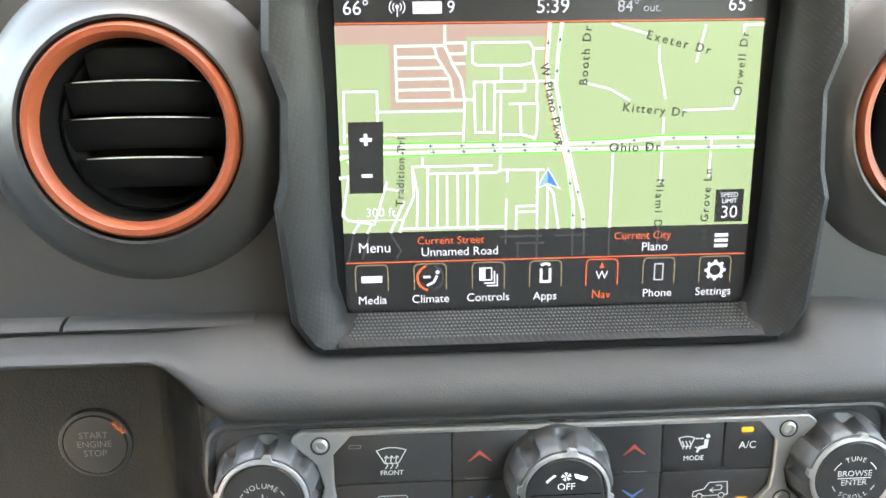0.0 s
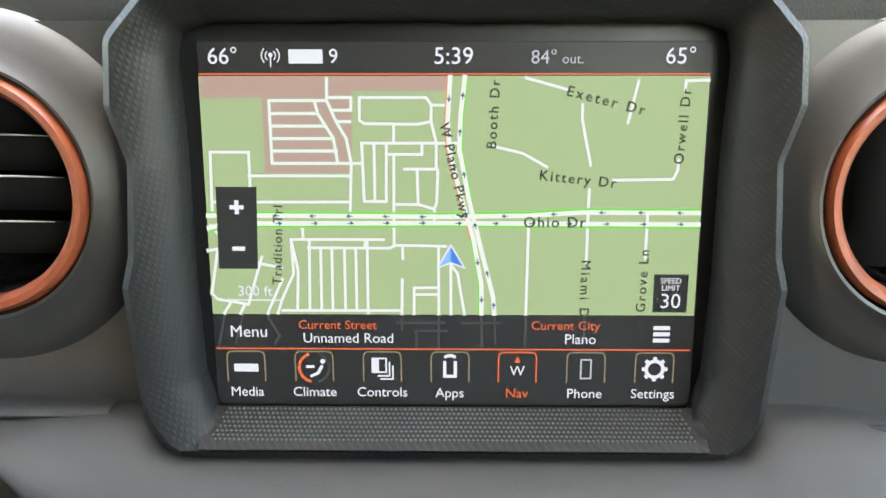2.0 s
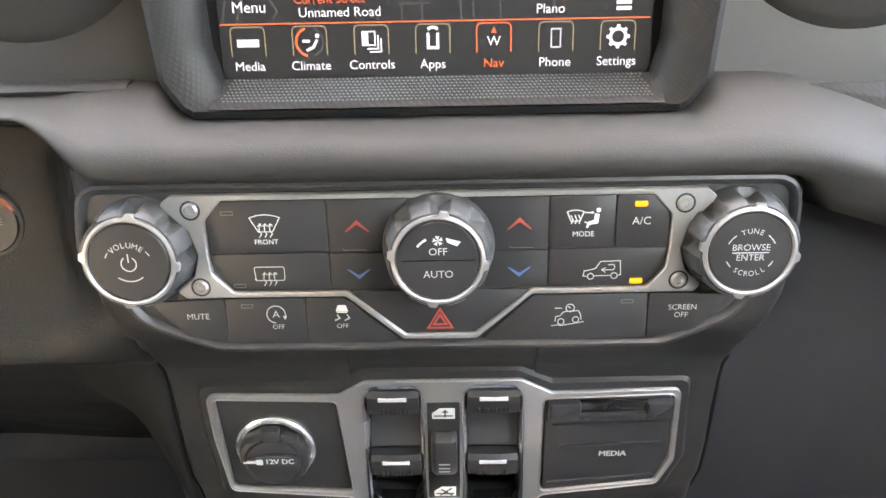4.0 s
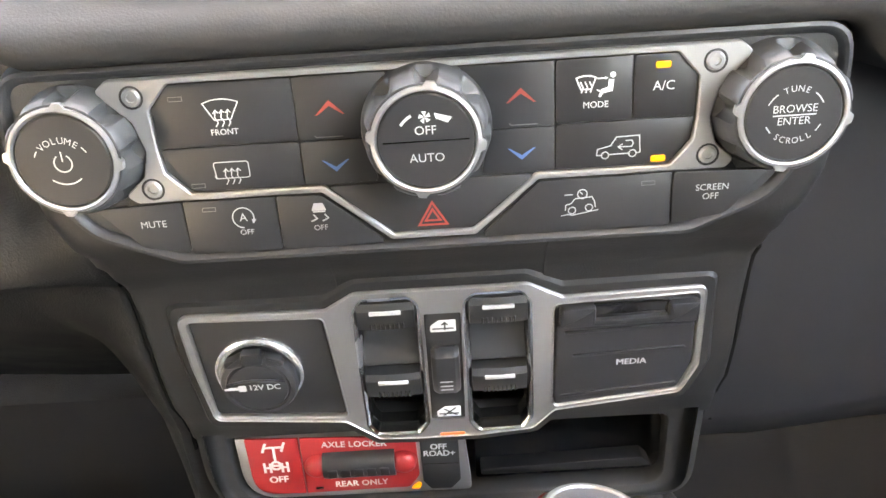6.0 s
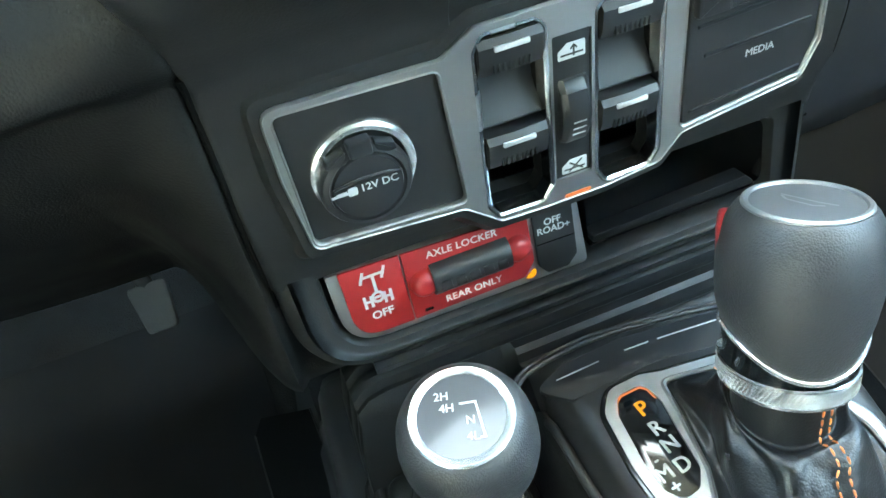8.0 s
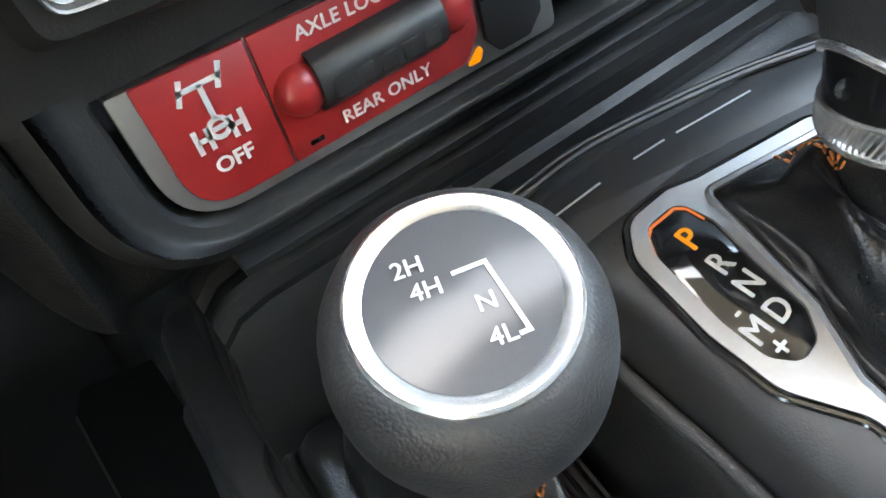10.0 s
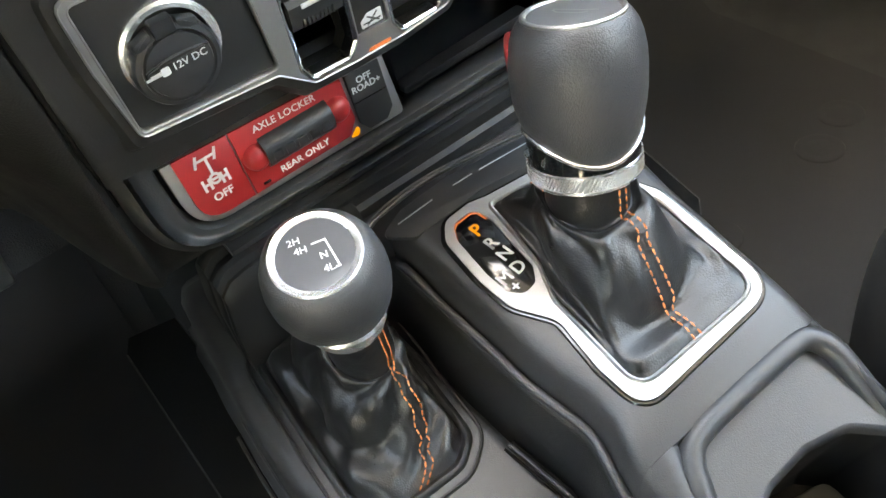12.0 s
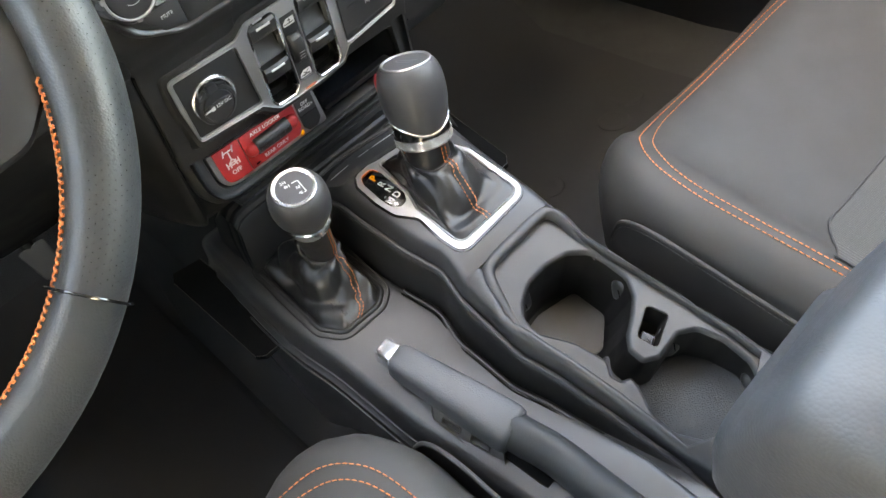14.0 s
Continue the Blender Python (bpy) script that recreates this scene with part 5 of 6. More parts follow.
part("lettering", writing(A, "AXLE LOCKER", 3.4, -49.5, 436.0, 1.55, -2.0, spacing=1.05, heavy=0.03), WHITE, lockplate)
part("lettering", writing(A, "REAR ONLY", 3.4, -48, 411, 1.55, spacing=1.05, heavy=0.03), WHITE, lockplate)
part("lettering", writing(A, "OFF", 3.9, -90.2, 416.2, 1.55, heavy=0.035), WHITE, off)
legend(off, [[(-95.4, 436.8), (-85.4, 436.8)], [(-90.4, 436.4), (-90.4, 428)], arc(-90.4, 425.4, 2.4, 0, 360, 14), [(-96, 424.2), (-93, 424.2)], [(-88, 424.2), (-85, 424.2)], [(-96.2, 434.2), (-94.2, 439.2)], [(-86.6, 434.4), (-84.6, 439.4)],
             [(-96.4, 421.4), (-96.4, 427)], [(-84.6, 421.4), (-84.6, 427)], [(-93.4, 421.4), (-93.4, 426.6)], [(-87.4, 421.4), (-87.4, 426.6)], [(-91.6, 425.4), (-89.2, 425.4)]], WHITE, 1.35, 1.72, A)
bm = made(plate, A, rounded([(-16.4, 438), (3.2, 437), (3.4, 410), (-1.5, 404.6), (-12, 404.8), (-16, 410)], [1, 1, 2, 2, 2, 2], 4), 0.3, 2.2, 0.6)
road = part("off_road_button", bm, KEY, axle, "black off-road mode button")
part("lettering", writing(A, "OFF", 3.3, -7, 431.8, 2.15, -2, heavy=0.035), WHITE, road)
part("lettering", writing(A, "ROAD+", 3.3, -6.8, 427.6, 2.15, -2, heavy=0.035), WHITE, road)
legend(road, [[(-15.8, 421.5), (3, 421)]], GLOSS, 0.4, 2.3, A)
part("lamp", made(plate, A, rounded([(-23.5, 404.6), (-18.4, 404.4), (-16.9, 407.5), (-18.2, 409.2)], 1.2, 3), 0.3, 0.95, 0.2), L_AMBER, axle, "lit amber lamp")
# no lamp here: an emitting strip paints the lamp's reflection on the silver
part("reflected_glow", made(plate, W, rounded(box2(-5, 7, wv(448.6), wv(450.4)), 0.8, 3), 0.3, 0.8, 0.2), L_RUN, windows, "glowing strip painting the amber lamp's reflection")

# ---- centre console ----
console = thing("centre_console", (0, -200, 60), "charcoal centre console with cup holders and a gear selector plate", "console")
CS = Sheet((0, -128, 326), (1, 0, 0), (0, 0.9597, 0.281))
TS = Sheet((0, -151, 307.5), (1, 0, 0), (0, 0.920, 0.391))
LS = Sheet((0, -70, 283), (1, 0, 0), (0, 0.98, 0.2))


def on(sheet, pts):
    """Plan places (x, y) laid on a tilted sheet."""
    return [(x, (y - sheet.o.y) / sheet.v.y) for x, y in pts]


def between(knots, y):
    """Smooth value at y of knots sorted from front to back."""
    if y >= knots[0][0]:
        return knots[0][1]
    for (ya, a), (yb, b) in zip(knots, knots[1:]):
        if y >= yb:
            return a + (b - a) * ease((ya - y) / (ya - yb))
    return knots[-1][1]


def z_main(y):
    c, t = 326 + 0.293 * (y + 128), 315 + 0.425 * (y + 151)
    k = ease((-128 - y) / 34)
    return c * (1 - k) + t * k


def z_left(y):
    return 283 + 0.204 * (y + 70) - 12 * ease((-80 - y) / 80)


XL = [(40, -36), (-20, -33), (-81, -29), (-118, -23), (-150, -31), (-212, -33), (-244, -26), (-292, -20), (-350, -14), (-420, -20), (-600, -20)]
XR = [(40, 104), (-20, 99), (-76, 94), (-110, 92), (-150, 90), (-191, 89), (-228, 93), (-279, 100), (-332, 107), (-420, 110), (-600, 110)]
TL = [(-150, -2), (-169, -11), (-194, -20), (-222, -15), (-256, -10), (-291, -6), (-326, -4), (-372, -2)]
TR = [(-150, 84), (-160, 85), (-190, 82), (-206, 84), (-252, 91), (-303, 97), (-332, 100), (-372, 98)]

bm = bmesh.new()
rings = []
for y in [30, 22, 16, 10, 0, -20, -40, -60, -81, -100, -115, -128, -136, -142, -147, -150.5]:
    l, r, z = between(XL, y), between(XR, y), z_main(y) - 26 * ease((y - 4) / 30)
    rings.append([Vector((x, y, h)) * 0.001 for x, h in ((l + 2, 70), (l + 2.4, z - 26), (l + 4, z - 15), (l + 7.6, z - 5), (l + 11, z - 1.4), (l + 16, z), (r - 8, z), (r - 3, z - 1), (r, z - 5), (r + 3, z - 16), (r + 12, 180), (r + 16, 70))])
loft(bm, rings, True, True, True)
part("front_body", bm, PLASTIC, console, "charcoal body round the gear lever", sharp=45)
for name, left in (("left_rail", True), ("right_rail", False)):
    rings = []
    for y in [-150.5, -156, -162, -170, -180, -191, -200, -213, -226, -240, -258, -275, -291, -306, -326, -350, -372, -390, -420, -480, -560]:
        l, r, z = between(XL, y), between(XR, y), z_main(y)
        if y < -372:
            z = z_main(-372) + 0.1 * (y + 372)
        t = TS((0), (y + 151) / 0.92).z * 1000
        if left:
            q = between(TL, y) if y > -372 else 40
            rings.append([Vector((x, y, h)) * 0.001 for x, h in ((l + 2, 70), (l + 2.4, z - 26), (l + 4, z - 15), (min(l + 7.6, q - 10), z - 5), (min(l + 11, q - 7), z - 1.4), (q - 4, z), (q - 1, z - 1.5), (q, z - 4), (q + 0.5, t - 3))])
        else:
            q = between(TR, y) if y > -372 else 40
            rings.append([Vector((x, y, h)) * 0.001 for x, h in ((q - 0.5, t - 3), (q, z - 4), (q + 1, z - 1.5), (q + 2.5, z), (r - 3, z - 0.6), (r, z - 4), (r + 3, z - 16), (r + 12, 180), (r + 16, 70))])
    part(name, made(loft, rings, False, False, False), PLASTIC, console, "charcoal side rail of the tray", sharp=50)
TRAY = on(TS, [(0, -152), (16, -149.5), (65, -149), (80, -149.5), (85.5, -160), (83, -190), (85, -206), (91.5, -252), (97.5, -303), (101, -332), (98, -356), (80, -372), (40, -376), (10, -372), (-5, -349), (-5, -326), (-7, -291), (-11, -256), (-16, -222), (-21, -194), (-11, -169)])
CUPS = rounded(on(TS, [(0, -191), (18, -183), (42, -182), (64, -187), (79, -200), (82, -216), (82, -236), (72, -249), (56, -258), (40, -265), (30, -274), (30, -287), (43, -294.5), (70, -292), (86, -302), (93, -322), (92, -346), (82, -362), (62, -370), (38, -370), (15, -360), (0, -336), (1, -314), (10, -298), (13, -288), (4, -284), (2, -277), (10, -267), (4, -240), (-11, -215), (-9, -200)]), [9, 12, 12, 12, 12, 10, 12, 10, 8, 8, 6, 6, 8, 10, 12, 12, 12, 12, 12, 12, 12, 12, 10, 8, 3, 3, 3, 6, 12, 10, 8], 4)
SLOT = rounded(on(TS, [(43, -271.5), (73, -260.5), (80, -278.5), (47, -288.5)]), 5, 4)
part("tray", made(holed, TS, TRAY, [inset(CUPS, -3)[::-1], SLOT[::-1]], -2, 0), PLASTIC, console, "charcoal tray plate")
bm = bmesh.new()
loft(bm, [[TS(u, v, 0.0) for u, v in inset(CUPS, -3)], [TS(u, v, -0.6) for u, v in inset(CUPS, -1.6)], [TS(u, v, -1.9) for u, v in inset(CUPS, -0.3)], [TS(u, v, -4.2) for u, v in inset(CUPS, 0.6)]], False, False)
part("cup_rim", bm, PLASTIC, console, "rounded rim of the cup holders", sharp=80)
# below the rim the walls take the colour that paints the well's shade
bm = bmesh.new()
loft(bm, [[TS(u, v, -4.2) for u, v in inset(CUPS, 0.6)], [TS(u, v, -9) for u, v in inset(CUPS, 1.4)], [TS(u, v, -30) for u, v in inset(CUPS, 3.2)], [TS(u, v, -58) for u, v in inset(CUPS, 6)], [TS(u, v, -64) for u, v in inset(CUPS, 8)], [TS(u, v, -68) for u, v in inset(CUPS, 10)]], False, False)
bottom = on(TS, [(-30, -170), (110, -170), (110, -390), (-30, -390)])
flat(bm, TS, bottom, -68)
part("cup_holder", bm, CUPSHADE, console, "twin cup holder well, walls darkened for its shade", sharp=60)
for pts in ([(-2, -199), (30, -195), (72, -203), (74, -236), (46, -254), (0, -248), (-9, -224)], [(8, -302), (50, -299), (77, -310), (82, -345), (60, -363), (20, -359), (5, -338)]):
    part("cup_pad", made(plate, TS, rounded(on(TS, pts), 8, 3), -68, -64, 1.5), CUP, console, "grey rubber pad")
part("divider_floor", made(plate, TS, rounded(on(TS, [(8, -262), (36, -260), (34, -296), (4, -296)]), 3, 3), -68, -46, 3), CUP, console)
bm = bmesh.new()
lip = [(-19, -202), (-17.5, -190), (-12, -176), (-7.5, -166), (-1, -156.5), (10, -151.5), (40, -150.5), (70, -150.5), (81, -153), (86, -162), (85.5, -176), (84.5, -190), (85, -204)]
line = spline([Vector((x, y, z_main(y) - 4.6)) * 0.001 for x, y in lip], 6)
tube(bm, [p - Vector((0, 0, 0.009 * (1 - ease(min(k, len(line) - 1 - k) / 20)))) for k, p in enumerate(line)], 6.0, 14)
part("tray_lip", bm, PLASTIC, console, "rounded front lip of the tray")
# slot walls carry the same painted shade as the cups
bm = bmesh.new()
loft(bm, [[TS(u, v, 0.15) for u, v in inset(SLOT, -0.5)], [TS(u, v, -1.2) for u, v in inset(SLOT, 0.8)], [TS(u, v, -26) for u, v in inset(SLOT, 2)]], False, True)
part("coin_slot", bm, CUPSHADE, console, "small square slot")
part("slot_latch", made(plate, TS, rounded(on(TS, [(46, -274), (57, -270.5), (60, -282), (50, -285)]), 2.5, 3), -24, -8, 3), PLASTIC, console)
for x, y, n, wide in ((12, -185, (-0.35, -1, 0), 12), (81, -238, (-1, -0.15, 0), 15), (72, -292.5, (-0.35, -1, 0), 16), (87, -356, (-1, 0.6, 0), 13)):
    n = Vector(n).normalized()
    s = Sheet(TS(x, (y + 151) / 0.92, -24) * 1000, Vector((0, 0, 1)).cross(n), (0, 0, 1))
    oval = lambda a, q, w: q * (1 - 0.22 * math.cos(2 * a) - 0.05)
    tab = part("grip_tab", made(lathe, s, [(wide, -6), (wide * 0.96, -1), (wide * 0.8, 2.4), (wide * 0.5, 4.2), (0.02, 4.8)], 24, oval), PLASTIC, console, "springy oval grip tab")
    bm = bmesh.new()
    strip(bm, s, [(0.6, -wide * 0.4), (-0.4, wide * 0.55)], 0.9, 5.2)
    part("slit", bm, GLOSS, tab)

# grained pad along the left flank, with a rounded crest
rings = []
for y in [30, 10, -20, -50, -81, -100, -118, -130, -140, -150, -165, -185, -212, -228, -244, -260, -292, -320, -350, -420, -560]:
    l, z = between(XL, y), z_main(y) - 26 * ease((y - 4) / 30)
    if y < -372:
        z = z_main(-372) + 0.1 * (y + 372)
    rings.append([Vector((x, y, h)) * 0.001 for x, h in ((l - 20, 70), (l - 11, z_left(y) - 14), (l - 8, z - 44), (l - 5, z - 30), (l - 3.4, z - 23), (l - 1.6, z - 19.6), (l + 0.6, z - 18.6), (l + 2.6, z - 19.8), (l + 3.2, z - 26))])
part("side_pad", made(loft, rings, False, False, False), PADSKIN, console, "grained flank pad with a rounded crest", sharp=60)

crest = [30, 0, -30, -60, -81, -100, -118, -134, -150, -170, -190, -212, -228, -244, -268, -292, -320, -350, -372]
# bead in paler leather than the pad, painting the crest's highlight
bm = bmesh.new()
tube(bm, spline([Vector((between(XL, y) + 0.4, y, z_main(y) - 26 * ease((y - 4) / 30) - 19.6)) * 0.001 for y in crest], 3), 2.4, 10)
part("pad_crest", bm, KNOBSKIN, console, "grained crest of the flank pad, paler for its highlight")
# one plastic ridge; the two black tubes paint the shade of grooves
for off, up, r, mat in ((-13.6, 0.2, 1.5, RECESSBLACK), (-15.6, 0.9, 1.2, PLASTIC), (-18.6, 0.0, 0.8, RECESSBLACK)):
    bm = bmesh.new()
    tube(bm, spline([Vector((between(XL, y) + off, y, z_left(y) + up)) * 0.001 for y in crest[4:-3]], 3), r, 8)
    part("pad_edge", bm, mat, console, "thin ridge and painted groove shade beside the flank pad")

# hand brake side of the console
XLL = [(140, -130), (107, -134), (83, -135), (50, -138), (10, -140), (-20, -141), (-35, -139), (-89, -134), (-154, -129), (-214, -125), (-264, -118), (-340, -110), (-600, -104)]
bm = bmesh.new()
rings = []
for y in [140, 132, 120, 100, 80, 60, 40, 20, 0, -20, -40, -80, -120, -160, -200, -240, -280, -330, -400, -560]:
    a, b, z = between(XLL, y), between(XL, y) - 11, z_left(y) - 20 * ease((y - 110) / 30)
    if y < -260:
        z = z_left(-260) + 0.1 * (y + 260)
    rings.append([Vector((x, y, h)) * 0.001 for x, h in ((a - 14, 70), (a - 9, z - 46), (a - 8, z - 34), (a - 5, z - 32), (a - 2, z - 26), (a, z - 8), (a + 3, z - 2.5), (a + 8, z), (b - 9, z), (b - 5, z - 0.4), (b - 2.6, z - 2.6), (b - 1.6, z - 12), (b + 12, z - 14))])
loft(bm, rings, True, True, False)
part("left_shelf", bm, PLASTIC, console, "charcoal shelf below the hand brake", sharp=45)
for off, drop, r in ((-3.2, 29.5, 1.3), (-10.5, 37, 1.0)):
    bm = bmesh.new()
    tube(bm, spline([Vector((between(XLL, y) + off, y, z_left(max(y, -260)) - drop)) * 0.001 for y in (40, 0, -40, -80, -120, -160, -200, -240, -280, -330)], 4), r, 8)
    part("edge_ridge", bm, PLASTIC, console, "thin moulded ridge along the edge")
bm = bmesh.new()
# flat plates, coloured near-black in place of the shade in side pockets
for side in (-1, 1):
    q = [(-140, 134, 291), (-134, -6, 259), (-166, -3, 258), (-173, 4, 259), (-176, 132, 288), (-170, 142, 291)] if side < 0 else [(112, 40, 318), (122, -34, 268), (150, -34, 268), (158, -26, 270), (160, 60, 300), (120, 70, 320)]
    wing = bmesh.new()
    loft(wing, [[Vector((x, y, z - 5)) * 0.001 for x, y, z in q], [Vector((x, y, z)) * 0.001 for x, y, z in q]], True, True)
    part("side_wing", wing, RECESSBLACK, console, "flat black plate standing in for a shaded pocket")
    e = bmesh.new()
    tube(e, [Vector((x, y, z + 0.2)) * 0.001 for x, y, z in q[:5]], 0.5, 6)
    part("wing_edge", e, PLASTIC, console, "thin lighter edge")
# ribbed tray in front of the gear lever
bm = bmesh.new()
rings = []
ridge = [(96, 352), (72, 371.5), (66, 375.5), (60, 375.5), (57.5, 373.5), (56.6, 369), (54.4, 368.6), (52, 371.2), (48, 371.6), (45.4, 369.6), (44.4, 365), (42.2, 364.6), (39.6, 366.8), (34.6, 366.4), (32, 364), (31, 359.4), (28.6, 359), (26, 360.6), (21.6, 359), (17, 353), (8, 338)]
for x, d in ((-121, 60), (-119, 30), (-115, 8), (-108, 2), (-98, 0), (-50, 0), (-39.5, 0), (-34, 0), (40, 0), (108, 0), (120, 6), (132, 24)):
    # to the left of the gear lever the mat drops straight behind the lever's gaiter
    rings.append([Vector((x, max(y, 38) if x < -39 else y, z - d - (1.3 * max(0, 38 - y) if x < -39 else 0))) * 0.001 for y, z in ridge])
part("ribbed_mat", made(loft, rings, False, False, False), RIBSKIN, console, "ribbed black rubber mat", sharp=35)
bm = made(plate, CS, rounded(on(CS, [(-38, 5), (-20, 12), (10, 13.5), (60, 8), (92, 0), (90, -16), (68, -11), (22, -4), (-24, -6)]), 4, 3), -2, 0.35, 0.3)
part("gloss_insert", bm, DARK, console, "smooth black strip ahead of the selector")
for lift, y0, r in ((0.2, 3.5, 1.3), (-2.2, 7.0, 1.0)):
    bm = bmesh.new()
    line = spline([(-47, y0 - 14, 0), (-46, y0 + 2, 0), (-38, y0 + 10, 0), (-20, y0 + 13.5, 0), (8, y0 + 14, 0), (58, y0 + 7, 0), (94, y0 - 2, 0)], 6)
    tube(bm, [CS(p.x, (p.y + 128) / 0.9597, lift) for p in line], r, 8)
    part("front_ridge", bm, PLASTIC, console, "thin moulded ridge round the front")
bm = bmesh.new()
for pts in ([(-26, 5.6), (-4, 6.4)], [(10, 6.6), (22, 6.2)], [(27, 5.8), (57, 3.4)]):
    strip(bm, CS, on(CS, pts), 0.7, 0.6)
part("insert_slots", bm, GREYPRINT, console)

# gear selector plate
BEZ = rounded(on(CS, [(-17, -44), (-15.5, -18), (-8, -8.5), (8, -7.5), (18, -10), (64, -15), (86, -62), (84.5, -131), (-4.5, -134.5), (-6, -110), (-3, -82), (-15, -64)]), [20, 12, 9, 6, 3, 10, 14, 18, 15, 12, 12, 16], 8)
BIN = rounded(on(CS, [(16, -15), (15, -28), (11, -56), (3.5, -74), (1.5, -126.5), (79, -125.5), (80.5, -66), (62, -21)]), [3, 5, 6, 6, 10, 13, 8, 8], 8)
GIN = rounded(on(CS, [(-6, -12.6), (7, -11.8), (10.5, -22), (9, -38), (8.2, -54), (3, -61.5), (-5, -63), (-10.8, -57), (-12, -44), (-10.5, -21)]), [6, 6, 8, 20, 6, 6, 6, 7, 16, 10], 6)
plate_part = part("selector_plate", made(holed, CS, BEZ, [BIN[::-1], GIN[::-1]], -1, 2.0), SILVER, console, "satin silver gear selector surround")
bm = bmesh.new()
for h in (BEZ,):
    loft(bm, [[CS(u, v, 0.2) for u, v in inset(h, -2.2)], [CS(u, v, 0.8) for u, v in inset(h, -1.6)], [CS(u, v, 0.8) for u, v in inset(h, -0.2)], [CS(u, v, 2.0) for u, v in inset(h, 0.2)]], False, False)
part("plate_edge", bm, GLOSS, plate_part)
bm = bmesh.new()
loft(bm, [[CS(u, v, 2.05) for u, v in inset(BIN, -2.0)], [CS(u, v, 3.2) for u, v in inset(BIN, -1.0)], [CS(u, v, 2.6) for u, v in inset(BIN, 0.2)], [CS(u, v, -3) for u, v in inset(BIN, 0.8)]], False, False)
part("plate_lip", bm, SILVER, plate_part, "bright raised inner lip")
gate = part("gear_indicator", made(plate, CS, GIN, -1, 1.4, 0.5), GLOSS, console, "gloss black gear indicator with lit P")
for ch, x, y, size, mat in (("P", 0.9, -22.3, 7.0, L_AMBER), ("R", 1.4, -32.4, 6.6, WHITE), ("N", 2.6, -40.8, 6.6, WHITE), ("D", 2.4, -50.2, 6.6, WHITE), ("M", -6.6, -50.8, 6.6, WHITE), ("+", -5.4, -57.4, 6.0, WHITE), ("-", -6.8, -44.2, 5.2, WHITE)):
    part("lettering", writing(CS, ch, size, x, (y + 128) / 0.9597, 1.4, 8, heavy=0.028), mat, gate)
# emitting strip that paints the halo of the lit P along the rim
bm = bmesh.new()
strip(bm, CS, on(CS, [(-10, -20), (-7.6, -15.4), (-4.6, -13.4), (5, -12.9), (7.6, -15), (8.8, -20)]), 0.9, 1.6)
part("halo_edge", bm, L_RUN, gate, "glowing strip painting the lit P's amber halo")


# ---- levers ----
def gaiter(bm, base, tip, axis, r, seed, profile, folds, rings=44):
    """A leather gaiter: a flat flare from its frame, a slack skirt with a lip of leather, and a narrow neck round the lever.
    profile holds (share of the way in, share of the height); folds the depth of its creases."""
    n = len(base)
    c = sum(base, Vector()) / n
    axis = Vector(axis).normalized()
    tip = Vector(tip)
    a0 = math.atan2(base[0].y - c.y, base[0].x - c.x)
    way = 1 if sum((base[i - 1].x - c.x) * (base[i].y - c.y) - (base[i].x - c.x) * (base[i - 1].y - c.y) for i in range(n)) > 0 else -1
    u = Vector((math.cos(a0), math.sin(a0), 0))
    u = (u - axis * u.dot(axis)).normalized()
    v = axis.cross(u) * way
    total, runs = 0.0, [0.0]
    for i in range(n):
        total += (base[(i + 1) % n] - base[i]).length
        runs.append(total)
    curve = spline([Vector((q, h, 0)) for q, h in profile], 8)
    tall = (tip.z - c.z) / axis.z
    rows = []
    for k in range(rings + 1):
        at = k / rings * (len(curve) - 1)
        lo = curve[int(at)]
        q, h = lo.lerp(curve[min(int(at) + 1, len(curve) - 1)], at - int(at)).xy
        t = k / rings
        live = ease(t / 0.12) * ease((0.74 - t) / 0.22)
        row = []
        for i in range(n):
            a = 2 * math.pi * runs[i] / total
            spoke = u * math.cos(a) + v * math.sin(a)
            turn = a * way + seed
            lift = h + 0.05 * math.sin(turn) * ease((t - 0.3) / 0.3) * ease((1 - t) / 0.3)
            neck = tip - axis * tall * (1 - lift) + spoke * r
            p = base[i].lerp(neck, q)
            p.z = base[i].z + (tip.z + spoke.z * r - base[i].z) * lift
            slope = noise.noise(Vector((math.cos(a) * 1.2 + seed, math.sin(a) * 1.2, t * 1.5)))
            crease = abs(math.sin(math.pi * (3.1 * t + 0.55 * math.sin(turn) + 0.35 * math.sin(2 * turn + seed) + 0.5 * slope))) - 0.6
            pleat = abs(math.sin(2.5 * turn + 3.0 * t + 1.5 * slope)) - 0.6
            fine = noise.noise(Vector((math.cos(a) * 3.5, math.sin(a) * 3.5 + seed, t * 7)))
            out = p - neck + spoke * r
            out.z = 0
            out = out.normalized() if out.length > 1e-6 else spoke
            p = p + (out * 0.75 + Vector((0, 0, 0.65))) * (crease * 0.0042 + pleat * 0.0034 * (1 - t) + fine * 0.0016) * folds * live
            p.z = max(p.z, base[i].z * (1 - q) + (c.z - 0.006) * q) if q < 0.5 else p.z
            row.append(p)
        rows.append(row)
    loft(bm, rows, False, False)
    return rows


def skin_line(rows, spots, lift=0.0012):
    """A line over a gaiter through (ring, place round it) spots, lifted off its skin."""
    pts = []
    n = len(rows[0])
    for k, f in spots:
        i = int(f * n) % n
        p = rows[k][i]
        mid = sum(rows[k], Vector()) / n
        out = (p - mid)
        out.z = abs(out.z) + out.length * 0.6
        pts.append(p + out.normalized() * lift)
    return spline(pts, 5)


def nearest(row, x, y):
    return min(range(len(row)), key=lambda i: (row[i].x - x) ** 2 + (row[i].y - y) ** 2) / len(row)


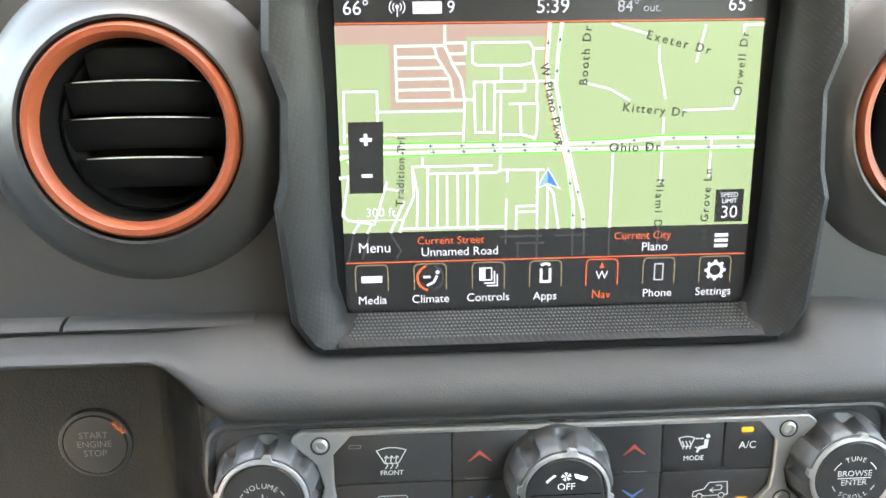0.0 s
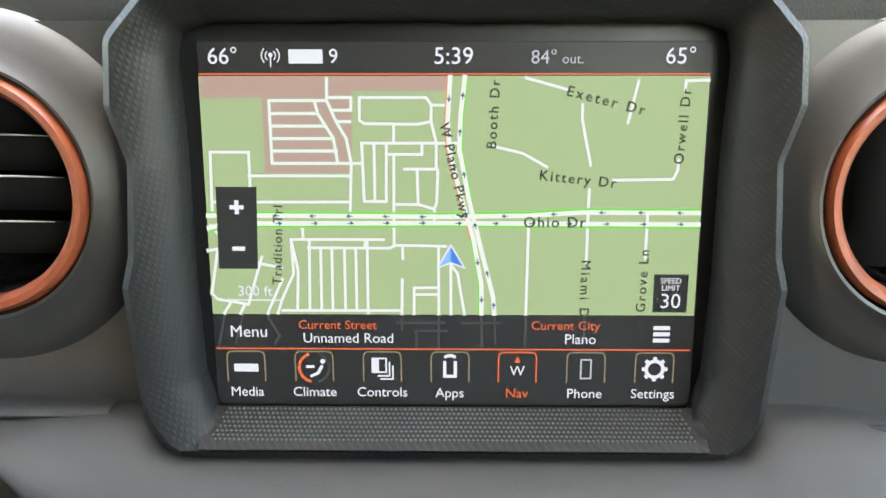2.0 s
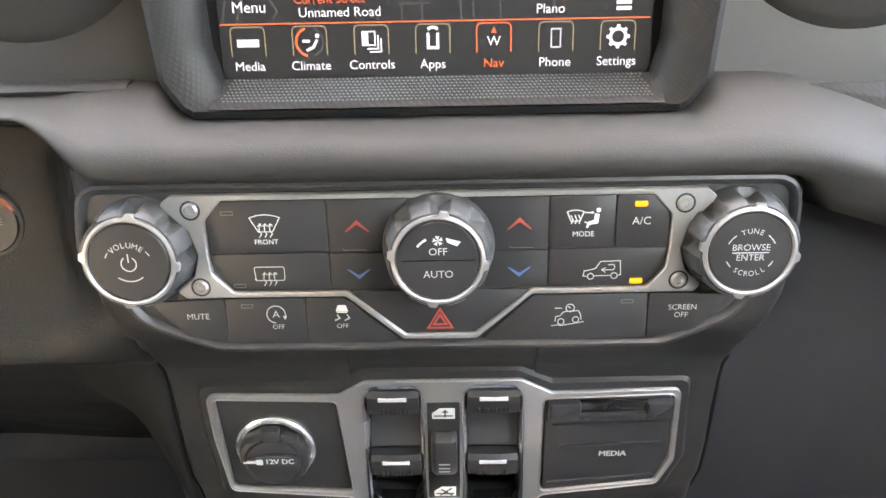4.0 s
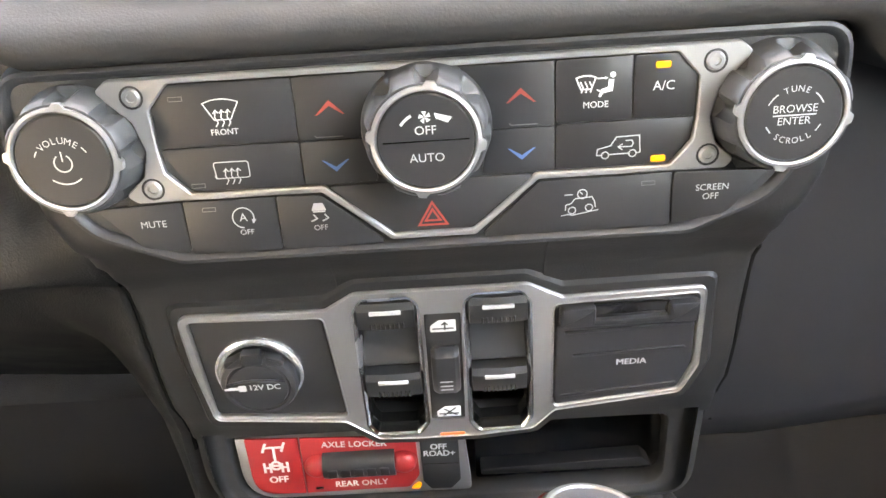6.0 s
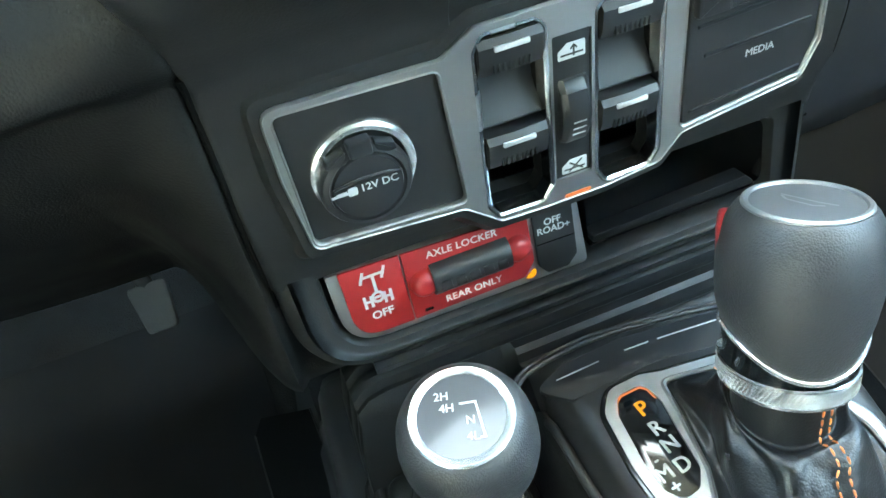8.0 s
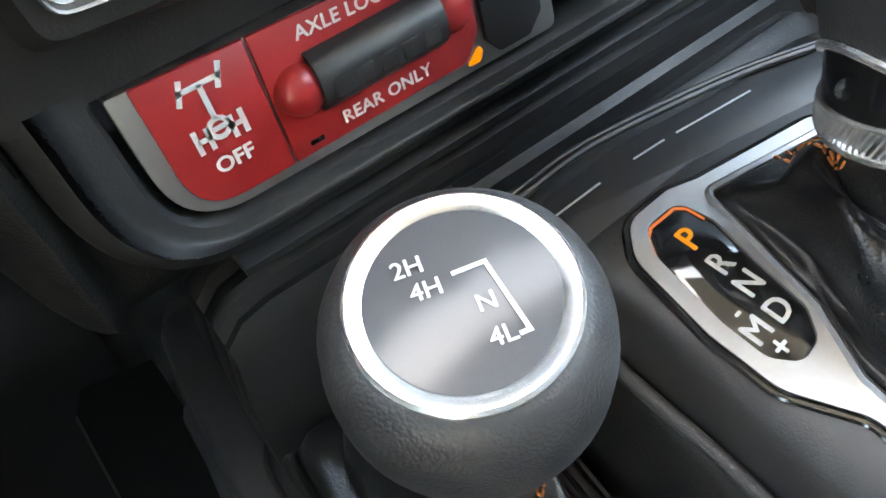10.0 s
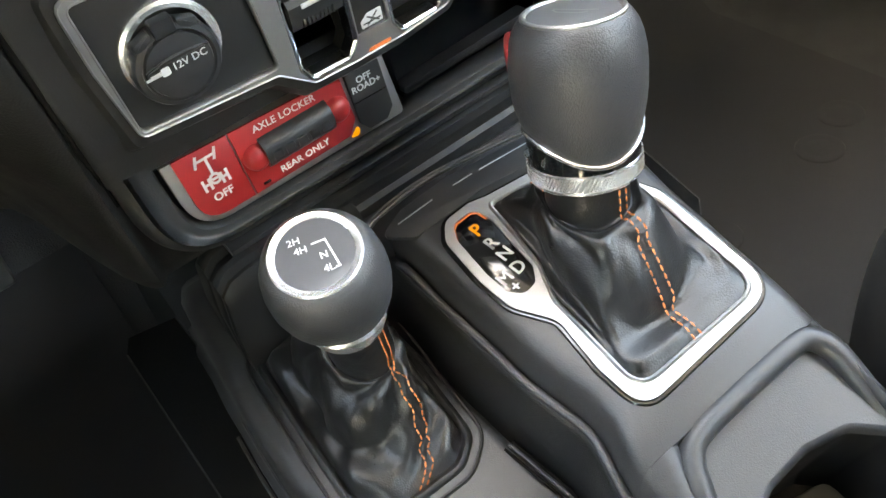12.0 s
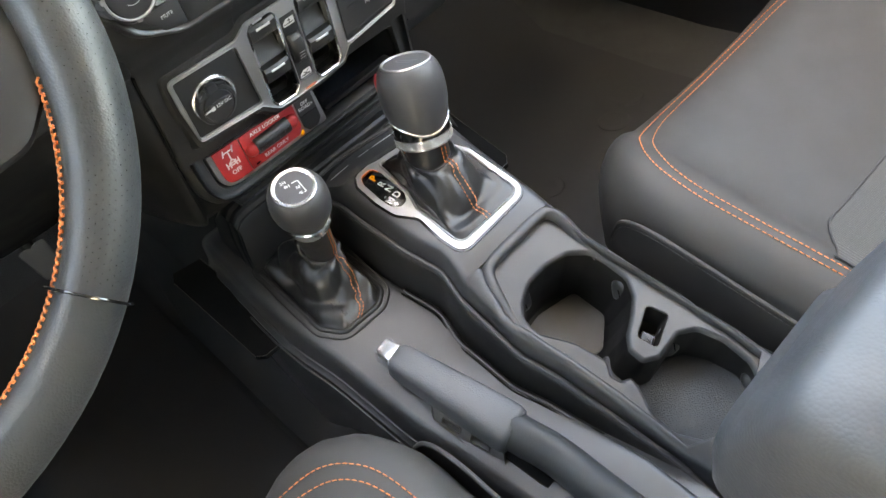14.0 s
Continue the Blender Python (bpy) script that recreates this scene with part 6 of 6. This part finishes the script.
shifter = thing("gear_lever", (45, -70, 340), "gear lever with grained black leather knob and orange-stitched gaiter", "gear lever")
AX = Vector((0.17, 0.13, 1.0)).normalized()
TOP = Vector((57.5, -47.5, 456.5))
base_c = TOP - AX * 73.5
KS = Sheet(tuple(base_c), tuple(AX.cross(Vector((0.3, -1, 0))).normalized() * -1), tuple(AX.cross(AX.cross(Vector((0.3, -1, 0))))))
if KS.w.dot(AX) < 0:
    KS = Sheet(tuple(base_c), tuple(KS.v), tuple(KS.u))
base = [CS(u, v, 1.2) for u, v in resample(inset(BIN, 0.3), 80)]
bm = bmesh.new()
rows = gaiter(bm, base, base_c * 0.001, AX, 0.0195, 3.1, [(0, 0), (0.1, 0.05), (0.22, 0.07), (0.34, 0.1), (0.44, 0.2), (0.6, 0.42), (0.74, 0.6), (0.8, 0.69), (0.84, 0.735), (0.9, 0.73), (0.97, 0.69), (1, 0.7), (1, 0.82), (1, 1)], 0.9)
part("gaiter", bm, BOOT, shifter, "black folded leather gaiter", sharp=80)
for dx in (-2.6, 2.6):
    f = nearest(rows[0], 0.0385 + dx * 0.001, -0.127)
    g = nearest(rows[-1], 0.050 + dx * 0.001, -0.078)
    bm = bmesh.new()
    stitches(bm, skin_line(rows, [(k, f + ((g - f + 0.5) % 1 - 0.5) * (k / 44)) for k in range(0, 45, 2)]), 3.0, 1.2, 0.5)
    part("stitching", bm, THREAD, shifter, "orange seam thread")
for dx in (-2.4, 2.4):
    f = nearest(rows[0], 0.041 + dx * 0.001, -0.018)
    g = nearest(rows[-1], 0.0275, -0.048 + dx * 0.001)
    bm = bmesh.new()
    stitches(bm, skin_line(rows, [(k, f + ((g - f + 0.5) % 1 - 0.5) * (k / 44) ** 2) for k in range(0, 45, 2)], 0.0008), 3.0, 1.2, 0.5)
    part("stitching", bm, THREAD, shifter, "orange seam thread")
part("shaft", made(lathe, KS, [(18.8, -1), (18.6, -9), (18.2, -16)], 32), BOOT, shifter)


def wavy(a):
    return 3.0 + 6.0 * math.cos(2 * (a - 0.93))


def turned(profile, n=64):
    """Rings round the lever's axis of (radius, height, share of the wave)."""
    return [[KS(r * math.cos(a), r * math.sin(a), w + wavy(a) * k) for a in [2 * math.pi * i / n for i in range(n)]] for r, w, k in profile]


part("collar", made(loft, turned(((21.5, -1, 0), (24.6, -0.4, 0), (25.6, 0.6, 0), (25.6, 1.8, 0), (25.2, 2.0, 0), (25.6, 8.2, 0), (26.2, 8.6, 0), (26.2, 9.4, 0), (25.4, 9.8, 0))), False, False), COLLAR, shifter, "bright metal collar")
part("collar_band", made(loft, turned(((25.5, 8.8, 0), (25.3, 10.4, 0.1), (25.5, 16, 1))), False, False), GLOSS, shifter, "dark inset band")
part("collar_ring", made(loft, turned(((25.4, 15.0, 1), (27.0, 15.3, 1), (27.4, 15.9, 1), (27.4, 16.8, 1), (26.8, 17.5, 1), (25.4, 17.7, 1))), False, False), COLLAR, shifter, "thin wavy metal ring")
bm = bmesh.new()
for i in range(90):
    a = 2 * math.pi * i / 90
    lo, hi = [[bm.verts.new(KS(r * math.cos(b + e), r * math.sin(b + e), w)) for e, r in ((-0.018, 25.2), (0.0, 26.4), (0.018, 25.2))] for b, w in ((a, 2.1), (a + 0.13, 8.2))]
    for k in range(2):
        bm.faces.new((lo[k], lo[k + 1], hi[k + 1], hi[k]))
    bm.faces.new(lo)
    bm.faces.new(hi[::-1])
tagged(part("knurling", bm, COLLAR, shifter, "fine slanted knurling", smooth=False), kind="stuff")
knob_rings = turned(((24.6, 15, 1), (26.2, 17.3, 1), (27.0, 20.4, 1), (28.4, 30, 0.4), (29.3, 40, 0), (29.6, 49, 0), (29.3, 56, 0), (28.3, 62, 0), (26.6, 67.1, 0), (24.4, 70.7, 0), (22.8, 72.3, 0), (21.8, 72.9, 0)))
part("knob", made(loft, knob_rings, False, True), KNOBSKIN, shifter, "grained black leather knob", sharp=60)
cap = part("cap_ring", made(lathe, KS, [(22.4, 71.9), (22.2, 73.5), (21.4, 74.2), (20.2, 74.0), (19.6, 73.3), (19.4, 72.5)], 56), SILVER, shifter, "satin metal rim of the cap")
part("cap", made(lathe, KS, [(19.7, 72.1), (19.4, 73.2), (0.02, 73.4)], 48), CAPGREY, cap, "dull grey cap")
bm = bmesh.new()
for q in ([(-10, -3), (-4, -1.5), (10, -0.5)], [(-7, 0.5), (-4, 2.6), (6, 3.0), (9, 0.8)]):
    strip(bm, KS, q, 1.0, 73.55)
part("cap_engraving", bm, SILVER, cap)
bm = made(plate, Sheet((57.5 - 20, -47.5 + 18, 440), (-0.64, -0.76, 0), (0, 0, 1)), rounded(box2(-9, 9, -16, 9), 6, 4), -4, 3.5, 2)
part("release_button", bm, RED, shifter, "red release button")
bm = bmesh.new()
for a in (0.95, 1.45):
    lathe(bm, Sheet(tuple(KS(25.4 * math.cos(a), 25.4 * math.sin(a), 13.4 + 0.3 * wavy(a)) * 1000), (-math.sin(a), math.cos(a), 0), (0, 0, 1)), [(2.8, 0), (2.5, 1.2), (1.2, 1.5), (0.02, 1.0)], 14)
part("collar_stud", bm, CHROME, shifter)

transfer = thing("transfer_case_lever", (-85, 0, 290), "transfer case lever with a round grained knob and a stitched gaiter", "gear lever")
AX2 = Vector((-0.08, -0.32, 0.94)).normalized()
TOP2 = Vector((-84.4, -54.5, 429.5))
K2 = Sheet(tuple(TOP2 - AX2 * 52), (1, 0, AX2.x / -AX2.z), tuple(AX2.cross(Vector((1, 0, AX2.x / -AX2.z)))))
GF = rounded(on(LS, [(-115, 44), (-64, 50), (-52, 30), (-59, -63), (-70, -71), (-108, -70), (-119, -52)]), [10, 12, 8, 8, 8, 8, 8], 4)
bm = bmesh.new()
loft(bm, [[LS(u, v, h) for u, v in inset(GF, d)] for d, h in ((-5.4, -1), (-5.0, 1.6), (-4.0, 2.8), (-2.6, 3.2), (-1.2, 2.6), (0.1, 1.2), (1, -2))], False, False)
loft(bm, [[LS(u, v, h) for u, v in inset(GF, d)] for d, h in ((-11, -1), (-10.8, 0.9), (-10.2, 1.5), (-9.2, 1.3), (-8.6, -1))], False, False)
part("gaiter_frame", bm, PADSKIN, transfer, "dark moulded gaiter frame")
base = [LS(u, v, 1.0) for u, v in resample(GF, 80)]
bm = bmesh.new()
rows = gaiter(bm, base, K2(0, 0, -6), AX2, 0.0152, 7.7, [(0, 0), (0.1, 0.05), (0.24, 0.1), (0.36, 0.13), (0.46, 0.2), (0.58, 0.33), (0.72, 0.44), (0.84, 0.52), (0.92, 0.56), (0.97, 0.57), (1, 0.57), (1, 0.64), (1, 0.8), (1, 1)], 1.3)
part("gaiter", bm, BOOT, transfer, "black folded leather gaiter", sharp=80)
part("boot_neck", made(lathe, K2, [(15.0, -10), (15.4, -7), (16.4, -4)], 28), BOOT, transfer)
for dx in (-2.4, 2.4):
    f = nearest(rows[0], -0.089 + dx * 0.001, -0.072)
    g = nearest(rows[-1], -0.070 + dx * 0.001, -0.053)
    bm = bmesh.new()
    stitches(bm, skin_line(rows, [(k, f + ((g - f + 0.5) % 1 - 0.5) * (k / 44) ** 0.8) for k in range(0, 45, 2)]), 2.8, 1.0, 0.45)
    part("stitching", bm, THREAD, transfer, "orange seam thread")
rings = []
for r, w, k in ((14, -6, 0), (18.0, -5, 0), (18.6, -2, 0), (19.4, 1.4, 0.6), (20.2, 5, 1), (19.0, 6.4, 1)):
    rings.append([K2(r * math.cos(a), r * math.sin(a), w + k * 2.6 * math.cos(a + 2.6)) for a in [2 * math.pi * i / 48 for i in range(48)]])
part("collar", made(loft, rings, False, False), COLLAR, transfer, "bright metal collar")
rings = []
for r, w, k in ((17, 3, 1), (18.4, 6, 1), (21.6, 13, 0.4), (24.4, 21, 0), (25.5, 29, 0), (25.3, 36, 0), (24.2, 43, 0), (22.2, 48.2, 0), (20.0, 50.8, 0), (18.4, 51.6, 0)):
    rings.append([K2(r * math.cos(a), r * math.sin(a), w + k * 2.6 * math.cos(a + 2.6)) for a in [2 * math.pi * i / 64 for i in range(64)]])
part("knob", made(loft, rings, False, True), KNOBSKIN, transfer, "round grained black knob", sharp=60)
part("cap_ring", made(lathe, K2, [(18.7, 50.8), (18.5, 52.6), (17.8, 53.2), (16.0, 53.0), (15.1, 52.3)], 56), COLLAR, transfer, "bright ring")
cap = part("cap", made(lathe, K2, [(15.3, 51), (15.2, 52.5), (0.02, 52.9)], 48), surface("grey_gloss_cap", (0.09, 0.09, 0.096), 0.1, grain=300, bump=0.0, spec=0.24), transfer, "glossy grey cap with shift pattern")
for text, u, v in (("2H", -3.4, 9.0), ("4H", -3.4, 4.2), ("N", 2.2, -3.2), ("4L", 0.6, -8.8)):
    part("lettering", writing(K2, text, 2.9, u, v, 52.95, -20, heavy=0.02), WHITE, cap)
bm = bmesh.new()
for q in ([(1.4, 3.8), (6.4, 2.2), (4.2, -10.6), (2.8, -10.2)],):
    strip(bm, K2, q, 0.8, 53.0)
part("shift_pattern", bm, WHITE, cap)

# ---- hand brake ----
brake = thing("hand_brake", (-80, -200, 230), "hand brake lever with grey grained grip and silver push button", "hand brake")
TIP, END = Vector((-103.5, -126, 286)), Vector((-84, -246, 254))
way = (END - TIP).normalized()
bm = bmesh.new()
bar(bm, [(TIP + way * q, way, a, b) for q, a, b in ((8, 7, 8), (8.6, 10.4, 11), (10.5, 12.8, 13.2), (16, 13.8, 14.4), (40, 15, 15.4), (80, 17, 17), (112, 18.6, 18), (122, 18.4, 17.8), (126.5, 16.8, 16.4), (128, 12, 12))], 3.6, 40)
part("grip", bm, surface("grey_brake_grip", (0.06, 0.06, 0.063), 0.5, grain=700, bump=0.4, kind="leather", dist=0.0004), brake, "grey grained grip", sharp=60)
bm = bmesh.new()
bar(bm, [(TIP + way * q + Vector((0, 0, 2)), way, a, b) for q, a, b in ((-7, 6, 6), (-6.2, 8, 8.4), (-4, 9.2, 10), (9, 9.4, 10.2))], 5, 32)
part("push_button", bm, COLLAR, brake, "silver push button")
bm = bmesh.new()
tube(bm, [Vector(p) * 0.001 for p in spline([END + way * -4, END + way * 10, Vector((-77, -282, 243)), Vector((-78, -330, 238)), Vector((-80, -420, 232))], 6)], 15.5, 24, True, 1.15)
part("lever_arm", bm, surface("dark_brake_arm", (0.026, 0.027, 0.028), 0.5, grain=1500, bump=0.1, spec=0.3), brake, "smooth dark lever arm", sharp=60)
bm = bmesh.new()
side = way.cross(Vector((0, 0, 1))).normalized()
away = side if side.x < 0 else -side
wall = Sheet(tuple(TIP + way * 52 + away * 15 + Vector((0, 0, -12))), tuple(way), tuple((away * 0.75 + Vector((0, 0, -1))).normalized()))
holed(bm, wall, rounded([(0, -2), (70, -2), (76, 16), (70, 17), (4, 9)], 2.5, 3), [rounded(box2(u, u + 18, 2.5, 8), 1.5, 3)[::-1] for u in (12, 40)], -1.2, 1.2)
part("bracket", bm, surface("worn_bracket", (0.16, 0.155, 0.15), 0.45, metal=0.7, grain=300, bump=0.5, vary=0.5, wear=120), brake, "worn metal bracket under the grip")
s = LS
# solid plate; its black colour stands for the shade in the opening
part("lever_slot", made(plate, s, rounded(on(s, [(-104, -160), (-76, -152), (-58, -300), (-98, -300)]), 6, 3), -16, -9, 0.8), RECESSBLACK, brake, "black plate painting the shaded opening under the lever")

# ---- armrest ----
rest = thing("armrest", (20, -520, 240), "soft black leather centre armrest lid", "armrest")
rings = []
for t in range(13):
    a = math.pi / 2 * min(1, t / 6)
    y = -392 - 60 * (1 - math.sin(a)) if t < 6 else -452 - (t - 6) * 30
    if t < 6:
        y = -398 - 46 * (math.sin(a)) ** 1.5
    h, g = 130 * math.sin(a) if t else 30, 0.80 + 0.20 * math.sin(a)
    loop = rounded(box2(-86 * g + 20, 96 * g + 20, 286, 290 + max(40, 40 + h * 0.9)), [18, 18, 34 * g, 34 * g], 6)
    rings.append([Vector((x, y, z)) * 0.001 for x, z in loop])
part("lid", made(loft, rings, True, True), ARMSKIN, rest, "padded black lid", sharp=80)
part("bin", made(block, -60, 100, -700, -440, 60, 290, 8), PLASTIC, rest, "charcoal console bin")


# ---- seats ----
def seat(name, x0, y0, mirror, label):
    """A seat cushion with a raised rim; x0 is its inner edge towards the console, y0 its front."""
    ob = thing(name, (x0 + mirror * 240, y0 - 260, 70), label, "car seat", "front seats")
    across = [(0, -150), (-6, -110), (-7, -60), (-3, -30), (6, -10), (20, 2), (36, 6), (52, 4), (64, -1), (72, -5), (100, -8), (160, -12), (240, -14), (320, -12), (380, -8), (420, -3), (444, 5), (462, 2), (476, -10), (486, -40), (488, -90), (482, -150)]

    def place(u, h, d):
        """u across from the inner edge, h above the cushion plane, d back from the front."""
        front = ease(d / 85)
        z = 312 - 0.27 * d * 0.9 - 62 * (1 - math.sqrt(max(0, 1 - (1 - min(1, d / 95)) ** 2)))
        turn = 66 * (1 - math.sqrt(max(0.0, 1 - (1 - min(1, d / 110)) ** 2)))
        w = u
        if u < 244:
            w = u + turn * (1 - u / 244)
        else:
            w = u - turn * ((u - 244) / 244)
        return Vector((x0 + mirror * w, y0 - d, z + h)) * 0.001

    steps = [0, 1.5, 5, 11, 20, 32, 46, 62, 80, 100, 130, 170, 220, 280, 350, 430, 520]
    rings = [[place(u, max(h, -120 + 0) if d > 0.1 else min(h, -8) * 1.0, d) for u, h in across] for d in steps]
    bm = made(loft, rings, True, True, False)
    part("cushion", bm, SEAT, ob, "grey leatherette cushion", sharp=70)
    def top(u):
        for (ua, ha), (ub, hb) in zip(across[3:], across[4:]):
            if ua <= u <= ub:
                return ha + (hb - ha) * (u - ua) / (ub - ua)
        return -10

    for line in ([(36, 520), (36, 300), (34, 200), (33, 130), (36, 90), (42, 66), (52, 48), (66, 35), (95, 27), (140, 23), (200, 21), (300, 20), (380, 24), (430, 44)],
                 [(45, 520), (45, 300), (43, 200), (42, 130), (46, 95), (52, 75), (61, 59), (75, 47), (102, 38), (145, 34), (200, 32), (300, 31), (372, 35), (420, 54)]):
        bm = bmesh.new()
        stitches(bm, spline([place(u, top(u) + 0.7, d) for u, d in line], 6), 4.4, 1.3, 0.6)
        part("stitching", bm, THREAD, ob, "orange double seam")
    edge = [(50, -70), (66, -40), (85, -25), (118, -18), (170, -19), (237, -21), (330, -23), (500, -25)]
    bm = bmesh.new()
    tube(bm, spline([place(-11, h, d) for d, h in edge], 8), 2.2, 8)
    part("piping", bm, SEATDARK, ob, "dark piping on the side")
    bm = bmesh.new()
    stitches(bm, spline([place(-13.2, h - 5, d) for d, h in edge], 8), 4.0, 1.4, 0.35)
    part("side_stitching", bm, GREYTHREAD, ob, "grey side seam")
    rings = [[place(-12, k, d) for k in (-150, (h - 150) / 2, h - 8)] + [place(-11, h, d)] for d, h in edge]
    part("side_panel", made(loft, rings, False, False, False), SEATDARK, ob, "darker side panel")
    rings = []
    for k in range(9):
        row = []
        for u in (50, 55, 62, 72, 84, 94, 120, 160, 240, 320, 380, 405):
            d0 = 221 + 26 * (1 - ease((u - 48) / 46))
            row.append(place(u, top(u) + 1.8, d0 + (520 - d0) * k / 8))
        rings.append(row)
    seam = bmesh.new()
    tube(seam, spline([row[0] for row in rings[3::-1]] + rings[0], 3), 1.3, 6)
    part("insert_piping", seam, SEATDARK, ob, "dark seam round the insert")
    part("mesh_insert", made(loft, rings, False, False, False), MESHCLOTH, ob, "pale woven mesh insert")
    part("seat_base", made(block, x0 + min(0, mirror * 440) + 20, x0 + max(0, mirror * 440) + 10, y0 - 500, y0 - 110, 60, 190, 6), DARK, ob, "black seat base")
    return ob


seat("passenger_seat", 152, -112, 1, "grey leatherette front seat with orange double stitching")
seat("driver_seat", -146, -124, -1, "grey leatherette driver seat with orange double stitching")

# ---- steering wheel ----
wheel = thing("steering_wheel", (-354, -190, 705), "leather steering wheel with perforated grip and orange stitching", "steering wheel")
WS = Sheet((-354, -190, 705), (1, 0, 0), (0, 0.5, 0.87))


def rim_place(a, b, r=14.4, big=158.6):
    """a along the rim, b round its section from the outside over the face."""
    q = big + r * math.cos(b)
    return WS(q * math.cos(a), q * math.sin(a), r * 1.12 * math.sin(b))


bm = bmesh.new()
rings = []
for i in range(97):
    a = 2 * math.pi * i / 96
    fat = 14.4 + 1.6 * math.exp(-((math.degrees(a) % 360 - 345) / 26) ** 2)
    rings.append([rim_place(a, 2 * math.pi * k / 20, fat) for k in range(20)])
loft(bm, rings, False, False)
part("rim", bm, WHEELSKIN, wheel, "dark leather rim")
bm = bmesh.new()
for j in range(150):
    a = radians(-112 + 92 * j / 149)
    fat = 14.4 + 1.6 * math.exp(-((math.degrees(a) % 360 - 345) / 26) ** 2) + 0.4
    lean = 0.1 * (-1 if j % 2 else 1)
    tube(bm, [rim_place(a - 0.009, 2.8 - lean, fat), rim_place(a, 2.8, fat + 0.5), rim_place(a + 0.009, 2.8 + lean, fat)], 0.5, 5)
part("stitching", bm, THREAD, wheel, "orange cross stitching")
bm = bmesh.new()
for i in range(44):
    for k in range(8):
        a, b = radians(-50 + 60 * (i + 0.5 * (k % 2)) / 44), 0.85 + 0.155 * k
        fat = 14.4 + 1.6 * math.exp(-((math.degrees(a) % 360 - 345) / 26) ** 2) + 0.12
        bm.faces.new([bm.verts.new(rim_place(a + 0.0013 * math.cos(c), b + 0.013 * math.sin(c), fat)) for c in (0, 1.05, 2.1, 3.14, 4.19, 5.24)])
tagged(part("perforations", bm, GLOSS, wheel, "rows of tiny punched holes"), kind="stuff")
bm = bmesh.new()
tube(bm, [rim_place(radians(-52), b, 16.6) for b in [2 * math.pi * k / 24 for k in range(25)]], 0.7, 6)
part("seam", bm, GLOSS, wheel, "thin seam")
bm = made(plate, WS, rounded([(40, 25), (150, 30), (152, -20), (144, -46), (118, -67), (40, -72)], [8, 8, 8, 20, 20, 8], 5), -7, 5, 4)
part("spoke", bm, DARK, wheel, "dark spoke")
part("spoke_trim", made(plate, WS, rounded([(60, -20), (106, -22), (113, -40), (106, -58), (60, -62)], 8, 4), 3, 8, 2.5), SILVER, wheel, "satin silver spoke trim")
part("hub", made(lathe, WS, [(74, -30), (76, 0), (70, 16), (50, 24), (0.02, 26)], 40), DARK, wheel, "dark round hub")
part("column", made(lathe, WS, [(40, -260), (42, -40), (60, -28)], 28), DARK, wheel, "dark steering column")

# ---- pedals and floor ----
pedal = thing("brake_pedal", (-265, 410, 200), "worn grey rubber brake pedal hanging in the footwell", "pedal")
PS = Sheet((-250, 405, 234), (1, 0, 0), (0, 0.55, 0.83))
part("pad", made(plate, PS, rounded([(-19, 24), (18, 24), (15, -22), (-12, -22)], 5, 4), -6, 4, 2.5), surface("worn_rubber", (0.07, 0.068, 0.064), 0.7, grain=500, bump=0.4, vary=0.3), pedal, "worn grey rubber pad")
bm = bmesh.new()
tube(bm, [PS(0, 10, -6), Vector((-0.262, 0.45, 0.32)), Vector((-0.25, 0.5, 0.5))], 8, 10)
part("arm", bm, DARK, pedal)
for name, x0, x1 in (("floor_mat", -600, -182), ("floor_mat", 182, 600)):
    bm = bmesh.new()
    prof = [(462, 182), (330, 82), (100, 66), (-260, 66)]
    loft(bm, [[Vector((x, y, z)) * 0.001 for y, z in prof + [(y - 2, z - 6) for y, z in prof[::-1]]] for x in (x0, x1)], True, True)
    ob = solid(name, bm, MATRUBBER, "black rubber floor mat lying in the footwell", "floor mat")
    tagged(ob, group="floor mats")
for x, y in ((300, 74), (462, 80), (522, 98)):
    ob = thing("mat_fastener", (x, y, 68), "round black floor mat fastener", "fastener", "mat fasteners")
    part("disc", made(lathe, Sheet((x, y, 66), (1, 0, 0), (0, 1, 0)), [(24, 0), (23, 1.2), (19, 1.8), (15, 1.2), (13, 1.5), (0.02, 1.7)], 28), MATRUBBER, ob)
bm = bmesh.new()
rings = []
for y in (560, 420, 200, 40, -200, -600):
    h = 250 if y > 30 else 200
    rings.append([Vector((x, y, z)) * 0.001 for x, z in ((-175, 60), (-160, 110), (-140, h - 20), (-110, h), (110, h), (140, h - 20), (160, 110), (175, 60))])
solid("trim_tunnel", made(loft, rings, False, False, False), CARPET, "black carpeted transmission tunnel", "tunnel", "structure")
